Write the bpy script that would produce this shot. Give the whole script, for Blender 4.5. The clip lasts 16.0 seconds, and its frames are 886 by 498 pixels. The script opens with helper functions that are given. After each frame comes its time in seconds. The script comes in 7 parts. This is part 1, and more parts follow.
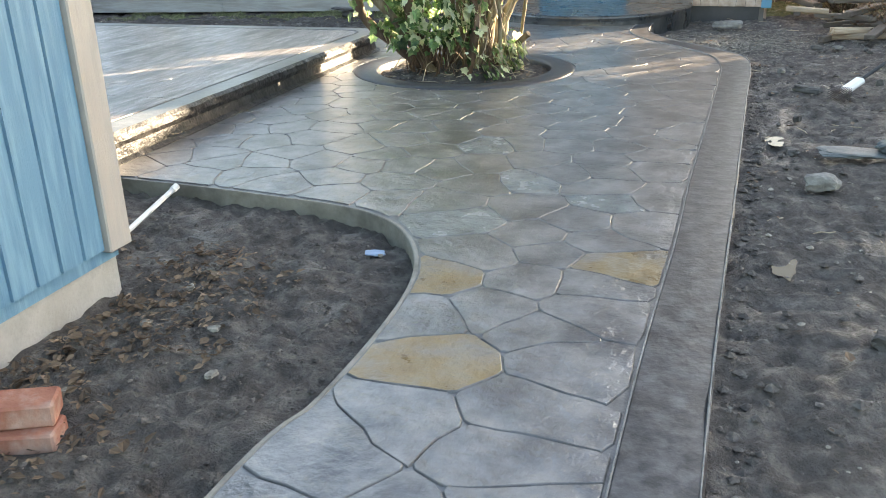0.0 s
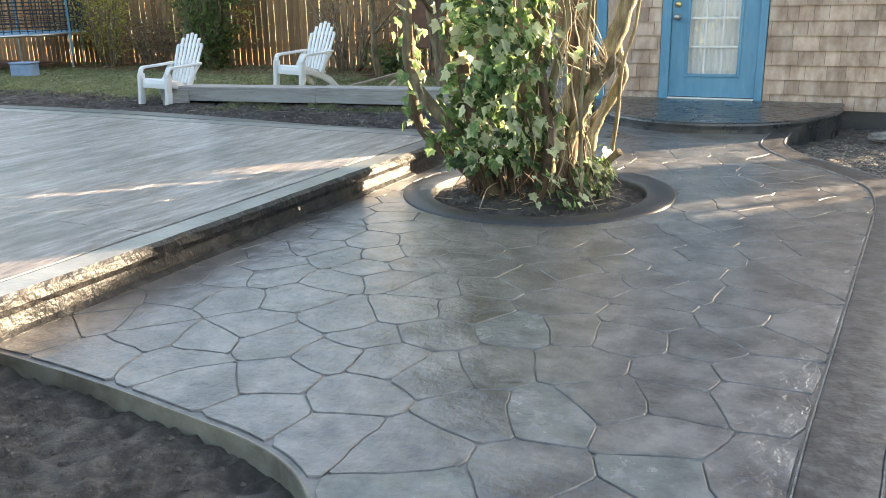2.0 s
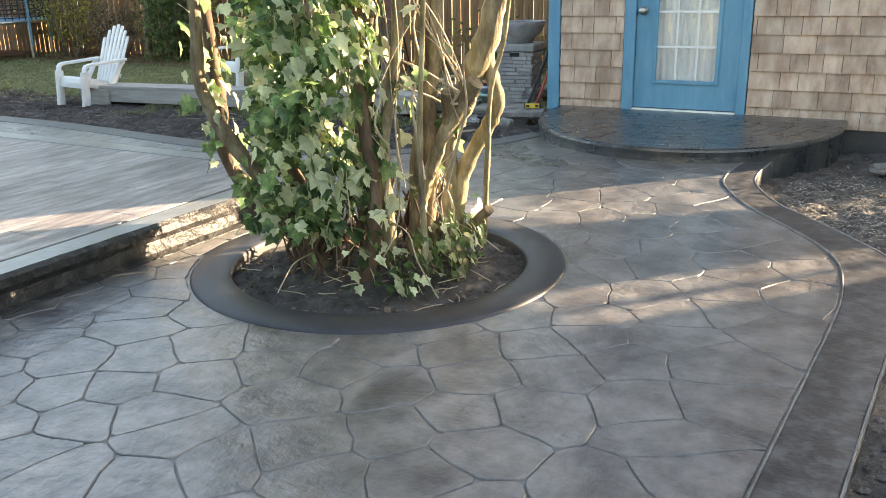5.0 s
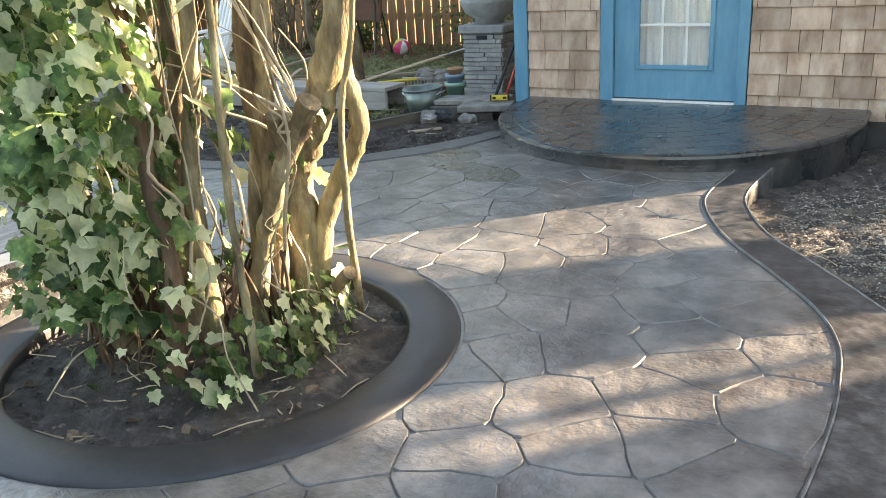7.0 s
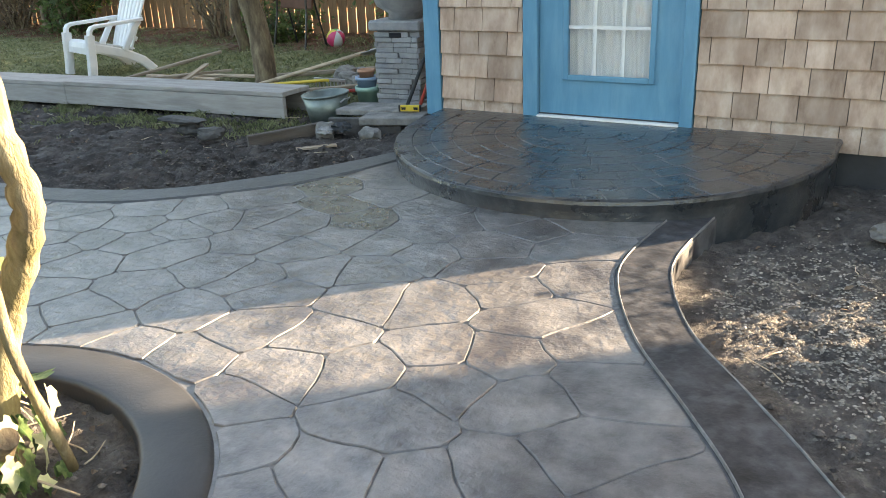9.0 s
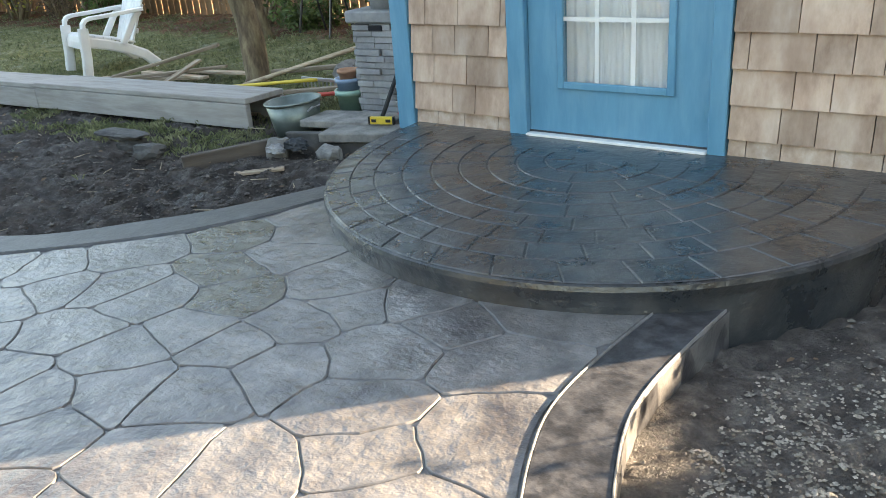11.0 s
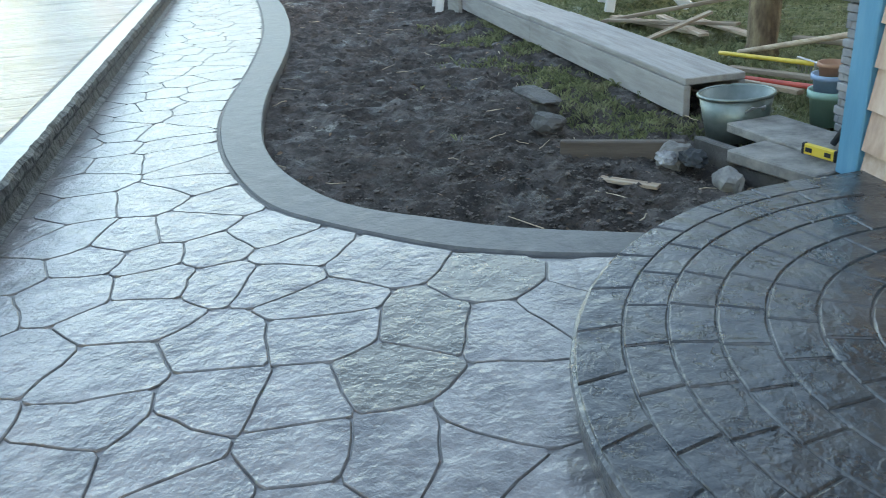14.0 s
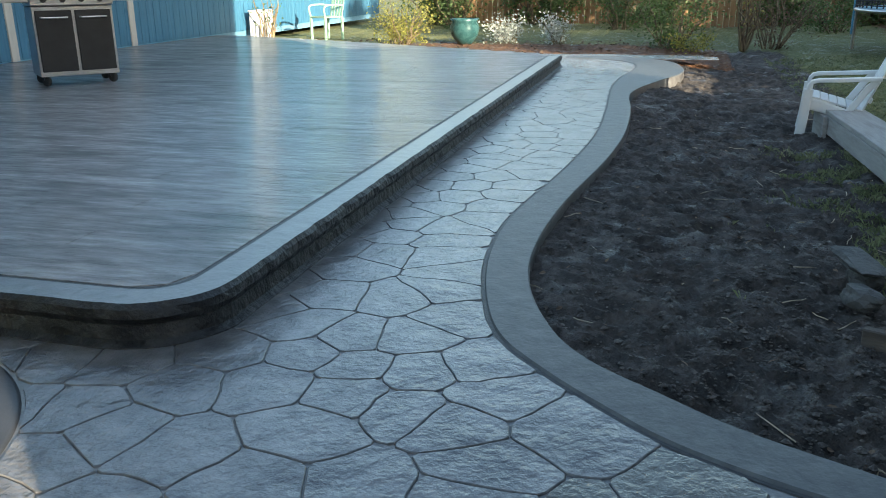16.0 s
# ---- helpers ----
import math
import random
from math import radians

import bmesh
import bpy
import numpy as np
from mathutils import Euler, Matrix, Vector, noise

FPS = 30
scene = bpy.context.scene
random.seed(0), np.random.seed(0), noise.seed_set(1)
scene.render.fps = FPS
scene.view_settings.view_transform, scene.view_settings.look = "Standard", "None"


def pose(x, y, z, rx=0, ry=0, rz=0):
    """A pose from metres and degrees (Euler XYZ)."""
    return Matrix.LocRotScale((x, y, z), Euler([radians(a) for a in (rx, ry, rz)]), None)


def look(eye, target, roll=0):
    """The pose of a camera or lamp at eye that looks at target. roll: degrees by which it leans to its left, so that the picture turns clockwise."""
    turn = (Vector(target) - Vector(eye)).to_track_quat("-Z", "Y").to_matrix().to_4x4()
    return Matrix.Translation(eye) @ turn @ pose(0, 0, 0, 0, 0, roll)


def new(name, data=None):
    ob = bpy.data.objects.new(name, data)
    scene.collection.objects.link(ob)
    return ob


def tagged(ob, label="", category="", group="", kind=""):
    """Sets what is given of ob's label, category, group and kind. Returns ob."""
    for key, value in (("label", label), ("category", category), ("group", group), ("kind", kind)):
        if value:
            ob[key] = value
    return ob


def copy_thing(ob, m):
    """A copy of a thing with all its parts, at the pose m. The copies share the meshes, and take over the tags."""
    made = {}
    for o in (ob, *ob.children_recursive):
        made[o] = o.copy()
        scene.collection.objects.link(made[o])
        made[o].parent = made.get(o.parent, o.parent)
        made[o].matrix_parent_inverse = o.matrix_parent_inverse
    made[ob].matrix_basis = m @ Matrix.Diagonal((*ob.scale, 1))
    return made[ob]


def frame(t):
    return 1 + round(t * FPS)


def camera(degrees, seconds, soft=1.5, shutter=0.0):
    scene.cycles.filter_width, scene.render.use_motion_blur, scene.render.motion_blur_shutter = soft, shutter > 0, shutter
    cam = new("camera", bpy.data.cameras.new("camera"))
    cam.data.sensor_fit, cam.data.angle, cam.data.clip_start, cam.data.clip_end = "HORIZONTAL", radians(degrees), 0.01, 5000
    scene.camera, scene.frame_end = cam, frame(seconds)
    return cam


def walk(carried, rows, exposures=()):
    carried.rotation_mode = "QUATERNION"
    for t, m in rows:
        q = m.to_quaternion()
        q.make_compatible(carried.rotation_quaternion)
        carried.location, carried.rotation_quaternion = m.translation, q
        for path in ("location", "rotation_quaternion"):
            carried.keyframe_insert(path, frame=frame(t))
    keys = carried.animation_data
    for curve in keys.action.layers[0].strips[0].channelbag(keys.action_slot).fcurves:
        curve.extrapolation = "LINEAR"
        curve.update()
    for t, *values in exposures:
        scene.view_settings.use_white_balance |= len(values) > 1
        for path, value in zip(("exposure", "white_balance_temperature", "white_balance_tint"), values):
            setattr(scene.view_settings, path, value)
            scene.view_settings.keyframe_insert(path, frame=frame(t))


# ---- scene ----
cam = camera(55.8, 16.0, soft=0.7, shutter=0.1)
PATH = [
    (0, (0.018, -0.009, 1.123), (-0.521, 1.765, 0.372), -1.2),
    (0.5, (0.05, 0.376, 1.117), (-0.544, 2.156, 0.427), -0.2),
    (1, (0.057, 0.73, 1.122), (-0.602, 2.497, 0.454), -0.5),
    (1.5, (0.034, 1.083, 1.149), (-0.682, 2.825, 0.477), -1.1),
    (2, (0.073, 1.405, 1.166), (-0.786, 3.117, 0.589), -1.2),
    (2.5, (0.131, 1.706, 1.17), (-0.768, 3.401, 0.607), -1.6),
    (3, (0.123, 2.051, 1.165), (-0.729, 3.769, 0.598), -1.1),
    (3.5, (0.176, 2.317, 1.172), (-0.739, 4.003, 0.604), -2.7),
    (4, (0.293, 2.631, 1.198), (-0.598, 4.326, 0.62), -1.4),
    (4.2, (0.311, 2.744, 1.211), (-0.592, 4.427, 0.62), -0.7),
    (6.3, (0.392, 4.097, 1.183), (-0.602, 5.714, 0.554), -3.1),
    (6.5, (0.381, 4.225, 1.175), (-0.61, 5.841, 0.536), -3.0),
    (7, (0.376, 4.464, 1.191), (-0.632, 6.056, 0.521), -3.4),
    (7.5, (0.417, 4.767, 1.177), (-0.625, 6.322, 0.472), -3.9),
    (8, (0.376, 5.06, 1.185), (-0.672, 6.606, 0.467), -3.4),
    (8.5, (0.344, 5.322, 1.211), (-0.584, 6.943, 0.496), -2.3),
    (9, (0.31, 5.632, 1.17), (-0.659, 7.232, 0.461), -2.3),
    (9.5, (0.291, 5.987, 1.14), (-0.712, 7.571, 0.443), -2.8),
    (10, (0.247, 6.332, 1.12), (-0.812, 7.872, 0.408), -3.3),
    (10.2, (0.244, 6.452, 1.116), (-0.832, 7.977, 0.398), -3.7),
    (12.3, (0.312, 7.673, 1.085), (-1.047, 8.906, 0.29), -3.6),
    (12.5, (0.299, 7.774, 1.09), (-1.105, 8.955, 0.294), -3.6),
    (13, (0.235, 7.979, 1.099), (-1.324, 8.958, 0.319), -3.1),
    (13.5, (0.082, 8.139, 1.103), (-1.611, 8.827, 0.29), -3.1),
    (14, (-0.039, 8.288, 1.121), (-1.834, 8.596, 0.295), -3.6),
    (14.5, (-0.083, 8.425, 1.121), (-1.909, 8.45, 0.306), -2.0),
    (15, (-0.196, 8.536, 1.144), (-2.042, 8.344, 0.397), -1.7),
    (15.5, (-0.34, 8.62, 1.18), (-2.202, 8.291, 0.527), -1.0),
    (16, (-0.383, 8.691, 1.211), (-2.217, 8.191, 0.59), -0.6),
]
EXPOSURES = [(0.0, 3.1, 7800, 11), (0.5, 3.12, 7850, 11), (1.0, 3.05, 7900, 11), (2.0, 2.87, 8000, 12), (4.0, 2.8, 8200, 13), (7.0, 2.9, 8300, 13), (10.0, 2.9, 8100, 12), (12.5, 3.27, 8000, 10), (13.3, 3.22, 7800, 9), (14.2, 2.98, 7500, 8), (15.2, 2.36, 7000, 5), (16.0, 1.93, 6600, 3)]
walk(cam, [(t, look(eye, target, roll)) for t, eye, target, roll in PATH], EXPOSURES)

# ---- light ----
SUN_AZ, SUN_EL = radians(47.5), radians(14)      # the sun stands low behind the shingled house
world = bpy.data.worlds.new("sky")
world.use_nodes = True
scene.world = world
wn = world.node_tree
sky = wn.nodes.new("ShaderNodeTexSky")
sky.sky_type, sky.sun_disc = "NISHITA", False
sky.sun_elevation, sky.sun_rotation = SUN_EL, radians(90) - SUN_AZ
sky.air_density, sky.dust_density = 1.0, 1.5
wn.links.new(sky.outputs[0], wn.nodes["Background"].inputs[0])
wn.nodes["Background"].inputs[1].default_value = 0.118
sun = new("sun", bpy.data.lights.new("sun", "SUN"))
sun.data.energy, sun.data.angle, sun.data.color = 5.0, radians(0.4), (1.0, 0.86, 0.68)
sun.matrix_basis = look((math.cos(SUN_AZ) * 30, math.sin(SUN_AZ) * 30, math.tan(SUN_EL) * 30), (0, 0, 0))


# ---- materials ----
def surface(name, cols, scale=6.0, rough=(0.5, 0.7), bump=0.3, fine=60.0, metal=0.0, vary=0.0, stretch=(1, 1, 1),
            stain=None, stain_scale=1.2, stain_amount=0.6, dist=0.01, coat=0.0, coat_rough=0.12, translucent=0.0, island=False, medium=0.0, relief=3.0, ledge=0.0):
    """A procedural surface: colours spread by noise, stains at a larger scale, fine relief."""
    m = bpy.data.materials.new(name)
    m.use_nodes = True
    nt = m.node_tree
    b = nt.nodes["Principled BSDF"]
    L = nt.links.new
    co = nt.nodes.new("ShaderNodeTexCoord")
    mp = nt.nodes.new("ShaderNodeMapping")
    mp.inputs["Scale"].default_value = stretch
    L(co.outputs["Object"], mp.inputs[0])

    def tex(sc, detail=5.0, r=0.6):
        n = nt.nodes.new("ShaderNodeTexNoise")
        n.inputs["Scale"].default_value, n.inputs["Detail"].default_value, n.inputs["Roughness"].default_value = sc, detail, r
        L(mp.outputs[0], n.inputs["Vector"])
        return n
    n1 = tex(scale, 6.0, 0.65)
    ramp = nt.nodes.new("ShaderNodeValToRGB")
    el = ramp.color_ramp.elements
    while len(el) < len(cols):
        el.new(0.5)
    for i, c in enumerate(cols):
        el[i].position, el[i].color = 0.32 + 0.36 * i / max(1, len(cols) - 1), (*c, 1)
    L(n1.outputs["Fac"], ramp.inputs[0])
    col = ramp.outputs[0]
    if stain:
        n2 = tex(stain_scale, 4.0, 0.6)
        r2 = nt.nodes.new("ShaderNodeMapRange")
        r2.inputs[1].default_value, r2.inputs[2].default_value, r2.inputs[4].default_value = 0.48, 0.66, stain_amount
        L(n2.outputs["Fac"], r2.inputs[0])
        mx = nt.nodes.new("ShaderNodeMix")
        mx.data_type = "RGBA"
        L(r2.outputs[0], mx.inputs[0])
        L(col, mx.inputs[6])
        mx.inputs[7].default_value = (*stain, 1)
        col = mx.outputs[2]
    if vary:
        src = nt.nodes.new("ShaderNodeNewGeometry").outputs["Random Per Island"] if island else nt.nodes.new("ShaderNodeObjectInfo").outputs["Random"]
        r3 = nt.nodes.new("ShaderNodeMapRange")
        r3.inputs[3].default_value, r3.inputs[4].default_value = 1 - vary, 1 + vary
        L(src, r3.inputs[0])
        hs = nt.nodes.new("ShaderNodeHueSaturation")
        L(r3.outputs[0], hs.inputs["Value"])
        L(col, hs.inputs["Color"])
        col = hs.outputs[0]
    L(col, b.inputs["Base Color"])
    n3 = tex(fine, 4.0, 0.6)
    rr = nt.nodes.new("ShaderNodeMapRange")
    rr.inputs[3].default_value, rr.inputs[4].default_value = rough
    L(n1.outputs["Fac"], rr.inputs[0])
    L(rr.outputs[0], b.inputs["Roughness"])
    height = n3.outputs["Fac"]
    if medium:
        n4 = tex(medium, 4.0, 0.55)
        ad = nt.nodes.new("ShaderNodeMath")
        ad.operation = "MULTIPLY_ADD"
        L(n4.outputs["Fac"], ad.inputs[0])
        ad.inputs[1].default_value = relief
        L(n3.outputs["Fac"], ad.inputs[2])
        height = ad.outputs[0]
    if ledge:
        # broken slate ledges: a warped noise cut into a few low terraces
        n5 = tex(4.5, 7.0, 0.66)
        n5.inputs["Distortion"].default_value = 0.25
        for lo, hi in ((0.4, 0.43), (0.57, 0.6)):
            r5 = nt.nodes.new("ShaderNodeMapRange")
            r5.interpolation_type = "SMOOTHSTEP"
            r5.inputs[1].default_value, r5.inputs[2].default_value, r5.inputs[4].default_value = lo, hi, ledge
            L(n5.outputs["Fac"], r5.inputs[0])
            sm = nt.nodes.new("ShaderNodeMath")
            L(height, sm.inputs[0])
            L(r5.outputs[0], sm.inputs[1])
            height = sm.outputs[0]
    bp = nt.nodes.new("ShaderNodeBump")
    bp.inputs["Strength"].default_value, bp.inputs["Distance"].default_value = bump, dist
    L(height, bp.inputs["Height"])
    L(bp.outputs[0], b.inputs["Normal"])
    L(bp.outputs[0], b.inputs["Coat Normal"])
    b.inputs["Metallic"].default_value = metal
    b.inputs["Coat Weight"].default_value = coat
    b.inputs["Coat Roughness"].default_value = coat_rough
    b.inputs["Coat IOR"].default_value = 1.52
    if translucent:
        tr = nt.nodes.new("ShaderNodeBsdfTranslucent")
        lit = nt.nodes.new("ShaderNodeHueSaturation")       # light that comes through a leaf is brighter and yellower
        lit.inputs["Hue"].default_value, lit.inputs["Value"].default_value = 0.48, 2.7
        L(col, lit.inputs["Color"])
        L(lit.outputs[0], tr.inputs[0])
        ms = nt.nodes.new("ShaderNodeMixShader")
        ms.inputs[0].default_value = translucent
        L(b.outputs[0], ms.inputs[1])
        L(tr.outputs[0], ms.inputs[2])
        L(ms.outputs[0], nt.nodes["Material Output"].inputs[0])
    return m


SEALED = dict(scale=7.0, bump=0.62, fine=42.0, medium=10.0, relief=3.6, dist=0.0065, ledge=0.0)
M_STONE = surface("sealed stamped concrete", [(0.085, 0.08, 0.082), (0.168, 0.16, 0.158), (0.25, 0.238, 0.23)], rough=(0.22, 0.44), coat=0.85, coat_rough=0.1, vary=0.08,
                  stain=(0.052, 0.047, 0.051), stain_scale=3.2, stain_amount=0.85, **SEALED)
M_TAN = surface("ochre tinted concrete", [(0.2, 0.13, 0.06), (0.27, 0.19, 0.1), (0.28, 0.228, 0.16)], rough=(0.2, 0.4), vary=0.1, stain=(0.215, 0.198, 0.185), stain_scale=4.5, stain_amount=0.85, **SEALED)
M_GREEN = surface("green tinted concrete", [(0.115, 0.122, 0.117), (0.175, 0.184, 0.175), (0.235, 0.239, 0.228)], rough=(0.15, 0.36), vary=0.1, stain=(0.28, 0.27, 0.265), stain_scale=5.0, stain_amount=0.7, **SEALED)
M_OLIVE = surface("olive stained concrete", [(0.05, 0.046, 0.035), (0.09, 0.083, 0.065), (0.145, 0.136, 0.11)], rough=(0.18, 0.38), coat=0.7, vary=0.1, stain=(0.062, 0.05, 0.034), stain_scale=5.0, stain_amount=0.7, **SEALED)
M_GROOVE = surface("joint concrete", [(0.085, 0.082, 0.083), (0.14, 0.136, 0.136), (0.195, 0.19, 0.187)], scale=14, rough=(0.3, 0.5), coat=0.5, coat_rough=0.2, bump=0.3)
M_EDGE = surface("raw concrete slab edge", [(0.2, 0.19, 0.165), (0.33, 0.31, 0.27)], scale=9, rough=(0.6, 0.8), bump=0.4, stain=(0.1, 0.085, 0.07), stain_scale=5)
M_BAND_DARK = surface("charcoal kerb concrete", [(0.018, 0.018, 0.02), (0.038, 0.038, 0.042), (0.085, 0.085, 0.092)], scale=11, rough=(0.3, 0.5), bump=0.3, fine=50,
                      stain=(0.17, 0.17, 0.18), stain_scale=14, stain_amount=0.35, medium=12.0, dist=0.005)
M_BAND = surface("grey kerb concrete", [(0.05, 0.053, 0.054), (0.083, 0.085, 0.084), (0.125, 0.127, 0.124)], scale=9, rough=(0.35, 0.55), coat=0.12, coat_rough=0.25, bump=0.4, fine=50, medium=11.0, dist=0.005,
                 stain=(0.085, 0.085, 0.087), stain_scale=3.5, stain_amount=0.6)
M_RING = surface("dark trowelled ring concrete", [(0.022, 0.023, 0.027), (0.046, 0.048, 0.054)], scale=6, rough=(0.32, 0.55), bump=0.12, fine=80,
                 stain=(0.05, 0.05, 0.055), stain_scale=2.5)
M_PLANK = surface("wood-grain stamped concrete", [(0.11, 0.09, 0.087), (0.29, 0.25, 0.24), (0.47, 0.42, 0.408)], scale=2.6, rough=(0.2, 0.5), coat=0.8, coat_rough=0.14, bump=0.8, fine=14.0, medium=5.0, relief=1.5,
                  stretch=(8, 1.6, 3), vary=0.2, stain=(0.075, 0.058, 0.055), stain_scale=1.0, stain_amount=0.85, dist=0.009)
M_PBORDER = surface("sealed border concrete", [(0.13, 0.13, 0.135), (0.22, 0.22, 0.22)], scale=6, rough=(0.25, 0.4), coat=0.35, coat_rough=0.15, bump=0.35, fine=40, medium=14.0, dist=0.005)
# rough step sides; their shade is put into this near-black colour
M_STEPFACE = surface("rough cut concrete face, shade in colour", [(0.009, 0.009, 0.01), (0.022, 0.0215, 0.0215), (0.055, 0.053, 0.05)], scale=11, rough=(0.4, 0.6), bump=0.7, fine=30, medium=10.0, dist=0.015)
M_PAD = surface("dark slate stamped concrete", [(0.017, 0.021, 0.025), (0.036, 0.04, 0.044), (0.075, 0.076, 0.075)], scale=6, rough=(0.16, 0.42), coat=0.5, coat_rough=0.1, vary=0.15, bump=0.32, fine=45,
                medium=14.0, relief=5.0, dist=0.007, stain=(0.085, 0.066, 0.054), stain_scale=2.6, stain_amount=0.55, ledge=0.8)
M_SHINGLE = surface("weathered cedar shingle", [(0.3, 0.195, 0.14), (0.47, 0.335, 0.255), (0.57, 0.445, 0.36)], scale=3.4, rough=(0.65, 0.85), bump=0.3, fine=26, stretch=(2.6, 2.6, 1.1),
                    vary=0.2, stain=(0.27, 0.165, 0.115), stain_scale=1.6, stain_amount=0.55, dist=0.004)
M_SHINGLE_LIMED = surface("lime-stained cedar shingle", [(0.28, 0.185, 0.135), (0.43, 0.32, 0.25), (0.56, 0.47, 0.41)], scale=5, rough=(0.7, 0.9), bump=0.3, fine=26, stretch=(2.0, 2.0, 1.4), vary=0.1, dist=0.004)
M_BLUE = surface("blue painted wood", [(0.072, 0.235, 0.36), (0.1, 0.29, 0.425)], scale=5, rough=(0.4, 0.55), bump=0.15, fine=50, stretch=(3, 3, 0.6), stain=(0.17, 0.36, 0.48), stain_scale=4, stain_amount=0.4)
M_SIDING = surface("pale blue painted siding", [(0.115, 0.255, 0.375), (0.155, 0.315, 0.44)], scale=4, rough=(0.5, 0.65), bump=0.3, fine=40, stretch=(6, 6, 0.5), stain=(0.3, 0.5, 0.62), stain_scale=7, stain_amount=0.35, dist=0.004)
M_TRIM = surface("off-white painted trim", [(0.42, 0.39, 0.36), (0.53, 0.5, 0.46)], scale=6, rough=(0.5, 0.65), bump=0.2, stretch=(4, 4, 0.6), stain=(0.45, 0.38, 0.32), stain_scale=3, stain_amount=0.4)
M_FOUND = surface("painted concrete foundation", [(0.38, 0.36, 0.33), (0.52, 0.5, 0.46)], scale=8, rough=(0.7, 0.85), bump=0.4, stain=(0.25, 0.22, 0.18), stain_scale=4)
M_WHITE = surface("white painted wood", [(0.66, 0.66, 0.64), (0.8, 0.8, 0.78)], scale=8, rough=(0.35, 0.5), bump=0.1)
M_CURTAIN = surface("white curtain cloth", [(0.84, 0.85, 0.84), (0.9, 0.9, 0.89)], scale=3, rough=(0.8, 0.9), bump=0.4, fine=12, stretch=(8, 8, 0.4), dist=0.02)
M_FENCE = surface("brown cedar fence board", [(0.16, 0.085, 0.04), (0.27, 0.15, 0.07), (0.36, 0.22, 0.12)], scale=3, rough=(0.65, 0.85), bump=0.4, fine=24, stretch=(8, 8, 0.6), vary=0.2,
                  stain=(0.12, 0.07, 0.04), stain_scale=1.5, stain_amount=0.5)
M_GREYWOOD = surface("grey painted timber", [(0.3, 0.28, 0.26), (0.42, 0.4, 0.375)], scale=4, rough=(0.6, 0.75), bump=0.3, fine=30, stretch=(0.7, 6, 6), stain=(0.22, 0.2, 0.18), stain_scale=3)
# darker copy of the house siding: the far wall's shade is in its colour
M_SIDING_SHADED = surface("blue painted siding, shade in colour", [(0.03, 0.12, 0.21), (0.05, 0.17, 0.28)], scale=4, rough=(0.5, 0.65), bump=0.3, fine=40, stretch=(6, 6, 0.5), stain=(0.1, 0.2, 0.27), stain_scale=5, stain_amount=0.35, dist=0.004)
M_WORN_LIT = surface("worn pale concrete edge, highlight in colour", [(0.12, 0.119, 0.117), (0.32, 0.316, 0.312)], scale=14, rough=(0.4, 0.6), bump=0.4, fine=60, stain=(0.16, 0.16, 0.16), stain_scale=9, stain_amount=0.6)
M_DARKWALL = surface("dull grey wall", [(0.12, 0.11, 0.1), (0.18, 0.165, 0.15)], scale=3, rough=(0.8, 0.9))
M_ROOF = surface("dark roof shingle", [(0.05, 0.048, 0.045), (0.09, 0.085, 0.08)], scale=12, rough=(0.8, 0.95))


def glass(name):
    m = bpy.data.materials.new(name)
    m.use_nodes = True
    b = m.node_tree.nodes["Principled BSDF"]
    b.inputs["Base Color"].default_value = (1.0, 1.0, 1.0, 1)
    b.inputs["Roughness"].default_value = 0.02
    b.inputs["Transmission Weight"].default_value = 1.0
    b.inputs["IOR"].default_value = 1.45
    return m


M_GLASS = glass("window glass")


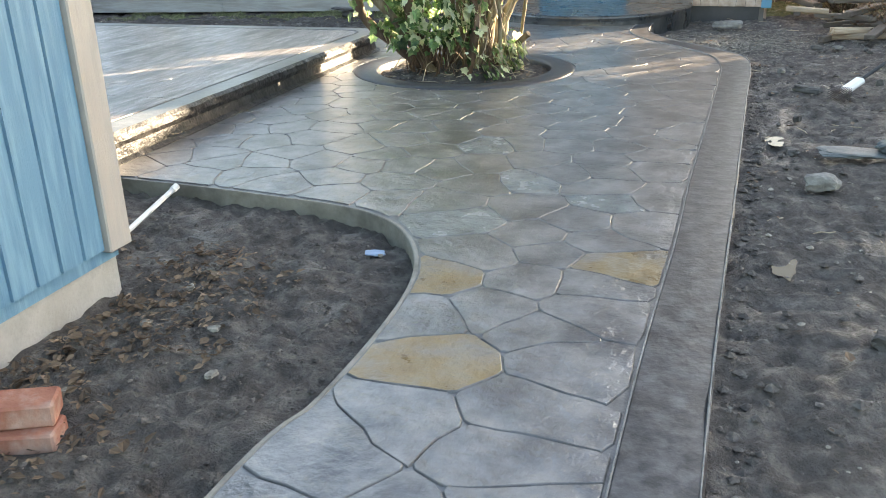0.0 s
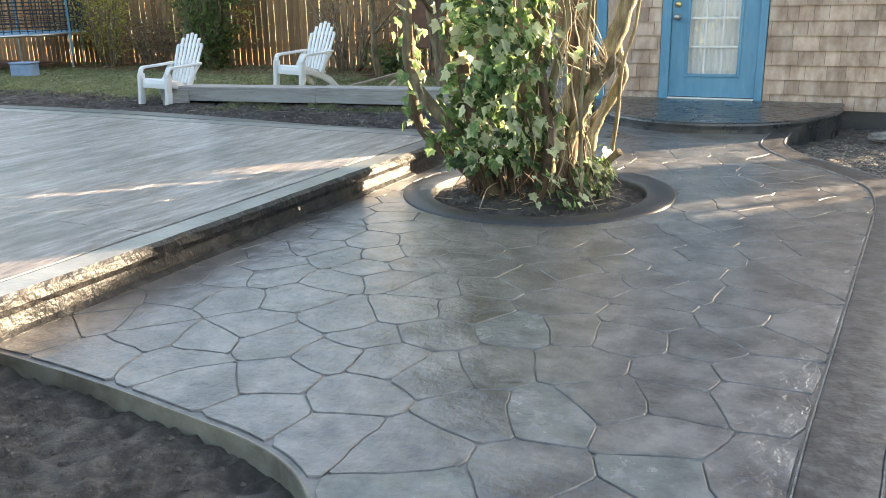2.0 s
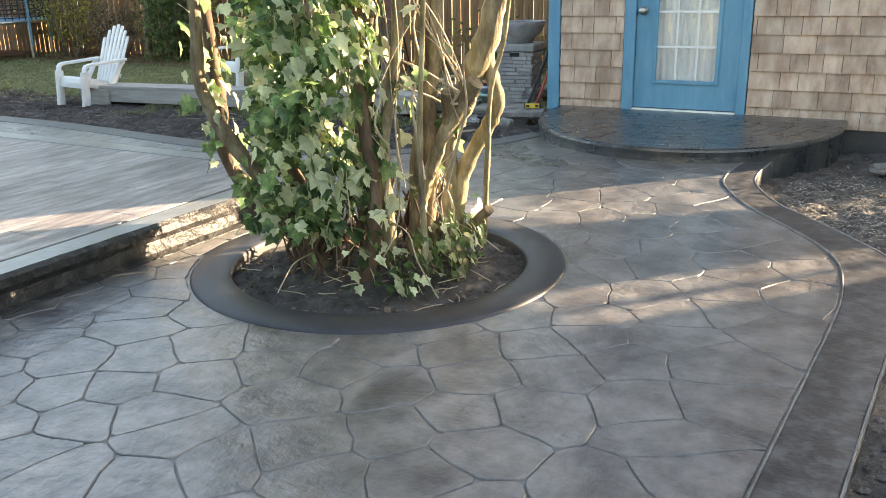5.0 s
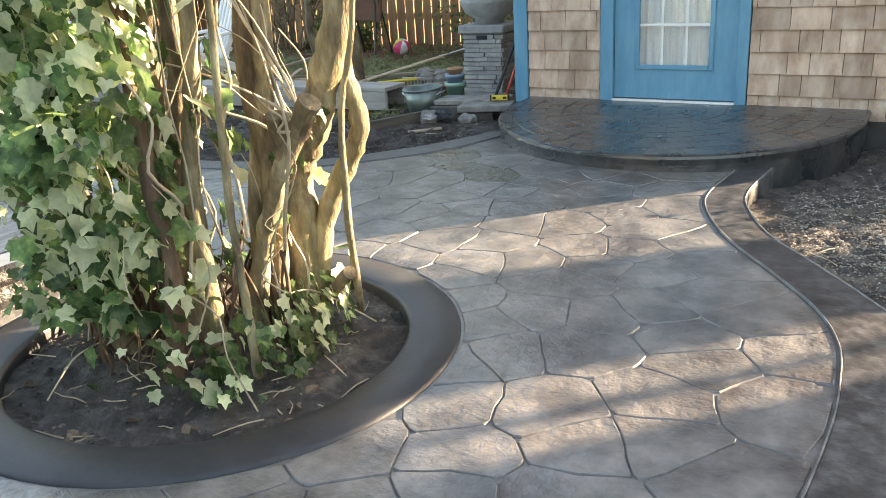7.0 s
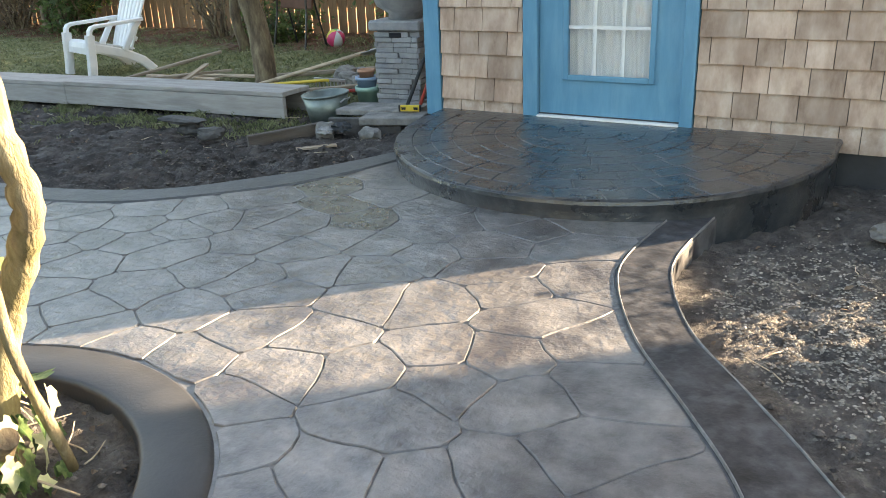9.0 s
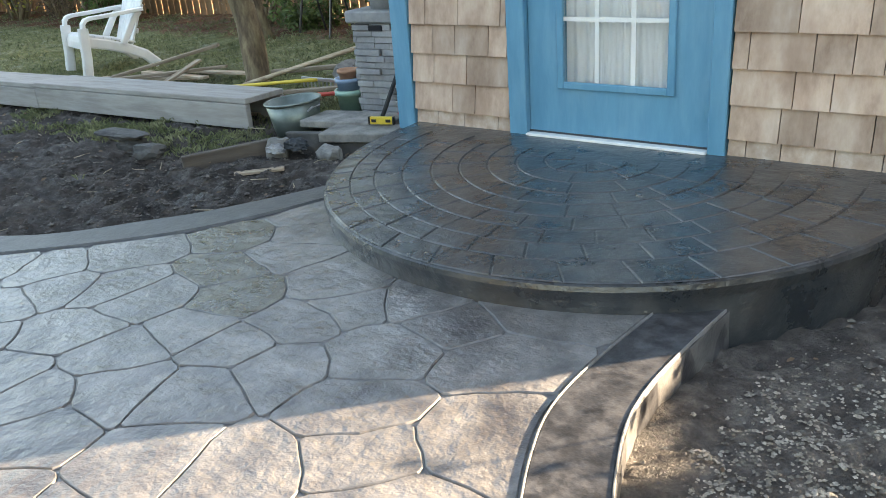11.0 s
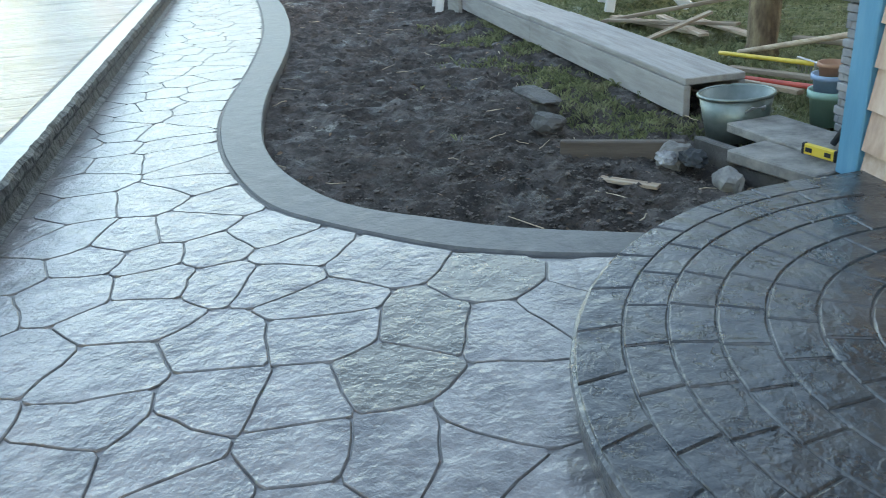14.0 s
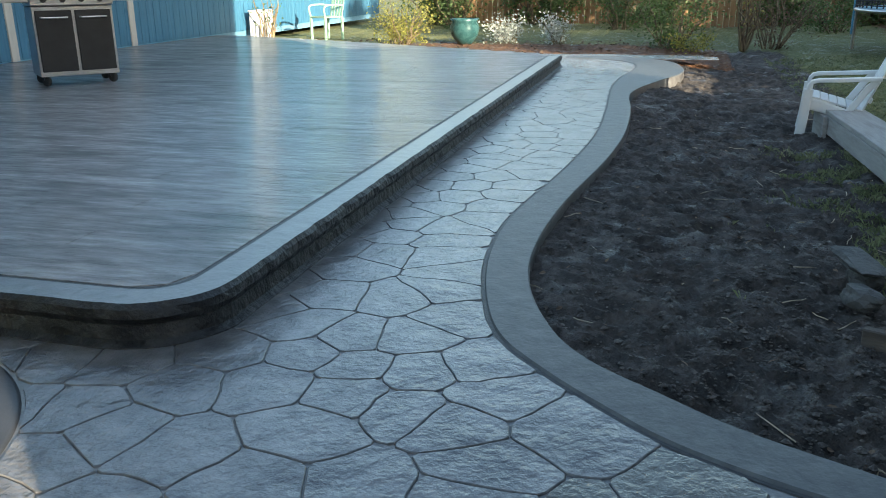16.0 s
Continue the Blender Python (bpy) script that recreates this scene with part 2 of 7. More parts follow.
def ground_material():
    """Bare dark soil that turns into rough lawn and, along the far bed, into bark mulch."""
    m = bpy.data.materials.new("soil and lawn")
    m.use_nodes = True
    nt = m.node_tree
    b = nt.nodes["Principled BSDF"]
    L = nt.links.new
    co = nt.nodes.new("ShaderNodeTexCoord").outputs["Object"]

    def tex(sc, detail=6.0, r=0.65):
        n = nt.nodes.new("ShaderNodeTexNoise")
        n.inputs["Scale"].default_value, n.inputs["Detail"].default_value, n.inputs["Roughness"].default_value = sc, detail, r
        L(co, n.inputs["Vector"])
        return n.outputs["Fac"]

    def ramp(fac, stops):
        r = nt.nodes.new("ShaderNodeValToRGB")
        while len(r.color_ramp.elements) < len(stops):
            r.color_ramp.elements.new(0.5)
        for e, (p, c) in zip(r.color_ramp.elements, stops):
            e.position, e.color = p, (*c, 1)
        L(fac, r.inputs[0])
        return r.outputs[0]

    def mix(f, a, c):
        x = nt.nodes.new("ShaderNodeMix")
        x.data_type = "RGBA"
        L(f, x.inputs[0]); L(a, x.inputs[6]); L(c, x.inputs[7])
        return x.outputs[2]
    at = nt.nodes.new("ShaderNodeAttribute")
    at.attribute_name = "cover"
    sep = nt.nodes.new("ShaderNodeSeparateColor")
    L(at.outputs["Color"], sep.inputs[0])
    soil = ramp(tex(14), [(0.3, (0.04, 0.034, 0.031)), (0.5, (0.088, 0.076, 0.068)), (0.68, (0.18, 0.158, 0.14))])
    dark = ramp(tex(9), [(0.3, (0.021, 0.0175, 0.0155)), (0.5, (0.06, 0.05, 0.044)), (0.7, (0.145, 0.122, 0.107))])
    grass = ramp(tex(20), [(0.3, (0.06, 0.066, 0.026)), (0.5, (0.145, 0.16, 0.06)), (0.7, (0.25, 0.23, 0.12))])
    mulch = ramp(tex(40), [(0.3, (0.05, 0.02, 0.01)), (0.5, (0.13, 0.06, 0.03)), (0.7, (0.22, 0.12, 0.06))])

    def edge(ch):
        a = nt.nodes.new("ShaderNodeMath")
        a.operation = "ADD"
        L(ch, a.inputs[0])
        L(tex(2.5), a.inputs[1])
        r = nt.nodes.new("ShaderNodeMapRange")
        r.inputs[1].default_value, r.inputs[2].default_value = 0.92, 1.1
        L(a.outputs[0], r.inputs[0])
        return r.outputs[0]
    col = mix(edge(sep.outputs[0]), soil, dark)
    col = mix(edge(sep.outputs[1]), col, grass)
    col = mix(edge(sep.outputs[2]), col, mulch)
    L(col, b.inputs["Base Color"])
    rr = nt.nodes.new("ShaderNodeMapRange")
    rr.inputs[1].default_value, rr.inputs[2].default_value, rr.inputs[3].default_value, rr.inputs[4].default_value = 0.36, 0.5, 0.36, 0.9
    L(tex(3.0), rr.inputs[0])
    L(rr.outputs[0], b.inputs["Roughness"])
    b.inputs["Specular IOR Level"].default_value = 0.5
    bp = nt.nodes.new("ShaderNodeBump")
    bp.inputs["Strength"].default_value, bp.inputs["Distance"].default_value = 1.0, 0.025
    fine = nt.nodes.new("ShaderNodeMath")
    fine.operation = "MULTIPLY_ADD"
    L(tex(150, 3.0), fine.inputs[0])
    fine.inputs[1].default_value = 0.35
    L(tex(32), fine.inputs[2])
    L(fine.outputs[0], bp.inputs["Height"])
    L(bp.outputs[0], b.inputs["Normal"])
    return m


M_GROUND = ground_material()


# ---- building helpers ----
def mesh(name, verts, faces, mat, smooth=False):
    me = bpy.data.meshes.new(name)
    me.from_pydata([tuple(v) for v in verts], [], faces)
    me.materials.append(mat)
    if smooth:
        me.polygons.foreach_set("use_smooth", [True] * len(me.polygons))
    me.update()
    return me


def from_bm(name, bm, mat, smooth=False):
    bmesh.ops.recalc_face_normals(bm, faces=bm.faces[:])
    me = bpy.data.meshes.new(name)
    bm.to_mesh(me)
    bm.free()
    me.materials.append(mat)
    if smooth:
        me.polygons.foreach_set("use_smooth", [True] * len(me.polygons))
    return me


def part(name, data, mat, parent, label="", smooth=False, kind=""):
    """One mesh object under a thing or a part; data is a bmesh or a mesh."""
    me = from_bm(name, data, mat, smooth) if isinstance(data, bmesh.types.BMesh) else data
    ob = new(name, me)
    ob.parent = parent
    if label:
        ob["label"] = label
    if kind:
        ob["kind"] = kind
    return ob


def thing(name, m=None, label="", category="", group="", kind=""):
    ob = new(name)
    ob.empty_display_size = 0.1
    if m is not None:
        ob.matrix_basis = m
    return tagged(ob, label, category, group, kind)


def box(bm, lo, hi, bevel=0.0, m=None, seg=1):
    """A box between two corners, its edges rounded by bevel."""
    r = bmesh.ops.create_cube(bm, size=1.0)
    vs = r["verts"]
    c = [(a + b) / 2 for a, b in zip(lo, hi)]
    for v in vs:
        v.co = Vector((c[i] + v.co[i] * (hi[i] - lo[i]) for i in range(3)))
    if bevel:
        es = list({e for v in vs for e in v.link_edges})
        r = bmesh.ops.bevel(bm, geom=es, offset=bevel, segments=seg, affect="EDGES", profile=0.5)
        vs = list({v for f in r["faces"] for v in f.verts} | {v for v in vs if v.is_valid})
    if m is not None:
        bmesh.ops.transform(bm, matrix=m, verts=vs)
    return bm


def boxed(lo, hi, bevel=0.0, m=None, seg=1):
    return box(bmesh.new(), lo, hi, bevel, m, seg)


def tube(bm, pts, radii, n=8, caps=True):
    """A tube along points with a radius at each."""
    pts = [Vector(p) for p in pts]
    rings = []
    ref = Vector((0.31, 0.95, 0.07))
    for i, p in enumerate(pts):
        d = (pts[min(i + 1, len(pts) - 1)] - pts[max(i - 1, 0)]).normalized()
        a = d.cross(ref)
        if a.length < 1e-3:
            a = d.cross(Vector((1, 0, 0)))
        a.normalize()
        b = d.cross(a)
        rings.append([bm.verts.new(p + radii[i] * (math.cos(2 * math.pi * k / n) * a + math.sin(2 * math.pi * k / n) * b)) for k in range(n)])
    for r, s in zip(rings, rings[1:]):
        for k in range(n):
            bm.faces.new((r[k], r[(k + 1) % n], s[(k + 1) % n], s[k]))
    if caps:
        bm.faces.new(rings[0][::-1])
        bm.faces.new(rings[-1])
    return bm


def lathe(bm, profile, n=24, centre=(0, 0, 0)):
    """A turned shape from (radius, height) pairs."""
    rings = [[bm.verts.new((centre[0] + r * math.cos(2 * math.pi * k / n), centre[1] + r * math.sin(2 * math.pi * k / n), centre[2] + z)) for k in range(n)] for r, z in profile]
    for r, s in zip(rings, rings[1:]):
        for k in range(n):
            bm.faces.new((r[k], r[(k + 1) % n], s[(k + 1) % n], s[k]))
    bm.faces.new(rings[0][::-1])
    bm.faces.new(rings[-1])
    return bm


def spline(ctrl, step=0.06):
    """A smooth line through control points, resampled evenly."""
    P = [np.array(p, float) for p in ctrl]
    P = [2 * P[0] - P[1]] + P + [2 * P[-1] - P[-2]]
    out = []
    for a, b, c, d in zip(P, P[1:], P[2:], P[3:]):
        n = max(2, int(np.linalg.norm(c - b) / step))
        for k in range(n):
            t = k / n
            out.append(0.5 * (2 * b + (c - a) * t + (2 * a - 5 * b + 4 * c - d) * t * t + (3 * b - a - 3 * c + d) * t ** 3))
    out.append(P[-2])
    return np.array(out)


def resample(line, n):
    d = np.r_[0, np.cumsum(np.linalg.norm(np.diff(line, axis=0), axis=1))]
    s = np.linspace(0, d[-1], n)
    return np.c_[np.interp(s, d, line[:, 0]), np.interp(s, d, line[:, 1])]


# ---- plan of the paving ----
R_IN = spline([(-0.17, -1.2), (-0.075, 1.65), (0.0, 2.9), (0.035, 3.67), (0.092, 4.6), (0.148, 5.54), (0.197, 6.4), (0.19, 6.75), (0.15, 7.03), (0.04, 7.28), (-0.15, 7.55), (-0.38, 7.86), (-0.56, 8.22), (-0.62, 8.5), (-0.6, 9.0), (-0.56, 9.3)])
R_OUT = spline([(0.02, -1.2), (0.12, 1.65), (0.24, 3.67), (0.35, 5.54), (0.42, 6.7), (0.37, 7.14), (0.2, 7.42), (0.0, 7.68), (-0.22, 7.96), (-0.37, 8.27), (-0.44, 8.55), (-0.43, 9.0), (-0.4, 9.3)])
L_IN = spline([(-2.2, 9.4), (-2.31, 9.06), (-2.45, 8.77), (-2.6, 8.58), (-2.82, 8.35), (-3.08, 8.15), (-3.52, 8.01), (-4.04, 7.93), (-4.66, 7.93), (-5.8, 8.06), (-7.05, 8.14), (-8.3, 8.12), (-9.8, 8.05), (-11.0, 8.08), (-12.2, 8.2), (-12.9, 8.08), (-13.3, 7.7), (-13.42, 7.1)])
L_OUT = spline([(-2.34, 9.5), (-2.44, 9.26), (-2.59, 8.95), (-2.75, 8.73), (-2.93, 8.5), (-3.16, 8.34), (-3.58, 8.19), (-4.08, 8.13), (-4.9, 8.16), (-6.15, 8.3), (-7.2, 8.36), (-8.4, 8.34), (-9.6, 8.28), (-10.6, 8.5), (-11.5, 8.78), (-12.3, 8.82), (-13.2, 8.6), (-13.75, 7.9), (-13.86, 7.1)])
BED = spline([(-0.95, -1.2), (-0.89, 1.15), (-0.82, 1.63), (-0.8, 2.1), (-0.83, 2.43), (-0.93, 2.7), (-1.09, 2.9), (-1.32, 3.01), (-1.7, 3.07), (-2.15, 3.12), (-2.9, 3.16)])
RING_C, RING_RO, RING_RI = (-1.68, 6.23), 0.84, 0.66
PATIO_X, PATIO_Y, PATIO_Z, PATIO_W = -2.64, 7.2, 0.155, -12.2
PAD_C, PAD_R, PAD_Z, PAD_FALL = (-1.21, 9.85), 1.145, 0.148, 0.04
WALL_Y = 10.11


def side_of(line, p):
    """The nearest point of a line to p, on which side of the line p lies (left is positive), and how far off."""
    d = line - p
    i = int(np.argmin((d ** 2).sum(1)))
    best = None
    for j in (i - 1, i):
        if 0 <= j < len(line) - 1:
            a, t = line[j], line[j + 1] - line[j]
            f = min(1.0, max(0.0, float((p - a) @ t) / (float(t @ t) + 1e-12)))
            q = a + t * f
            r = math.hypot(q[0] - p[0], q[1] - p[1])
            if best is None or r < best[2]:
                best = (q, t[0] * (p[1] - a[1]) - t[1] * (p[0] - a[0]), r)
    return best


# ---- ground ----
def soil_height(x, y):
    """Soil lies just under the paving; the lawn falls away towards the chairs."""
    z = -0.06
    if y > 7.6 and x < -2.0:
        fall = min(1.0, max(0.0, (-x - 3.6) / 5.0)) * min(1.0, max(0.0, (11.4 - y) / 1.2)) * min(1.0, max(0.0, (y - 8.2) / 1.0))
        z = -0.06 - 0.1 * fall
    if y < 3.2 and x < -0.7:
        z = -0.1 + 0.03 * min(1.0, max(0.0, (-0.8 - x) / 0.8))
    if x > -0.7 and (x > 0.1 or y > 7.2):
        z = -0.05 + 0.04 * min(1.0, max(0.0, (x - 0.8) / 1.5))
        low = min(1.0, max(0.0, (y - 6.8) / 0.8)) * min(1.0, max(0.0, (1.6 - x) / 1.2))
        z -= 0.05 * low
    d = math.hypot(x - RING_C[0], y - RING_C[1])
    if d < 0.72:
        z = -0.055 + 0.1 * max(0.0, 1 - d / 0.62)
    return z


def clods(x, y):
    """Trampled, crumbly relief of the bare soil."""
    n = noise.noise((x * 1.3, y * 1.3, 0)) * 0.025 + noise.noise((x * 4.5, y * 4.5, 3)) * 0.018
    r = abs(noise.noise((x * 8, y * 8, 5)))
    n += 0.014 - 0.05 * r + 0.016 * noise.noise((x * 19, y * 19, 8)) + 0.009 * noise.noise((x * 38, y * 38, 2))
    if x < -2.5 and y > 8.3:
        n *= 1 + 0.8 * min(1.0, (y - 8.3) / 0.4)         # dug over and trampled
    return min(n, 0.035)


def axis_steps(lo, hi, fine, far):
    core = np.arange(lo, hi + fine / 2, fine)
    tail = [0.1, 0.25, 0.5, 1, 2, 4, 8, 16, 40, 90, 200, far]
    return np.r_[lo - np.array(tail[::-1]), core, core[-1] + np.array(tail)]


def build_ground():
    xs, ys = axis_steps(-13.8, 2.6, 0.032, 600), axis_steps(0.2, 11.5, 0.032, 600)
    V, cover = [], []
    for y in ys:
        for x in xs:
            n = clods(x, y)
            under = (-13.5 < x < -2.7 and 0 < y < 7.1)
            V.append((x, y, soil_height(x, y) + (n if not under else -0.05)))
            far = math.hypot(x, y)
            lawn = 1.0 if (y > 10.8 or far > 60 or x < -17.6) else max(0.0, 1 - (10.8 - y) / 0.6)
            if -7.6 < x < -3.2 and 9.2 < y < 10.2:
                lawn = max(lawn, 0.1 + 0.24 * (y - 9.2))
            mulch = 1.0 if (-17.5 < x < -13.6 and y < 9.6) else (0.7 if 13.4 < y < 16 and x < -4 else 0.0)
            dark = 1.0 if (y > 7.2 and x < -1.5) else (0.36 if x > 0 else 0.3)
            if math.hypot(x - RING_C[0], y - RING_C[1]) < 0.8:
                dark = 0.45
            cover.append((dark, 0.0 if (y < 9 and far < 60 and x > -17.6) else lawn, mulch, 1.0))
    nx = len(xs)
    F = [(j * nx + i, j * nx + i + 1, (j + 1) * nx + i + 1, (j + 1) * nx + i) for j in range(len(ys) - 1) for i in range(nx - 1)]
    me = mesh("ground", V, F, M_GROUND, True)
    a = me.color_attributes.new("cover", "FLOAT_COLOR", "POINT")
    a.data.foreach_set("color", np.array(cover, dtype=np.float32).ravel())
    return tagged(new("ground", me), "bare dark soil turning into patchy lawn", "ground", kind="structure")


ground = build_ground()

# ---- paving slab, kerbs ----
pavement = thing("pavement", label="grey stamped concrete walkway with irregular flagstone pattern", category="pavement", kind="structure")


def build_slab():
    outer = [tuple(p) for p in R_OUT[:-2]] + [(-0.5, 9.6), (-1.2, 9.9), (-2.2, 9.7)] + [tuple(p) for p in L_OUT] + [(-13.85, 7.0)] + [(-12.0, 6.9), (-3.2, 6.9), (-3.0, 6.6)] + [tuple(p) for p in BED[::-1]]
    bm = bmesh.new()
    loops = []
    hole = [(RING_C[0] + 0.74 * math.cos(a), RING_C[1] + 0.74 * math.sin(a)) for a in np.linspace(0, 2 * math.pi, 72, endpoint=False)]
    for pts in (outer, hole):
        vs = [bm.verts.new((x, y, -0.006)) for x, y in pts]
        loops.append([bm.edges.new((a, b)) for a, b in zip(vs, vs[1:] + vs[:1])])
    bmesh.ops.triangle_fill(bm, use_beauty=True, use_dissolve=False, edges=loops[0] + loops[1], normal=(0, 0, 1))
    r = bmesh.ops.extrude_face_region(bm, geom=bm.faces[:])
    for v in r["geom"]:
        if isinstance(v, bmesh.types.BMVert):
            v.co.z = -0.2
    part("slab", bm, M_GROOVE, pavement)


build_slab()


def strip(inner, outer, z, deep, lip=0.012, n=220, rough=0.0):
    """A kerb band between two lines, with rounded top edges and a face down to the soil."""
    a, b = resample(inner, n), resample(outer, n)
    V, F = [], []
    for i in range(n):
        w = b[i] - a[i]
        w = w / (np.linalg.norm(w) + 1e-9)
        k = noise.noise((a[i][0] * 6, a[i][1] * 6, 2)) * rough
        for p, h in ((a[i], -0.03), (a[i] + 0.002 * w, z - lip * 0.7), (a[i] + lip * w, z), (b[i] - lip * w + k * w, z), (b[i] - 0.002 * w + k * w, z - lip * 0.7), (b[i] + k * w * 1.3, -deep)):
            V.append((p[0], p[1], h))
    for i in range(n - 1):
        for k in range(5):
            F.append((i * 6 + k, i * 6 + k + 1, (i + 1) * 6 + k + 1, (i + 1) * 6 + k))
    F += [tuple(range(6)), tuple((n - 1) * 6 + k for k in range(5, -1, -1))]
    return V, F


kerb_r = tagged(new("kerb", mesh("kerb", *strip(R_IN, R_OUT, 0.004, 0.16, rough=0.008), M_BAND_DARK)), "charcoal stained concrete kerb band along the walkway", "kerb", "kerb bands", "structure")
# pale strips: scraped edges, plus the lit lip's highlight put into the colour
for line, dx, dy in ((R_IN, 0.009, 0.004), (R_OUT, -0.009, -0.004)):
    part("worn_edge", mesh("worn_edge", *strip(line[6:-4] + np.array((dx * 0.15, dy * 0.15)), line[6:-4] + np.array((dx, dy)), 0.0075, 0.0, lip=0.003), M_WORN_LIT), None, kerb_r, "pale worn edge line with the lit lip's highlight painted in")
kerb_l = tagged(new("kerb", mesh("kerb", *strip(L_IN[::-1], L_OUT[::-1], 0.004, 0.2, n=320), M_BAND)), "smooth grey concrete kerb band winding beside soil", "kerb", "kerb bands", "structure")
part("slab_edge", mesh("slab_edge", *strip(BED + np.array((0.02, 0.0)), BED - np.array((0.004, 0.004)), -0.004, 0.16, lip=0.006), M_EDGE), M_EDGE, pavement, "raw pale concrete slab edge")


def beside(line, d):
    """A line d metres to the left of another."""
    t = np.gradient(line, axis=0)
    t = t / (np.linalg.norm(t, axis=1)[:, None] + 1e-9)
    return line + d * np.stack((-t[:, 1], t[:, 0]), 1)


# near-black strips for the joints beside the kerb and patio border
M_JOINT = surface("dark joint strip", [(0.018, 0.018, 0.02), (0.05, 0.049, 0.05)], scale=20, rough=(0.35, 0.6), bump=0.3)


def joint_mesh(a, b, z):
    """A narrow flat strip between two lines of equal length."""
    V = [(*p, z) for pair in zip(a, b) for p in pair]
    return mesh("joint", V, [(2 * k, 2 * k + 1, 2 * k + 3, 2 * k + 2) for k in range(len(a) - 1)], M_JOINT)


part("joint", joint_mesh(beside(L_IN, 0.013), beside(L_IN, -0.002), -0.0035), None, pavement, "dark joint along the kerb")


def ring_mesh(ro, ri, z, deep, c, n=96, lip=0.015):
    prof = [(ro, -0.03), (ro - 0.002, z - 0.01), (ro - lip, z), (ri + 0.015, z), (ri + 0.004, z - 0.006), (ri, z - 0.02), (ri - 0.004, -deep)]
    V = [(c[0] + r * math.cos(a), c[1] + r * math.sin(a), h) for a in np.linspace(0, 2 * math.pi, n, endpoint=False) for r, h in prof]
    k = len(prof)
    F = [(i * k + j, ((i + 1) % n) * k + j, ((i + 1) % n) * k + j + 1, i * k + j + 1) for i in range(n) for j in range(k - 1)]
    return mesh("tree_ring", V, F, M_RING, True)


tagged(new("tree_ring", ring_mesh(RING_RO, RING_RI, 0.006, 0.16, RING_C)), "smooth dark concrete ring round the ivy-covered tree", "tree ring", kind="structure")

# ---- patio ----
patio = thing("patio", label="raised grey patio stamped like wooden planks", category="patio", kind="structure")


def patio_outline(inset):
    """Outline of the raised patio, corner rounded, seen from above."""
    r = 0.34 - inset
    cx, cy = PATIO_X - 0.34, PATIO_Y - 0.34
    arc = [(cx + r * math.cos(a), cy + r * math.sin(a)) for a in np.linspace(0, math.pi / 2, 12)]
    return [(PATIO_X - inset, 2.0 + inset)] + arc + [(PATIO_W + inset, PATIO_Y - inset)]


def build_patio():
    rest = [(PATIO_W - 1.6, 4.2), (-15.4, 0.3), (-15.4, -0.1), (-6.0, -0.1), (-6.0, 1.9), (PATIO_X, 1.9)]
    bm = bmesh.new()
    base = [bm.verts.new((x, y, PATIO_Z - 0.004)) for x, y in patio_outline(0.1) + rest[:-1] + [(PATIO_X - 0.1, 1.9)]]
    f = bm.faces.new(base)
    r = bmesh.ops.extrude_face_region(bm, geom=[f])
    for v in r["geom"]:
        if isinstance(v, bmesh.types.BMVert):
            v.co.z = -0.2
    bmesh.ops.triangulate(bm, faces=[f for f in bm.faces if len(f.verts) > 4])
    part("slab", bm, M_GROOVE, patio)
    # border band with a rough broken face, and the low footing under it
    def dense(line):
        out = []
        for a, b in zip(line, line[1:]):
            n = max(1, int(math.dist(a, b) / 0.035))
            out += [(a[0] + (b[0] - a[0]) * k / n, a[1] + (b[1] - a[1]) * k / n) for k in range(n)]
        return np.array(out + [line[-1]])
    o, i = dense(patio_outline(0.0)), None
    n = len(o)
    i = resample(dense(patio_outline(0.165)), n)
    V, F = [], []
    for k in range(n):
        w = (o[k] - i[k]) / (np.linalg.norm(o[k] - i[k]) + 1e-9)
        rg = noise.noise((o[k][0] * 9, o[k][1] * 9, 1)) * 0.014 + noise.noise((o[k][0] * 23, o[k][1] * 23, 4)) * 0.008
        rg2 = noise.noise((o[k][0] * 11, o[k][1] * 11, 7)) * 0.012
        for p, h in ((i[k], PATIO_Z - 0.015), (i[k] + 0.008 * w, PATIO_Z), (o[k] - 0.02 * w + rg * 0.5 * w, PATIO_Z), (o[k] + rg * w, PATIO_Z - 0.018),
                     (o[k] + (rg2 + 0.004) * w, PATIO_Z - 0.05), (o[k] + (rg - 0.012) * w, PATIO_Z - 0.075), (o[k] - 0.022 * w, PATIO_Z - 0.082)):
            V.append((p[0], p[1], h))
    for k in range(n - 1):
        F += [(k * 7 + j, k * 7 + j + 1, (k + 1) * 7 + j + 1, (k + 1) * 7 + j) for j in range(6)]
    me = mesh("border", V, F, M_PBORDER)
    # side faces take the shade-darkened colour, the top stays pale
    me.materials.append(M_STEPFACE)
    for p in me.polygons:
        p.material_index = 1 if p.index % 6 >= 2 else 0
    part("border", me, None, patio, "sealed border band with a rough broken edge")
    part("joint", joint_mesh(resample(dense(patio_outline(0.163)), n), resample(dense(patio_outline(0.186)), n), PATIO_Z - 0.003), None, patio, "dark joint inside the border")
    V, F = [], []
    for k in range(n):
        w = (o[k] - i[k]) / (np.linalg.norm(o[k] - i[k]) + 1e-9)
        rg = noise.noise((o[k][0] * 7, o[k][1] * 7, 12)) * 0.006
        for p, h in ((o[k] - 0.06 * w, PATIO_Z - 0.07), (o[k] - (0.022 - rg) * w, PATIO_Z - 0.08), (o[k] - (0.012 - rg) * w, 0.02), (o[k] + (0.02 + rg) * w, 0.004), (o[k] + 0.03 * w, -0.05)):
            V.append((p[0], p[1], h))
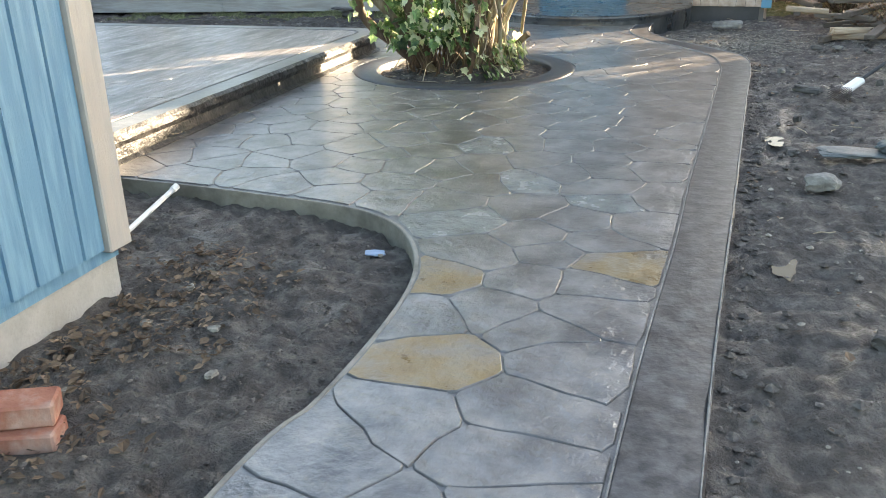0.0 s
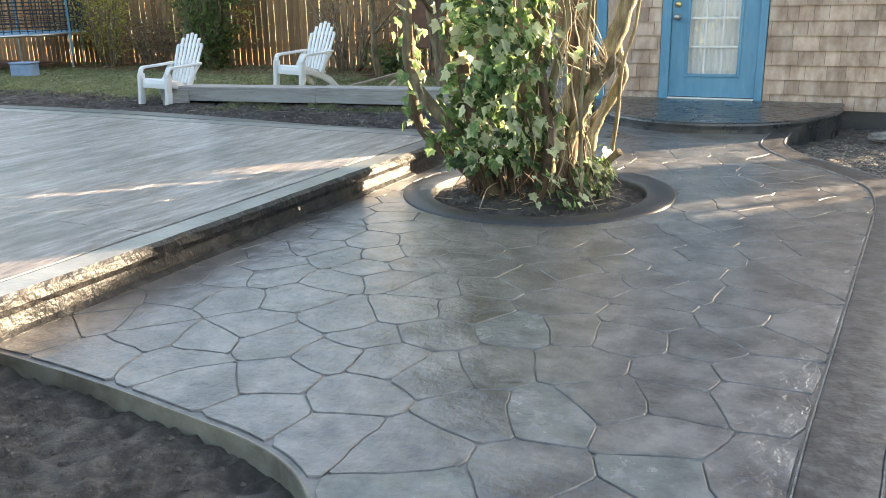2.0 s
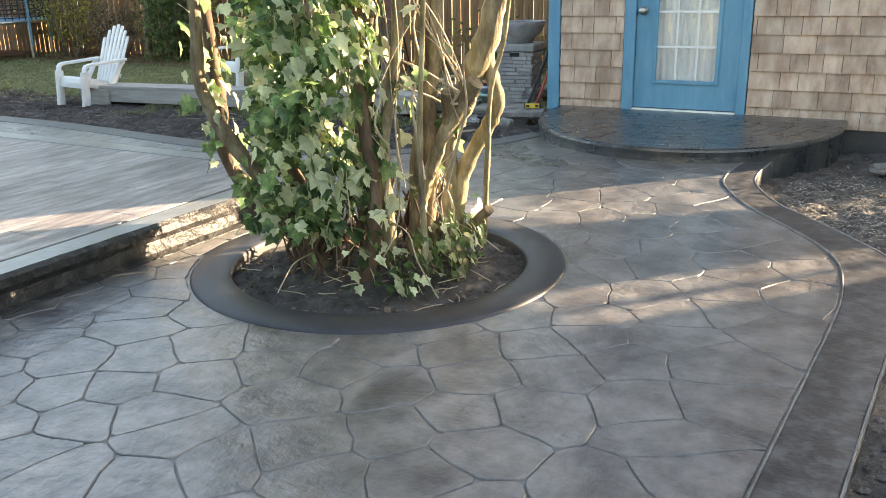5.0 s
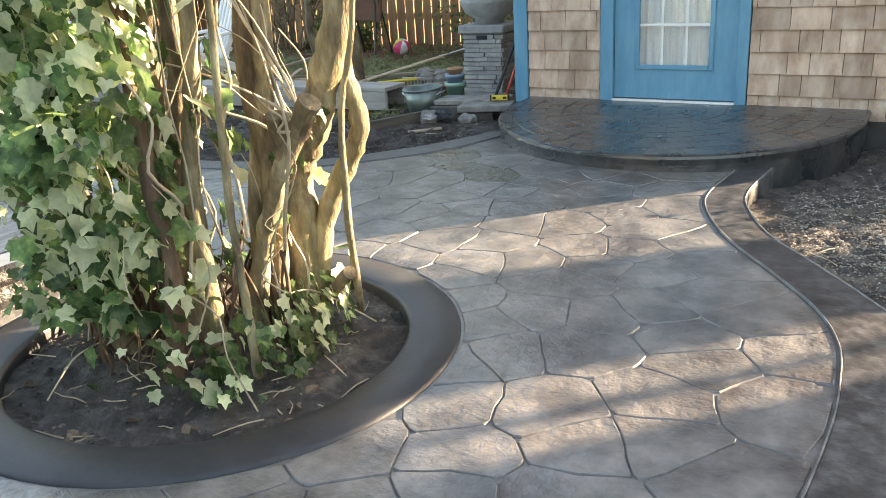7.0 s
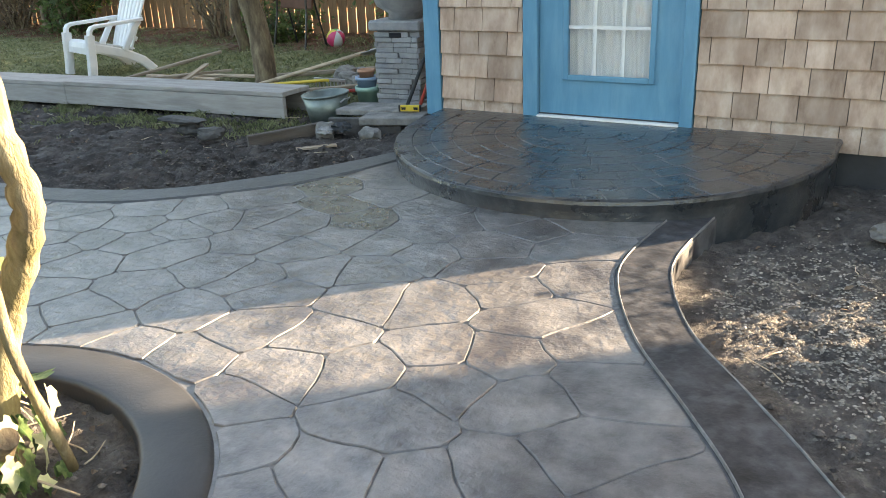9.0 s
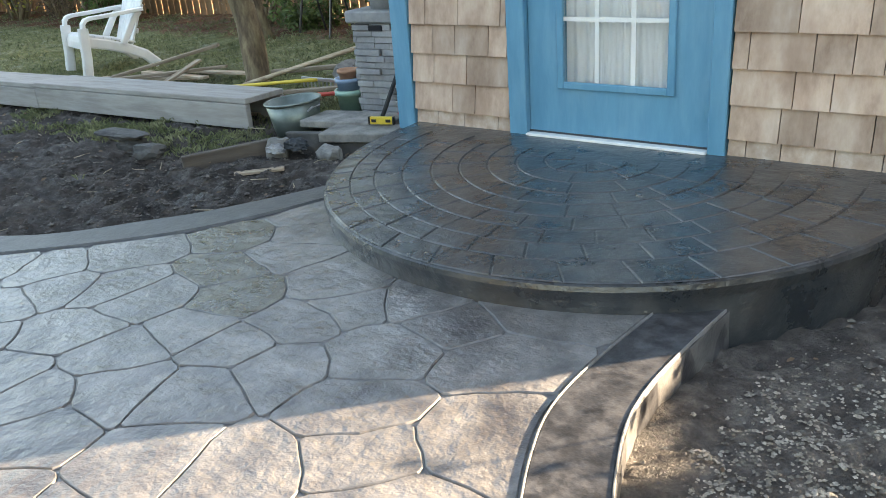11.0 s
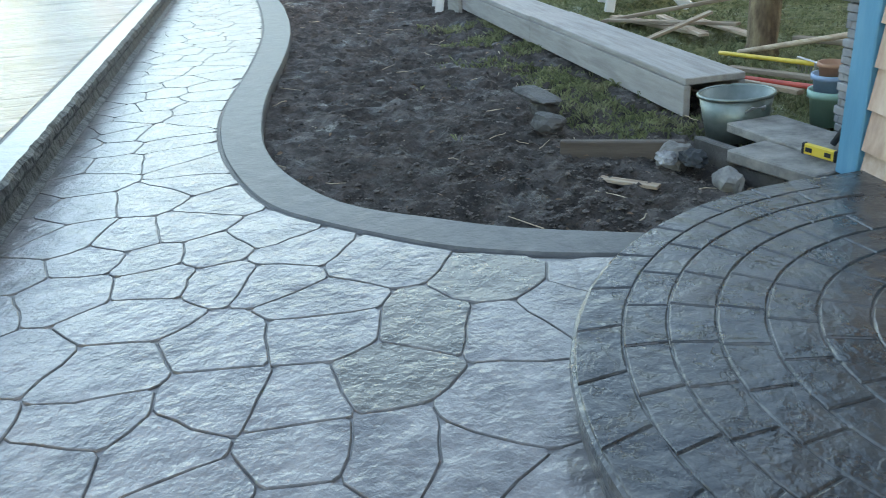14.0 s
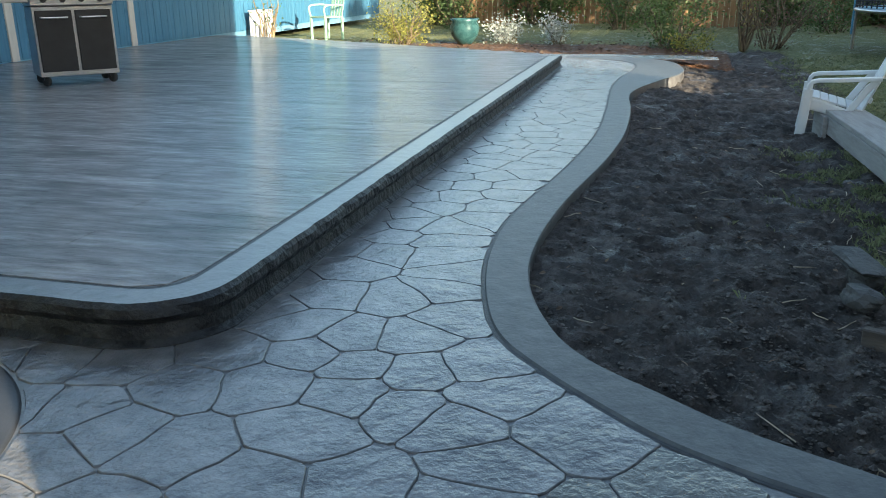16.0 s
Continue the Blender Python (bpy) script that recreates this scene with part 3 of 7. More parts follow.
    for k in range(n - 1):
        F += [(k * 5 + j, k * 5 + j + 1, (k + 1) * 5 + j + 1, (k + 1) * 5 + j) for j in range(4)]
    part("riser", mesh("riser", V, F, M_STEPFACE), None, patio, "rough concrete riser, its shade put into the dark colour")


build_patio()

# ---- round door step ----
step = thing("door_step", label="dark slate half-round concrete step with curved brick pattern", category="step", kind="structure")


def pad_outline(r):
    arc = [(PAD_C[0] + r * math.cos(a), PAD_C[1] + 0.945 * r * math.sin(a)) for a in np.linspace(0, -math.pi, 64)]
    return [(PAD_C[0] + r, WALL_Y - 0.005)] + arc + [(PAD_C[0] - r, WALL_Y - 0.005)]


def pad_z(x, y, z):
    """The step falls a little away from the door."""
    return z if z < 0.03 else z - PAD_FALL * (WALL_Y - y)


def build_pad():
    bm = bmesh.new()
    rings = []
    for r, z in ((PAD_R - 0.02, -0.15), (PAD_R - 0.012, 0.02), (PAD_R - 0.01, PAD_Z - 0.06), (PAD_R, PAD_Z - 0.025), (PAD_R - 0.004, PAD_Z - 0.01), (PAD_R - 0.016, PAD_Z - 0.0045)):
        rings.append([bm.verts.new((x + noise.noise((x * 9, y * 9, z)) * 0.004, y, pad_z(x, y, z))) for x, y in pad_outline(r)])
    for a, b in zip(rings, rings[1:]):
        for k in range(len(a) - 1):
            bm.faces.new((a[k], a[k + 1], b[k + 1], b[k]))
    bm.faces.new(rings[-1])
    me = from_bm("core", bm, M_PAD)
    part("core", me, None, step)


build_pad()


# ---- shingled house ----
house = thing("house", label="cedar shingled house with blue trim and blue glazed door", category="house", kind="structure")
# unseen height, roof and depth are made up to block sun and sky
HX0, HX1, HY1, HZ = -2.44, 0.74, 15.1, 6.4
D0, D1, DZ0, DZ1 = -1.7, -0.88, 0.155, 2.17         # the door slab


def build_house_walls():
    bm = bmesh.new()
    box(bm, (HX0 + 0.05, WALL_Y + 0.02, -0.3), (D0 - 0.1, WALL_Y + 0.16, HZ))
    box(bm, (D1 + 0.1, WALL_Y + 0.02, -0.3), (HX1 - 0.05, WALL_Y + 0.16, HZ))
    box(bm, (D0 - 0.1, WALL_Y + 0.02, DZ1 + 0.1), (D1 + 0.1, WALL_Y + 0.16, HZ))
    box(bm, (D0 - 0.1, WALL_Y + 0.02, -0.3), (D1 + 0.1, WALL_Y + 0.16, DZ0 - 0.03))
    part("wall_south", bm, M_DARKWALL, house)
    part("wall_east", boxed((HX1 - 0.16, WALL_Y + 0.165, -0.3), (HX1 - 0.01, HY1, HZ)), M_SHINGLE, house)
    part("wall_west", boxed((HX0 + 0.01, WALL_Y + 0.165, -0.3), (HX0 + 0.16, HY1, HZ)), M_SHINGLE, house)
    part("wall_north", boxed((HX0 + 0.165, HY1 - 0.15, -0.3), (HX1 - 0.165, HY1, HZ)), M_SHINGLE, house)
    bm = bmesh.new()
    for s in (-1, 1):
        mid = (HX0 + HX1) / 2
        e = mid + s * 2.0
        vs = [bm.verts.new(p) for p in ((mid, WALL_Y - 0.5, HZ + 1.6), (mid, HY1 + 0.3, HZ + 1.6), (e, HY1 + 0.3, HZ - 0.05), (e, WALL_Y - 0.5, HZ - 0.05))]
        bm.faces.new(vs)
    r = bmesh.ops.solidify(bm, geom=bm.faces[:], thickness=0.12)
    part("roof", bm, M_ROOF, house)
    for x0 in (HX0 - 0.02, HX1 - 0.085):
        part("corner_board", boxed((x0, WALL_Y - 0.03, 0.1 if x0 < -1 else 0.06), (x0 + 0.105, WALL_Y + 0.07, HZ), 0.004), M_BLUE, house, "blue painted corner board")
    part("skirt", boxed((HX0 + 0.1, WALL_Y - 0.004, -0.25), (HX1 - 0.1, WALL_Y + 0.018, 0.16)), M_RING, house)


build_house_walls()

door = thing("door_1", label="closed blue door with a large glazed light and white muntins", category="door", kind="structure")


def build_door():
    y = WALL_Y
    bm = bmesh.new()
    gx0, gx1, gz0, gz1 = D0 + 0.165, D1 - 0.165, 0.375, 1.96
    for lo, hi in (((D0, DZ0), (gx0, DZ1)), ((gx1, DZ0), (D1, DZ1)), ((gx0, DZ0), (gx1, gz0)), ((gx0, gz1), (gx1, DZ1))):
        box(bm, (lo[0], y + 0.0, lo[1]), (hi[0], y + 0.045, hi[1]))
    part("leaf", bm, M_BLUE, door)
    bm = bmesh.new()
    for lo, hi in (((gx0 - 0.02, gz0 - 0.02), (gx0 + 0.012, gz1 + 0.02)), ((gx1 - 0.012, gz0 - 0.02), (gx1 + 0.02, gz1 + 0.02)),
                   ((gx0 + 0.012, gz0 - 0.02), (gx1 - 0.012, gz0 + 0.012)), ((gx0 + 0.012, gz1 - 0.012), (gx1 - 0.012, gz1 + 0.02))):
        box(bm, (lo[0], y - 0.014, lo[1]), (hi[0], y - 0.001, hi[1]), 0.004)
    part("glazing_bead", bm, M_BLUE, door)
    for n, (lo, hi) in enumerate((((D0 - 0.095, 0.13), (D0 - 0.004, DZ1 + 0.1)), ((D1 + 0.004, 0.13), (D1 + 0.075, DZ1 + 0.1)), ((D0 - 0.004, DZ1 + 0.004), (D1 + 0.004, DZ1 + 0.1)))):
        part("casing", boxed((lo[0], y - 0.032, lo[1]), (hi[0], y + 0.06, hi[1]), 0.004), M_BLUE, door, "blue painted door casing")
    part("threshold", boxed((D0 - 0.004, y - 0.045, PAD_Z - 0.01), (D1 + 0.004, y + 0.06, DZ0 - 0.003), 0.004), M_WHITE, door, "pale worn threshold")
    pane = part("pane", boxed((gx0 + 0.004, y + 0.018, gz0 + 0.004), (gx1 - 0.004, y + 0.022, gz1 - 0.004)), M_GLASS, door, "clear glass pane")
    pane.visible_shadow = False
    for k in (1, 2):
        x = gx0 + (gx1 - gx0) * k / 3
        part("muntin", boxed((x - 0.009, y + 0.004, gz0 + 0.004), (x + 0.009, y + 0.016, gz1 - 0.004)), M_WHITE, door, "white muntin bar")
    for k in range(1, 6):
        z = gz0 + 0.272 * k
        part("muntin", boxed((gx0 + 0.004, y + 0.006, z - 0.009), (gx1 - 0.004, y + 0.0175, z + 0.009)), M_WHITE, door, "white muntin bar")
    V, F = [], []
    for k in range(61):
        x = D0 + 0.06 + (D1 - D0 - 0.12) * k / 60
        d = 0.018 * math.sin(k * 1.35) + 0.008 * math.sin(k * 0.5)
        V += [(x, y + 0.068 + d * 0.6, 0.2), (x, y + 0.068 + d * 0.6, 2.1)]
    F = [(2 * k, 2 * k + 2, 2 * k + 3, 2 * k + 1) for k in range(60)]
    part("curtain", mesh("curtain", V, F, M_CURTAIN, True), None, door, "white curtain hung behind the glass")
    M_BRASS = surface("worn brass", [(0.5, 0.36, 0.16), (0.62, 0.48, 0.26)], metal=1.0, rough=(0.25, 0.4), bump=0.05)
    M_NICKEL = surface("dull nickel", [(0.3, 0.29, 0.28), (0.45, 0.44, 0.42)], metal=1.0, rough=(0.3, 0.45), bump=0.05)
    for z, mat, r, lab in ((1.05, M_BRASS, 0.03, "brass deadbolt"), (0.93, M_NICKEL, 0.03, "dull metal knob")):
        bm = bmesh.new()
        lathe(bm, [(0.034, 0.0), (0.034, 0.008), (0.018, 0.012), (0.014, 0.03), (r * 0.9, 0.038), (r, 0.05), (r * 0.8, 0.064), (0.006, 0.068)] if z < 1 else [(0.03, 0), (0.03, 0.014), (0.022, 0.022), (0.006, 0.024)], 20)
        bmesh.ops.transform(bm, matrix=pose(D0 + 0.055, y - 0.001, z, 90, 0, 0), verts=bm.verts[:])
        part("deadbolt" if z > 1 else "knob", bm, mat, door, lab, True)


build_door()

# ---- blue house ----
shed = thing("blue_house", label="pale blue house with grooved vertical siding on a concrete base", category="house", kind="structure")


def grooved_wall(p0, p1, z0, z1, pitch=0.2, gap=0.012, thick=0.02):
    """Vertical grooved siding between two plan points; its face lies to the right of the way from p0 to p1."""
    p0, p1 = Vector((*p0, 0)), Vector((*p1, 0))
    d = (p1 - p0).normalized()
    nrm = Vector((d.y, -d.x, 0))
    length = (p1 - p0).length
    V, F = [], []
    prof = []
    s = 0.0
    while s < length:
        e = min(s + pitch - gap, length)
        prof += [(s, thick), (e, thick), (e + 0.002, thick * 0.35), (min(s + pitch, length + 0.004) - 0.002, thick * 0.35)]
        s += pitch
    for s, h in prof:
        q = p0 + d * s + nrm * h
        V += [(q.x, q.y, z0), (q.x, q.y, z1)]
    F = [(2 * k, 2 * k + 2, 2 * k + 3, 2 * k + 1) for k in range(len(prof) - 1)]
    return V, F


SX, SY = -1.8, 2.24
part("siding_east", mesh("siding", *grooved_wall((SX - 0.02, -3.0), (SX - 0.02, SY - 0.1), 0.1, 2.7, 0.105, 0.014, 0.016), M_SIDING), None, shed, "pale blue grooved siding")
part("siding_north", mesh("siding", *grooved_wall((SX - 0.1, SY - 0.02), (-6.0, SY - 0.02), 0.17, 2.7, 0.105, 0.014, 0.016), M_SIDING), None, shed, "pale blue grooved siding")
part("siding_far", mesh("siding", *grooved_wall((-6.0, 0.06), (-25.0, 0.06), 0.17, 2.7, 0.2, 0.016, 0.016), M_SIDING_SHADED), None, shed, "blue grooved siding")
bm = bmesh.new()
box(bm, (-6.0, -3.0, 0.05), (SX - 0.022, SY - 0.022, 2.7))
box(bm, (-25.0, -3.0, 0.05), (-6.002, 0.058, 2.7))
part("wall_core", bm, M_SIDING, shed)
part("foundation", boxed((-5.98, -3.0, -0.3), (SX - 0.03, SY - 0.03, 0.095)), M_FOUND, shed, "pale concrete foundation")
bm = bmesh.new()
box(bm, (SX - 0.1, SY - 0.098, 0.085), (SX + 0.014, SY + 0.014, 2.7), 0.005)
part("corner_board", bm, M_TRIM, shed, "off-white corner board")
for x in (-10.05, -12.75):
    part("trim_board", boxed((x - 0.07, 0.05, 0.16), (x + 0.07, 0.1, 2.7), 0.004), M_TRIM, shed, "off-white trim board")
# unseen roof slabs; the deep far overhang is added to shade the wall
bm = bmesh.new()
box(bm, (-6.4, -3.4, 2.7), (SX + 0.35, SY + 0.35, 2.85))
box(bm, (-25.3, -3.4, 2.86), (-5.6, 0.95, 3.0))
part("roof", bm, M_ROOF, shed)

# ---- fence ----
fence = thing("fence", label="brown vertical board fence with light between the boards", category="fence", kind="structure")
FENCE_Y, FENCE_X = 14.8, -24.0
board_me = from_bm("board", boxed((-0.068, -0.01, -0.1), (0.068, 0.01, 1.8), 0.004), M_FENCE)
rng = random.Random(5)
for k in range(145):
    ob = new("board", board_me)
    ob.parent = fence
    ob.matrix_basis = pose(FENCE_X + 0.08 + k * 0.149, FENCE_Y + rng.uniform(-0.006, 0.006), -0.05 + rng.uniform(-0.02, 0.03), 0, rng.uniform(-0.5, 0.5), rng.uniform(-2, 2))
for k in range(86):
    ob = new("board", board_me)
    ob.parent = fence
    ob.matrix_basis = pose(FENCE_X + rng.uniform(-0.006, 0.006), FENCE_Y - 0.1 - k * 0.149, -0.05 + rng.uniform(-0.02, 0.03), 0, rng.uniform(-0.5, 0.5), 90 + rng.uniform(-2, 2))
for z in (0.3, 1.4):
    part("rail", boxed((FENCE_X, FENCE_Y + 0.013, z), (-2.4, FENCE_Y + 0.05, z + 0.09)), M_FENCE, fence)
    part("rail", boxed((FENCE_X - 0.05, 1.9, z), (FENCE_X - 0.013, FENCE_Y, z + 0.09)), M_FENCE, fence)

# ---- unseen panels added to block the low sun, gaps shaping its strips ----
blocker = thing("neighbour_house", label="unseen added panels that block the sun except in strips", category="house", kind="structure")
E_DIR, U_DIR = Vector((math.cos(SUN_AZ), math.sin(SUN_AZ), 0)), Vector((-math.sin(SUN_AZ), math.cos(SUN_AZ), 0))


def gap_outline(*outline):
    """An added sun-blocking panel square to the sun, its outline in metres across and up."""
    bm = bmesh.new()
    c = E_DIR * 15
    rows = [[bm.verts.new(c + U_DIR * u + E_DIR * d + Vector((0, 0, h))) for u, h in outline] for d in (-0.05, 0.05)]
    n = len(outline)
    bm.faces.new(rows[0])
    bm.faces.new(rows[1][::-1])
    for k in range(n):
        bm.faces.new((rows[0][k], rows[1][k], rows[1][(k + 1) % n], rows[0][(k + 1) % n]))
    part("wall", bm, M_DARKWALL, blocker)


def gap_panel(u0, u1, h0, h1):
    gap_outline((u0, h0), (u1, h0), (u1, h1), (u0, h1))


# openings between these panels are sized to the sun strips on the ground
gap_panel(-14.0, 4.0, -0.3, 7.0)
gap_panel(4.0, 4.42, -0.3, 3.56)
gap_panel(4.0, 4.6, 3.85, 7.0)
gap_panel(4.42, 4.77, -0.3, 2.28)
gap_panel(4.42, 4.6, 2.76, 3.56)
gap_panel(4.54, 4.6, 2.28, 2.76)
gap_panel(4.6, 4.77, 2.78, 7.0)
gap_panel(4.77, 5.12, -0.3, 7.0)
gap_panel(5.12, 5.26, -0.3, 3.7)
gap_panel(5.26, 5.44, -0.3, 2.9)
gap_outline((5.44, 2.15), (5.5, 2.32), (5.65, 2.66), (5.67, 2.9), (5.44, 2.9))
gap_panel(5.2, 6.4, -0.3, 1.98)
gap_panel(5.75, 5.92, 1.98, 2.27)
gap_panel(5.92, 6.4, 1.98, 2.14)
gap_panel(5.12, 6.04, 5.2, 7.0)
gap_panel(6.05, 6.4, 3.5, 7.0)
gap_panel(11.6, 13.9, -0.3, 5.3)


# ---- materials of the things ----
M_BARK = surface("mossy grey-brown bark", [(0.065, 0.043, 0.028), (0.165, 0.12, 0.075), (0.31, 0.25, 0.155)], scale=9, rough=(0.75, 0.9), bump=0.8, fine=45, stretch=(2, 2, 0.6), dist=0.01,
                 stain=(0.17, 0.14, 0.06), stain_scale=5, stain_amount=0.3)
# mossy east stems; pale tones put the sunlight on them into the colour
M_BARK_MOSS_LIT = surface("mossy bark, sunlight in colour", [(0.085, 0.065, 0.04), (0.24, 0.195, 0.12), (0.46, 0.4, 0.26)], scale=9, rough=(0.75, 0.9), bump=0.8, fine=45, stretch=(2, 2, 0.6), dist=0.01,
                      stain=(0.22, 0.2, 0.07), stain_scale=5, stain_amount=0.4)
M_BARK_RED = surface("reddish peeling bark", [(0.055, 0.032, 0.022), (0.115, 0.068, 0.043), (0.19, 0.135, 0.09)], scale=8, rough=(0.7, 0.9), bump=0.6, fine=40, stretch=(2, 2, 0.5), dist=0.008)
M_TWIG = surface("dry pale twig", [(0.32, 0.25, 0.165), (0.55, 0.46, 0.34)], scale=12, rough=(0.7, 0.85), bump=0.3, vary=0.25, island=True)
M_IVY = surface("ivy leaf", [(0.028, 0.06, 0.03), (0.07, 0.125, 0.055), (0.17, 0.24, 0.1)], scale=18, rough=(0.18, 0.34), bump=0.2, fine=50, vary=0.6, island=True, translucent=0.6)
# pale leaves: some variegation, mostly sun glare put into the colour
M_IVY_LIT = surface("pale ivy leaf, sunlight in colour", [(0.34, 0.38, 0.22), (0.58, 0.6, 0.42)], scale=18, rough=(0.4, 0.55), bump=0.2, vary=0.3, island=True, translucent=0.25)
M_LEAF = surface("shrub leaf", [(0.03, 0.055, 0.015), (0.06, 0.1, 0.03), (0.1, 0.14, 0.045)], scale=6, rough=(0.45, 0.6), bump=0.1, vary=0.4, island=True, translucent=0.3)
M_LEAF_GOLD = surface("yellow-green leaf", [(0.12, 0.13, 0.03), (0.22, 0.22, 0.05), (0.32, 0.28, 0.08)], scale=6, rough=(0.45, 0.6), bump=0.1, vary=0.35, island=True, translucent=0.45)
M_LEAF_BROWN = surface("dry brown leaf", [(0.055, 0.036, 0.022), (0.13, 0.088, 0.056), (0.24, 0.18, 0.125)], scale=9, rough=(0.65, 0.85), bump=0.2, vary=0.45, island=True, translucent=0.15)
M_LEAF_PALE = surface("silver-grey leaf", [(0.25, 0.27, 0.24), (0.42, 0.44, 0.4)], scale=9, rough=(0.6, 0.8), bump=0.1, vary=0.3, island=True, translucent=0.2)
M_GRASS = surface("rough winter grass", [(0.065, 0.08, 0.035), (0.125, 0.142, 0.068), (0.215, 0.21, 0.125)], scale=4, rough=(0.5, 0.7), bump=0.1, vary=0.4, island=True, translucent=0.25)
M_CLOD = surface("damp soil clod", [(0.034, 0.029, 0.026), (0.082, 0.07, 0.062), (0.17, 0.148, 0.13)], scale=30, rough=(0.6, 0.95), bump=0.6, fine=90, vary=0.45, island=True)
M_SOILCLOD = surface("grey-brown soil crumb", [(0.04, 0.034, 0.03), (0.095, 0.082, 0.073), (0.165, 0.146, 0.13)], scale=30, rough=(0.7, 0.95), bump=0.6, fine=90, vary=0.35, island=True)
M_GRAVEL = surface("pale crushed gravel", [(0.11, 0.098, 0.082), (0.23, 0.208, 0.175), (0.4, 0.366, 0.315)], scale=30, rough=(0.7, 0.9), bump=0.4, vary=0.4, island=True)
M_ROCK = surface("grey field stone", [(0.1, 0.095, 0.09), (0.2, 0.19, 0.175), (0.3, 0.285, 0.26)], scale=9, rough=(0.65, 0.85), bump=0.7, fine=40, dist=0.01, vary=0.2)
M_DARKROCK = surface("dark damp stone", [(0.03, 0.029, 0.028), (0.07, 0.066, 0.062), (0.11, 0.105, 0.1)], scale=9, rough=(0.5, 0.8), bump=0.7, fine=40, dist=0.01, vary=0.2)
M_PLASTIC = surface("white moulded plastic", [(0.7, 0.7, 0.69), (0.8, 0.8, 0.79)], scale=5, rough=(0.35, 0.5), bump=0.05, stain=(0.55, 0.54, 0.5), stain_scale=4, stain_amount=0.3)
M_BLACK = surface("black enamel", [(0.012, 0.012, 0.014), (0.022, 0.022, 0.025)], scale=5, rough=(0.25, 0.4), bump=0.05)
M_STEEL = surface("brushed steel", [(0.45, 0.45, 0.46), (0.6, 0.6, 0.61)], scale=9, rough=(0.25, 0.4), metal=1.0, bump=0.05, stretch=(1, 1, 8))
M_RUBBER = surface("black rubber", [(0.02, 0.02, 0.02), (0.035, 0.035, 0.035)], rough=(0.7, 0.85), bump=0.1)
M_GALV = surface("galvanised metal", [(0.16, 0.2, 0.185), (0.26, 0.3, 0.28)], scale=11, rough=(0.35, 0.5), metal=0.6, bump=0.1)
M_TEAL = surface("teal glazed pottery", [(0.015, 0.05, 0.055), (0.04, 0.11, 0.11)], scale=8, rough=(0.2, 0.35), bump=0.1)
M_MINT = surface("mint plastic", [(0.24, 0.42, 0.36), (0.32, 0.5, 0.44)], scale=8, rough=(0.4, 0.5), bump=0.05)
M_BLUEPOT = surface("blue-grey plastic", [(0.2, 0.3, 0.45), (0.28, 0.38, 0.52)], scale=8, rough=(0.4, 0.5), bump=0.05)
M_TERRA = surface("terracotta", [(0.4, 0.2, 0.12), (0.5, 0.28, 0.18)], scale=8, rough=(0.7, 0.8), bump=0.1)
M_LEDGE = surface("grey cast ledge stone", [(0.22, 0.22, 0.23), (0.36, 0.36, 0.36)], scale=9, rough=(0.7, 0.85), bump=0.5, fine=40, vary=0.15)
M_RUST = surface("rusty brown metal", [(0.09, 0.035, 0.02), (0.16, 0.07, 0.04)], scale=6, rough=(0.6, 0.8), bump=0.3)
M_LUMBER = surface("weathered scrap lumber", [(0.2, 0.13, 0.085), (0.36, 0.27, 0.19), (0.48, 0.4, 0.31)], scale=4, rough=(0.7, 0.85), bump=0.4, fine=30, stretch=(0.6, 6, 6), vary=0.35)
M_YELLOW = surface("yellow painted tool", [(0.6, 0.42, 0.04), (0.72, 0.52, 0.07)], rough=(0.4, 0.55), bump=0.05)
M_RED = surface("red painted handle", [(0.45, 0.05, 0.035), (0.55, 0.09, 0.06)], rough=(0.4, 0.55), bump=0.05)
M_GREENP = surface("green plastic", [(0.22, 0.36, 0.27), (0.3, 0.44, 0.34)], rough=(0.4, 0.5), bump=0.05)
M_BRICK = surface("red clay brick", [(0.3, 0.11, 0.07), (0.42, 0.18, 0.12)], scale=14, rough=(0.75, 0.9), bump=0.5, fine=60, stain=(0.5, 0.42, 0.36), stain_scale=9, stain_amount=0.5)
M_NET = surface("dark mesh netting", [(0.02, 0.02, 0.022), (0.05, 0.05, 0.055)], scale=30, rough=(0.8, 0.9), bump=0.1)
M_CLOTH = surface("crumpled cloth", [(0.1, 0.1, 0.105), (0.42, 0.42, 0.42)], scale=9, rough=(0.8, 0.9), bump=0.5, fine=20)
M_DARKCLOTH = surface("dark cloth", [(0.02, 0.025, 0.03), (0.05, 0.055, 0.06)], scale=9, rough=(0.8, 0.9), bump=0.5, fine=20)
M_SLATE = surface("blue-grey slate", [(0.06, 0.075, 0.08), (0.12, 0.14, 0.145)], scale=7, rough=(0.5, 0.7), bump=0.5)


def puddle_water():
    m = bpy.data.materials.new("muddy puddle water")
    m.use_nodes = True
    b = m.node_tree.nodes["Principled BSDF"]
    b.inputs["Base Color"].default_value = (0.07, 0.055, 0.03, 1)
    b.inputs["Roughness"].default_value = 0.1
    b.inputs["IOR"].default_value = 1.2
    b.inputs["Specular IOR Level"].default_value = 0.25
    return m


M_PUDDLE = puddle_water()


# ---- the ivy-covered tree in its ring ----
def wander(p0, p1, n, amount, rg, bow=(0, 0, 0)):
    p0, p1, bow = Vector(p0), Vector(p1), Vector(bow)
    out = []
    for k in range(n + 1):
        t = k / n
        p = p0.lerp(p1, t) + bow * math.sin(math.pi * t)
        if 0 < k < n:
            p += Vector((rg.uniform(-1, 1), rg.uniform(-1, 1), rg.uniform(-0.4, 0.4))) * amount
        out.append(p)
    return out


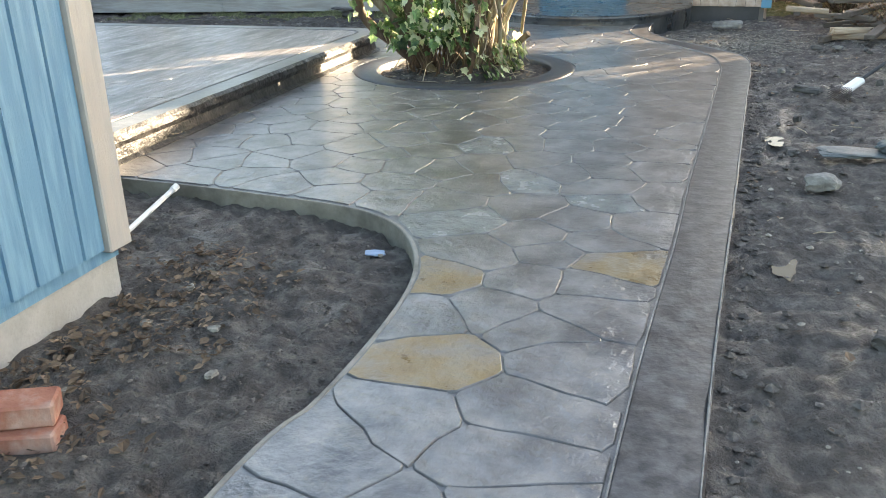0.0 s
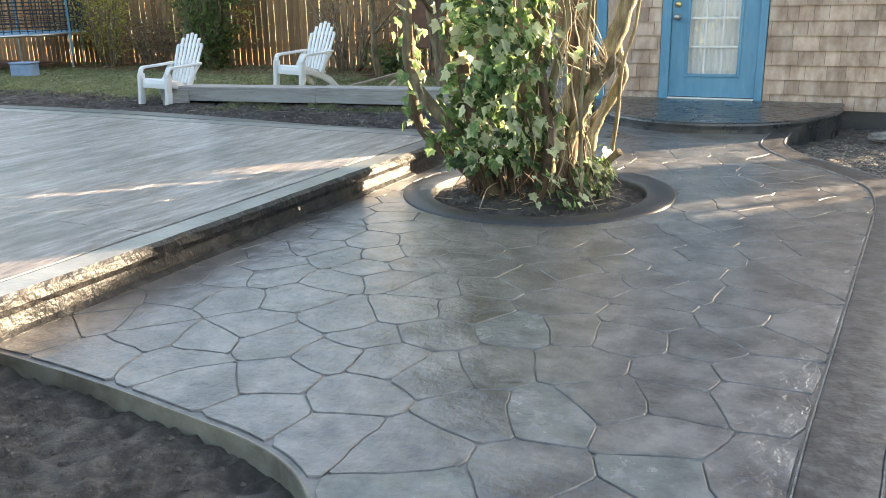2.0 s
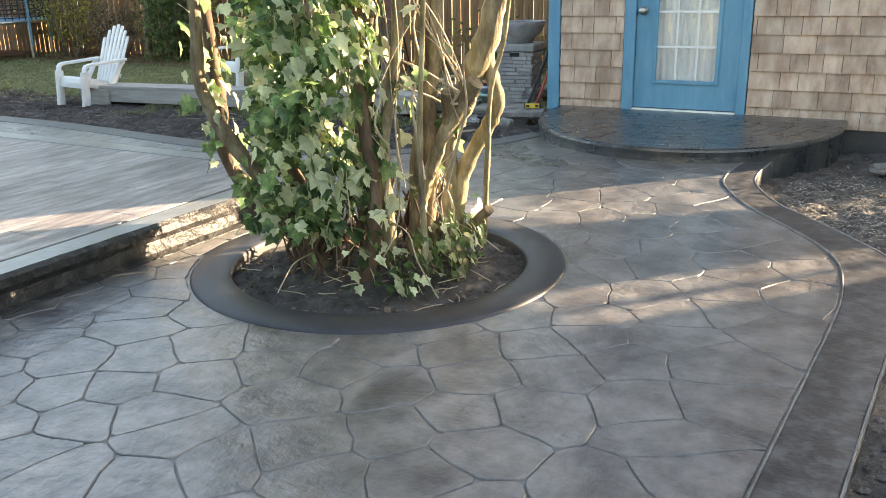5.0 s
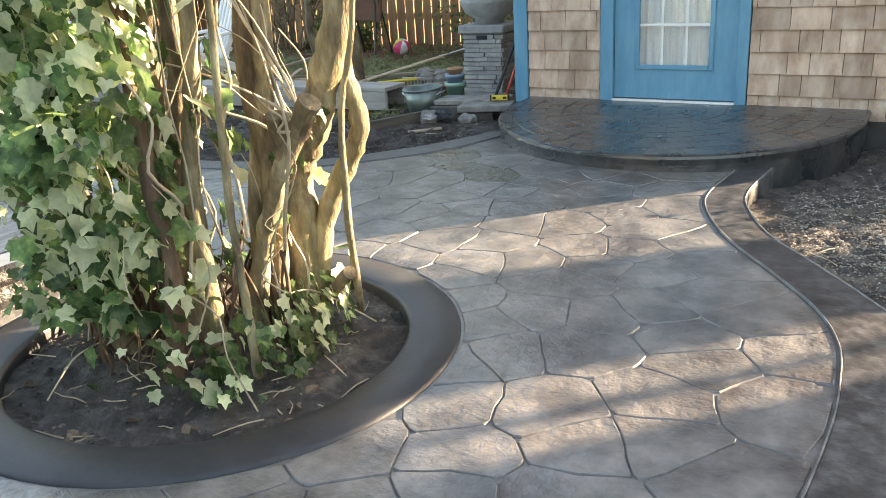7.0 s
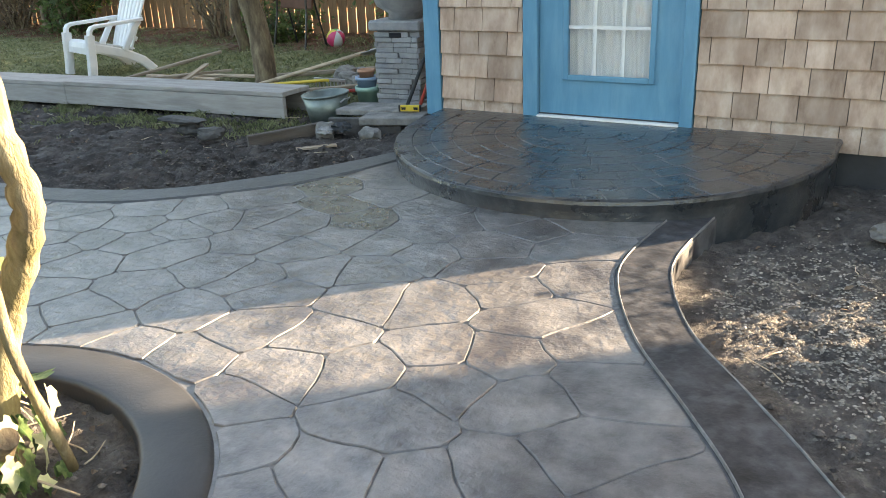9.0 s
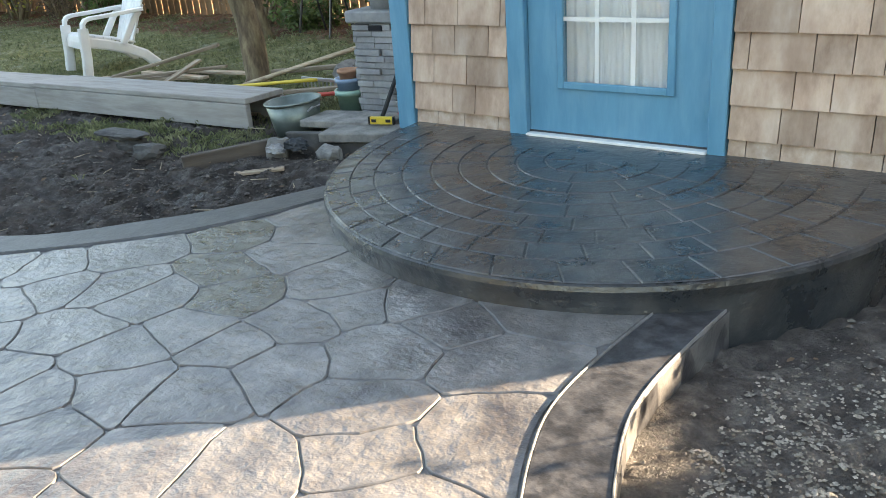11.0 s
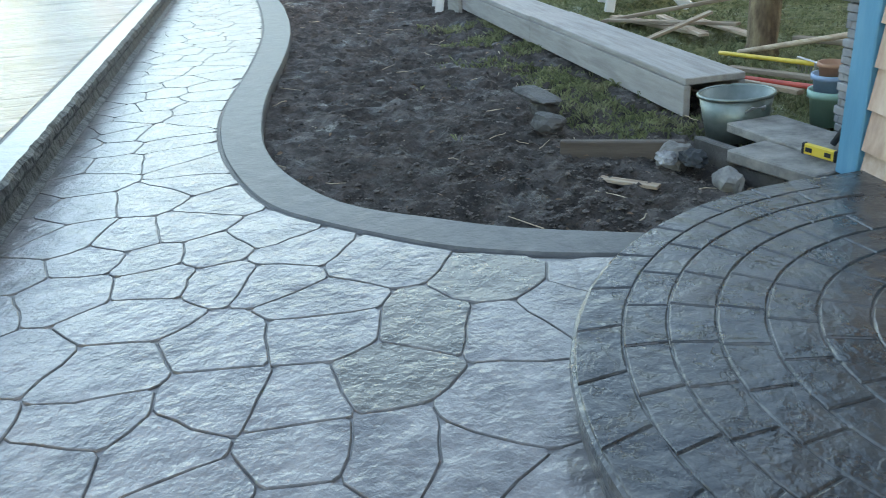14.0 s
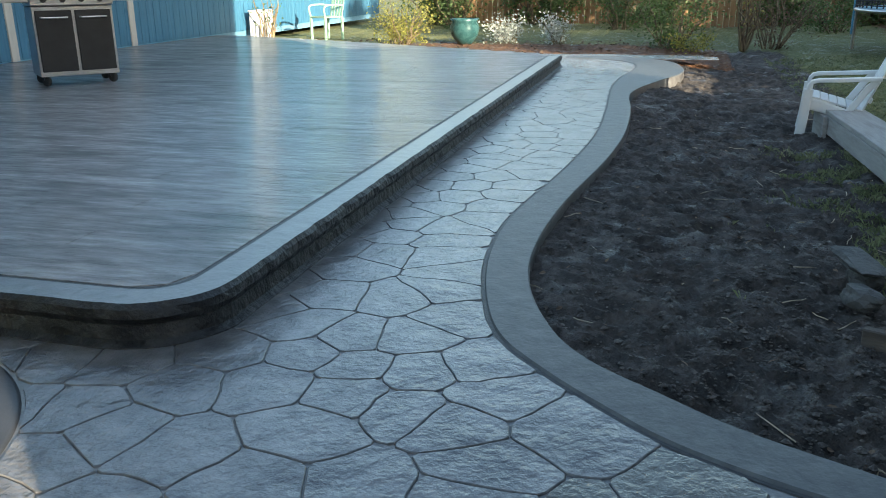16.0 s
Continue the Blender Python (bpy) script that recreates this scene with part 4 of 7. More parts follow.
def smooth_line(pts, per=5):
    P = [np.array(p, float) for p in pts]
    P = [2 * P[0] - P[1]] + P + [2 * P[-1] - P[-2]]
    out = []
    for a, b, c, d in zip(P, P[1:], P[2:], P[3:]):
        for k in range(per):
            t = k / per
            out.append(Vector(0.5 * (2 * b + (c - a) * t + (2 * a - 5 * b + 4 * c - d) * t * t + (3 * b - a - 3 * c + d) * t ** 3)))
    out.append(Vector(P[-2]))
    return out


LEAF_SHAPE = [(0.0, 0.0), (0.26, -0.1), (0.48, 0.1), (0.38, 0.3), (0.5, 0.56), (0.25, 0.6), (0.0, 1.0), (-0.25, 0.6), (-0.5, 0.56), (-0.38, 0.3), (-0.48, 0.1), (-0.26, -0.1)]


def lobed_leaf(V, F, m, size, fold):
    """A five-lobed leaf, folded along its midrib."""
    o = len(V)
    V.append(m @ Vector((0, 0.32 * size, 0.0)))
    for x, y in LEAF_SHAPE:
        V.append(m @ Vector((x * size, y * size, abs(x) * size * fold - 0.18 * size * y * y)))
    n = len(LEAF_SHAPE)
    for k in range(n):
        F.append((o, o + 1 + k, o + 1 + (k + 1) % n))


def oval_leaf(V, F, m, length, width):
    o = len(V)
    for x, y, z in ((0, 0, 0), (0.5, 0.35, 0.12), (0.32, 0.75, 0.06), (0, 1, -0.1), (-0.32, 0.75, 0.06), (-0.5, 0.35, 0.12)):
        V.append(m @ Vector((x * width, y * length, z * width)))
    F += [(o, o + 1, o + 2, o + 3), (o, o + 3, o + 4, o + 5)]


def facing(p, out, droop, spin):
    """A pose whose z looks along out, its y hanging down by droop."""
    out = Vector(out).normalized()
    down = Vector((0, 0, -1))
    y = (down - out * down.dot(out) * droop)
    y = y - out * y.dot(out)
    if y.length < 1e-4:
        y = Vector((1, 0, 0))
    y.normalize()
    x = y.cross(out)
    m = Matrix((x, y, out)).transposed().to_4x4()
    return Matrix.Translation(p) @ m @ Matrix.Rotation(spin, 4, "Z")


def build_tree():
    rg = random.Random(17)
    cx, cy = RING_C
    t = thing("ivy_tree", pose(cx, cy, -0.02), "many-stemmed tree wrapped in green ivy inside a concrete ring", "tree")

    def P(x, y, z):
        return (x - cx, y - cy, z + 0.02)
    stems = [
        # leaning stems at the west side
        ([P(-1.88, 6.12, -0.05), P(-2.16, 6.12, 0.16), P(-2.46, 6.14, 0.4), P(-2.5, 6.16, 0.75), P(-2.56, 6.18, 1.2), P(-2.7, 6.3, 2.0)], 0.037, M_BARK_RED),
        ([P(-1.85, 6.05, -0.05), P(-2.1, 6.0, 0.33), P(-2.42, 6.0, 0.7), P(-2.44, 6.0, 1.1), P(-2.5, 6.1, 2.1)], 0.034, M_BARK),
        ([P(-1.9, 6.2, -0.05), P(-2.05, 6.1, 0.4), P(-2.12, 6.05, 0.85), P(-2.25, 6.05, 1.2), P(-2.2, 6.1, 2.2)], 0.04, M_BARK_RED),
        # the heart of the clump
        ([P(-1.75, 6.3, -0.05), P(-1.8, 6.28, 0.5), P(-1.72, 6.3, 1.0), P(-1.78, 6.35, 2.3)], 0.042, M_BARK),
        ([P(-1.6, 6.15, -0.05), P(-1.66, 6.1, 0.5), P(-1.6, 6.12, 1.1), P(-1.5, 6.2, 2.3)], 0.04, M_BARK),
        ([P(-1.55, 6.4, -0.05), P(-1.5, 6.42, 0.5), P(-1.52, 6.4, 1.0), P(-1.4, 6.5, 2.3)], 0.04, M_BARK),
        ([P(-1.6, 5.98, -0.05), P(-1.52, 5.98, 0.35), P(-1.58, 6.0, 0.75), P(-1.65, 6.05, 1.5)], 0.03, M_BARK_RED),
        # thick mossy trunk at the east side, and the crooked one that parts from it
        ([P(-1.5, 6.5, -0.05), P(-1.5, 6.54, 0.2), P(-1.52, 6.55, 0.48), P(-1.43, 6.55, 0.66), P(-1.35, 6.55, 0.83), P(-1.26, 6.55, 1.07), P(-1.18, 6.6, 1.5), P(-1.1, 6.65, 2.4)], 0.062, M_BARK_MOSS_LIT),
        ([P(-1.46, 6.53, 0.1), P(-1.43, 6.58, 0.36), P(-1.34, 6.6, 0.53), P(-1.265, 6.6, 0.67), P(-1.285, 6.6, 0.77), P(-1.31, 6.6, 0.95), P(-1.25, 6.6, 1.2), P(-1.2, 6.7, 2.0)], 0.034, M_BARK_MOSS_LIT),
        # stem ending in a sawn stub, and thin uprights before it
        ([P(-1.57, 6.33, -0.05), P(-1.54, 6.34, 0.2), P(-1.47, 6.35, 0.42), P(-1.4, 6.35, 0.57), P(-1.3, 6.36, 0.72), P(-1.27, 6.36, 0.76)], 0.034, M_BARK_MOSS_LIT),
        ([P(-1.58, 6.15, -0.05), P(-1.575, 6.15, 0.2), P(-1.58, 6.15, 0.56), P(-1.53, 6.16, 0.85), P(-1.48, 6.15, 1.1), P(-1.44, 6.2, 2.0)], 0.03, M_BARK_MOSS_LIT),
        ([P(-1.36, 6.1, -0.05), P(-1.365, 6.1, 0.2), P(-1.375, 6.1, 0.56), P(-1.34, 6.1, 1.1), P(-1.3, 6.1, 1.8)], 0.013, M_BARK_MOSS_LIT),
        ([P(-1.58, 6.42, -0.05), P(-1.58, 6.42, 0.35), P(-1.52, 6.42, 0.7), P(-1.46, 6.42, 1.1), P(-1.42, 6.45, 2.2)], 0.04, M_BARK_MOSS_LIT),
        ([P(-1.35, 6.62, 0.0), P(-1.27, 6.5, 0.4), P(-1.24, 6.48, 0.75), P(-1.17, 6.48, 1.0), P(-1.13, 6.5, 1.5)], 0.012, M_BARK_MOSS_LIT),
    ]
    lines = []
    for pts, r, mat in stems:
        line = smooth_line(pts, 6)
        line = [p + Vector((rg.uniform(-1, 1), rg.uniform(-1, 1), 0)) * r * 0.12 for p in line]
        n = len(line)
        bm = bmesh.new()
        tube(bm, line, [r * (1.15 - 0.5 * k / n) * rg.uniform(0.9, 1.12) * (1.06 if k < 2 else 1) for k in range(n)], 10)
        part("stem", bm, mat, t, "", True)
        lines.append(line)
    # sawn stubs
    for a, b, r in ((P(-1.32, 6.36, 0.7), P(-1.24, 6.34, 0.8), 0.034), (P(-1.4, 6.48, 0.08), P(-1.22, 6.42, 0.24), 0.022), (P(-1.38, 6.36, 0.6), P(-1.36, 6.31, 0.76), 0.026)):
        bm = bmesh.new()
        tube(bm, wander(a, b, 4, 0.004, rg), [r * 1.15, r, r * 1.02, r * 1.05, r * 1.08], 10)
        part("stub", bm, M_BARK, t, "sawn branch stub", False)
    # bare vines, hanging and climbing
    bm = bmesh.new()
    for k in range(32):
        a = rg.uniform(0, 2 * math.pi)
        east = rg.random() < 0.33
        if east:
            p = P(rg.uniform(-1.65, -1.25), rg.uniform(6.0, 6.6), rg.uniform(-0.02, 0.5))
            q = (p[0] + rg.uniform(-0.22, 0.25), p[1] + rg.uniform(-0.22, 0.2), p[2] + rg.uniform(0.4, 1.3))
        else:
            p = (0.38 * math.cos(a) * rg.uniform(0.6, 1.25), 0.38 * math.sin(a) * rg.uniform(0.6, 1.15), rg.uniform(-0.03, 0.3))
            q = (p[0] * 0.8 + rg.uniform(-0.2, 0.2), p[1] * 0.8 + rg.uniform(-0.2, 0.2), p[2] + rg.uniform(0.2, 0.9))
        r = rg.choice((0.0025, 0.003, 0.0035, 0.005, 0.007 if east else 0.004))
        line = smooth_line(wander(p, q, 5, 0.035 if east else 0.055, rg, (rg.uniform(-0.06, 0.06), rg.uniform(-0.06, 0.06), 0)), 3)
        tube(bm, line, [r * (1 - 0.5 * i / len(line)) for i in range(len(line))], 5, False)
    for k in range(9):
        a = rg.uniform(0, 2 * math.pi)
        p = (0.3 * math.cos(a), 0.3 * math.sin(a), rg.uniform(0.1, 0.3))
        q = (0.55 * math.cos(a + 0.3), 0.55 * math.sin(a + 0.3), 0.01 + rg.uniform(-0.03, 0.02))
        line = smooth_line(wander(p, q, 3, 0.03, rg, (0, 0, 0.05)), 3)
        tube(bm, line, [0.003] * len(line), 5, False)
    for k in range(12):
        p = P(-1.3 + rg.uniform(-0.05, 0.04), 6.35 + rg.uniform(-0.04, 0.04), 0.7 + rg.uniform(-0.08, 0.1))
        q = (p[0] + rg.uniform(-0.42, 0.02), p[1] + rg.uniform(-0.25, 0.1), p[2] + rg.uniform(0.12, 0.6))
        line = smooth_line(wander(p, q, 4, 0.02, rg, (rg.uniform(-0.05, 0.05), 0, rg.uniform(-0.03, 0.05))), 3)
        r = rg.choice((0.003, 0.004, 0.006))
        tube(bm, line, [r * (1 - 0.6 * i / len(line)) for i in range(len(line))], 5, False)
    part("vines", bm, M_TWIG, t, "tangle of bare pale vines", True, "stuff")
    # thin dark runners crowding the foot of the clump
    bm = bmesh.new()
    for k in range(80):
        a, r = rg.uniform(0, 2 * math.pi), 0.36 * math.sqrt(rg.uniform(0.12, 1.0))
        p = (-0.1 + r * math.cos(a), -0.02 + 0.85 * r * math.sin(a), -0.02)
        q = (p[0] * 0.95 + rg.uniform(-0.09, 0.09), p[1] * 0.95 + rg.uniform(-0.09, 0.09), rg.uniform(0.14, 0.42))
        line = smooth_line(wander(p, q, 4, 0.03, rg, (rg.uniform(-0.05, 0.05), rg.uniform(-0.05, 0.05), 0)), 2)
        w = rg.choice((0.003, 0.004, 0.006, 0.009))
        tube(bm, line, [w * (1.1 - 0.4 * i / len(line)) for i in range(len(line))], 5, False)
    part("root_tangle", bm, M_BARK_RED, t, "dark runners at the foot of the ivy", True, "stuff")
    # ivy leaves over the heart, thinning to the sides
    V, F, V2, F2 = [], [], [], []
    for k in range(6000):
        z = rg.uniform(0.2, 2.0)
        mode = rg.random()
        if mode < 0.26:
            a = rg.gauss(-1.4, 0.9)
            z = 0.26 + 1.6 * rg.random()
            rad = 0.26 + 0.16 * rg.random()
            if noise.noise((math.cos(a) * 2.4, math.sin(a) * 2.4, z * 3 + 3)) > -0.02:
                continue
            p = Vector((-0.12 + rad * math.cos(a), -0.06 + rad * math.sin(a), z))
            out = Vector((math.cos(a), math.sin(a), 0.2)) + Vector((rg.uniform(-1, 1), rg.uniform(-1, 1), rg.uniform(-1, 1))) * 0.8
        elif mode < 0.82:
            a = rg.uniform(0, 2 * math.pi)
            rad = 0.27 + 0.1 * noise.noise((math.cos(a) * 1.6, math.sin(a) * 1.6, z * 2.2)) + 0.12 * rg.random() - (0.06 if z > 1.2 else 0) - 0.16 * max(0, 0.25 - z)
            if noise.noise((math.cos(a) * 2.4, math.sin(a) * 2.4, z * 3 + 7)) > 0.06:
                continue
            p = Vector((-0.17 + rad * math.cos(a), -0.1 + rad * math.sin(a) * 0.85, z + 0.02))
            out = Vector((math.cos(a), math.sin(a), rg.uniform(0.0, 0.7)))
        elif mode < 0.955:
            line = rg.choice(lines)
            q = rg.choice(line)
            out = Vector((rg.uniform(-1, 1), rg.uniform(-1, 1), rg.uniform(0, 0.6)))
            p = q + out.normalized() * rg.uniform(0.04, 0.11)
            if q.z < 0.22:
                continue
            if q.z > 0.5 and q.x > 0.35 and rg.random() < 0.7:
                continue
        else:
            a = rg.gauss(0.1, 0.7)
            rad = rg.uniform(0.25, 0.48)
            p = Vector((rad * math.cos(a), rad * math.sin(a), rg.uniform(0.0, 0.22)))
            out = Vector((math.cos(a), math.sin(a), rg.uniform(0.3, 1.2)))
        edge = 0.65 * p.x + 0.76 * p.y + 0.1 * noise.noise((p.x * 4, p.y * 4, p.z * 3))
        if p.z > 0.26 and edge > -0.05 and rg.random() < 0.93:
            continue
        out += Vector((rg.uniform(-1, 1), rg.uniform(-1, 1), rg.uniform(-0.5, 0.9))) * 1.15
        out += E_DIR * 1.2 + Vector((0, 0, 0.35))       # leaves lean towards the light
        m = facing(p, out, 1.0, rg.uniform(-0.9, 0.9))
        s = rg.choice((0.045, 0.055, 0.065, 0.078, 0.09)) * (0.7 if mode >= 0.955 else 1)
        # share of pale leaves raised to brighten the ivy where sun falls
        if rg.random() < 0.36:
            lobed_leaf(V2, F2, m, s, rg.uniform(-0.1, 0.4))
        else:
            lobed_leaf(V, F, m, s, rg.uniform(-0.1, 0.35))
    part("ivy", mesh("ivy", V, F, M_IVY), None, t, "glossy lobed green ivy leaves", kind="stuff")
    part("pale_ivy", mesh("pale_ivy", V2, F2, M_IVY_LIT), None, t, "pale ivy leaves, sunlight put into their colour", kind="stuff")


build_tree()


# ---- loose ground cover ----
def lumps(name, n, where, size, mat, label, seed, flat=0.6, lift=0.0, category="soil"):
    """Many small irregular stones or clods lying on the ground, as one mesh."""
    rg = random.Random(seed)
    V, F = [], []
    base = [(0, 0, 1), (0.9, 0, 0.1), (0.25, 0.85, 0.05), (-0.75, 0.5, 0.1), (-0.7, -0.55, 0), (0.3, -0.85, 0.08), (0, 0, -0.7)]
    tri = [(0, 1, 2), (0, 2, 3), (0, 3, 4), (0, 4, 5), (0, 5, 1), (6, 2, 1), (6, 3, 2), (6, 4, 3), (6, 5, 4), (6, 1, 5)]
    made = 0
    while made < n:
        x, y = where(rg)
        s = size(rg)
        a = rg.uniform(0, 6.3)
        o = len(V)
        h = soil_height(x, y) + clods(x, y) + lift
        for bx, by, bz in base:
            px, py = bx * s * rg.uniform(0.7, 1.3), by * s * rg.uniform(0.6, 1.2)
            V.append((x + px * math.cos(a) - py * math.sin(a), y + px * math.sin(a) + py * math.cos(a), h + bz * s * flat * rg.uniform(0.6, 1.2) + s * 0.1))
        F += [tuple(o + i for i in f) for f in tri]
        made += 1
    return tagged(new(name, mesh(name, V, F, mat)), label, category, kind="stuff")


def west_bed(rg):
    while True:
        x, y = -2.5 - 6.5 * rg.random() ** 1.6, rg.uniform(8.1, 10.6)
        p = np.array((x, y))
        if side_of(L_OUT, p)[1] < -0.002 and not (x > -2.6 and y > 9.5):
            return x, y


def near_bed(rg):
    while True:
        x, y = rg.uniform(-2.7, -0.7), rg.uniform(0.6, 3.2)
        if side_of(BED, np.array((x, y)))[1] > 0.004 and not (x < SX + 0.02 and y < SY + 0.02):
            return x, y


def east_side(rg):
    while True:
        x, y = -0.45 + 3.0 * rg.random() ** 1.4, rg.uniform(0.8, 10.0)
        p = np.array((x, y))
        if side_of(R_OUT, p)[1] < -0.002 and math.hypot(x - PAD_C[0], y - PAD_C[1]) > PAD_R + 0.02:
            return x, y


def east_rim(rg):
    k = rg.randrange(20, len(R_OUT) - 20)
    return R_OUT[k][0] + 0.02 + abs(rg.gauss(0, 0.06)), R_OUT[k][1]


def ring_soil(rg):
    a, r = rg.uniform(0, 6.3), 0.63 * math.sqrt(rg.random())
    return RING_C[0] + r * math.cos(a), RING_C[1] + r * math.sin(a)


def gravel_patch(rg):
    while True:
        x, y = rg.gauss(0.2, 0.45), rg.gauss(8.42, 0.36)
        if side_of(R_OUT, np.array((x, y)))[1] < -0.01 and math.hypot(x - PAD_C[0], y - PAD_C[1]) > PAD_R + 0.03:
            return x, y


def gravel_west(rg):
    while True:
        x, y = rg.gauss(-3.2, 0.55), rg.gauss(9.15, 0.35)
        if side_of(L_OUT, np.array((x, y)))[1] < -0.01 and x < -2.45:
            return x, y


small = lambda rg: 0.004 + 0.012 * rg.random() ** 2
mid = lambda rg: 0.005 + 0.02 * rg.random() ** 4
lumps("soil_clods", 19000, west_bed, lambda rg: 0.003 + 0.017 * rg.random() ** 5, M_CLOD, "dark damp soil clods beside the winding kerb", 1)
lumps("soil_clods", 2200, near_bed, small, M_SOILCLOD, "damp soil crumbs in the bed by the house", 2)
lumps("soil_clods", 4200, east_side, mid, M_SOILCLOD, "dark crumbly soil along the kerb", 3)
lumps("soil_clods", 900, east_rim, lambda rg: 0.005 + 0.02 * rg.random() ** 2, M_SOILCLOD, "broken soil crumbs along the kerb edge", 4)
lumps("soil_clods", 1100, ring_soil, small, M_CLOD, "crumbly soil in the tree ring", 5)
lumps("gravel", 10500, gravel_patch, lambda rg: 0.003 + 0.006 * rg.random(), M_GRAVEL, "loose pale gravel beside the kerb", 6, category="gravel")
lumps("gravel", 5200, gravel_west, lambda rg: 0.003 + 0.006 * rg.random(), M_SOILCLOD, "fine gravel mixed in soil by the step", 7, category="gravel")
lumps("gravel", 900, east_side, lambda rg: 0.005 + 0.014 * rg.random() ** 2, M_GRAVEL, "scattered pale pebbles on the soil", 8, category="gravel")


def flakes(name, n, where, mat, label, seed, lo=0.015, hi=0.05, category="leaf litter"):
    """Fallen leaves and bark chips lying about."""
    rg = random.Random(seed)
    V, F = [], []
    for k in range(n):
        x, y = where(rg)
        h = soil_height(x, y) + 0.006 + clods(x, y)
        m = pose(x, y, h + rg.uniform(0, 0.012), rg.uniform(-28, 28), rg.uniform(-28, 28), rg.uniform(0, 360))
        s = rg.uniform(lo, hi)
        oval_leaf(V, F, m, s, s * rg.uniform(0.35, 0.8))
    return tagged(new(name, mesh(name, V, F, mat)), label, category, kind="stuff")


def by_shed(rg):
    while True:
        x, y = SX + 0.03 + abs(rg.gauss(0, 0.3)), rg.uniform(0.9, 2.9)
        if rg.random() < 0.35:
            x, y = near_bed(rg)
        if side_of(BED, np.array((x, y)))[1] > 0.03:
            return x, y


flakes("leaf_litter", 1500, by_shed, M_LEAF_BROWN, "dry brown leaves and chips on the bed soil", 31, 0.01, 0.042)
flakes("leaf_litter", 130, ring_soil, M_LEAF_BROWN, "dead leaves on the soil in the ring", 32)
flakes("leaf_litter", 200, east_side, M_LEAF_BROWN, "dead leaves and chips on dark soil", 33)
flakes("leaf_litter", 260, west_bed, M_LEAF_BROWN, "dead leaves and straw on dark soil", 34, 0.012, 0.04)


def lawn_spot(rg):
    while True:
        x, y = -3.2 - 12 * rg.random() ** 1.4, rg.uniform(10.1, 14.6)
        return x, y


def weedy(rg):
    while True:
        x, y = rg.uniform(-7.6, -3.4), 10.15 - abs(rg.gauss(0, 0.36))
        if noise.noise((x * 2.3, y * 2.3, 4)) > 0.04 + 0.25 * (9.9 - y):
            return x, y


def blades(name, n, where, seed, label):
    rg = random.Random(seed)
    V, F = [], []
    for k in range(n):
        x, y = where(rg)
        h = soil_height(x, y) + clods(x, y)
        for j in range(3):
            a, s, lean = rg.uniform(0, 6.3), rg.uniform(0.014, 0.042), rg.uniform(0.3, 1.3)
            px, py = x + rg.uniform(-0.02, 0.02), y + rg.uniform(-0.02, 0.02)
            w = rg.uniform(0.0025, 0.006)
            dx, dy = math.cos(a), math.sin(a)
            o = len(V)
            V += [(px - dy * w, py + dx * w, h - 0.01), (px + dy * w, py - dx * w, h - 0.01), (px + dx * s * lean * 0.5, py + dy * s * lean * 0.5, h + s * 0.7), (px + dx * s * lean, py + dy * s * lean, h + s * 0.85)]
            F += [(o, o + 1, o + 2), (o, o + 2, o + 3)]
    return tagged(new(name, mesh(name, V, F, M_GRASS)), label, "grass", kind="stuff")


blades("grass", 14000, lawn_spot, 41, "rough patchy winter lawn round the white chairs")
blades("grass", 2400, weedy, 42, "thin weeds on the soil below the timber beam")

# straw and twigs on the soil
def sticks(name, n, where, seed, label):
    rg = random.Random(seed)
    bm = bmesh.new()
    for k in range(n):
        x, y = where(rg)
        a, s = rg.uniform(0, 6.3), rg.uniform(0.04, 0.16)
        h = soil_height(x, y) + clods(x, y) + 0.008
        p, q = (x, y, h), (x + s * math.cos(a), y + s * math.sin(a), h + rg.uniform(-0.005, 0.02))
        tube(bm, wander(p, q, 3, 0.008, rg), [0.0025, 0.0025, 0.002, 0.0015], 5, False)
    return tagged(new(name, from_bm(name, bm, M_TWIG)), label, "twigs", kind="stuff")


sticks("twigs", 90, ring_soil, 51, "dry twigs lying on the ring soil")
sticks("twigs", 60, east_side, 52, "dry twigs lying on dark soil")
sticks("twigs", 70, west_bed, 53, "straw and twigs lying on dark soil")


# ---- white garden chairs ----
def swept(bm, path, x, wide, thick):
    """A moulded bar of rectangular section that follows a path of (y, z) at a given x."""
    rows = []
    P = [Vector((0, y, z)) for y, z in path]
    for k, p in enumerate(P):
        d = (P[min(k + 1, len(P) - 1)] - P[max(k - 1, 0)]).normalized()
        n = Vector((0, -d.z, d.y)) * thick / 2
        e = 0.008
        rows.append([bm.verts.new((x + sx, p.y + n.y * f, p.z + n.z * f)) for sx, f in ((-wide / 2, 0.7), (-wide / 2 + e, 1), (wide / 2 - e, 1), (wide / 2, 0.7), (wide / 2, -0.7), (wide / 2 - e, -1), (-wide / 2 + e, -1), (-wide / 2, -0.7))])
    for a, b in zip(rows, rows[1:]):
        for k in range(8):
            bm.faces.new((a[k], a[(k + 1) % 8], b[(k + 1) % 8], b[k]))
    bm.faces.new(rows[0][::-1])
    bm.faces.new(rows[-1])


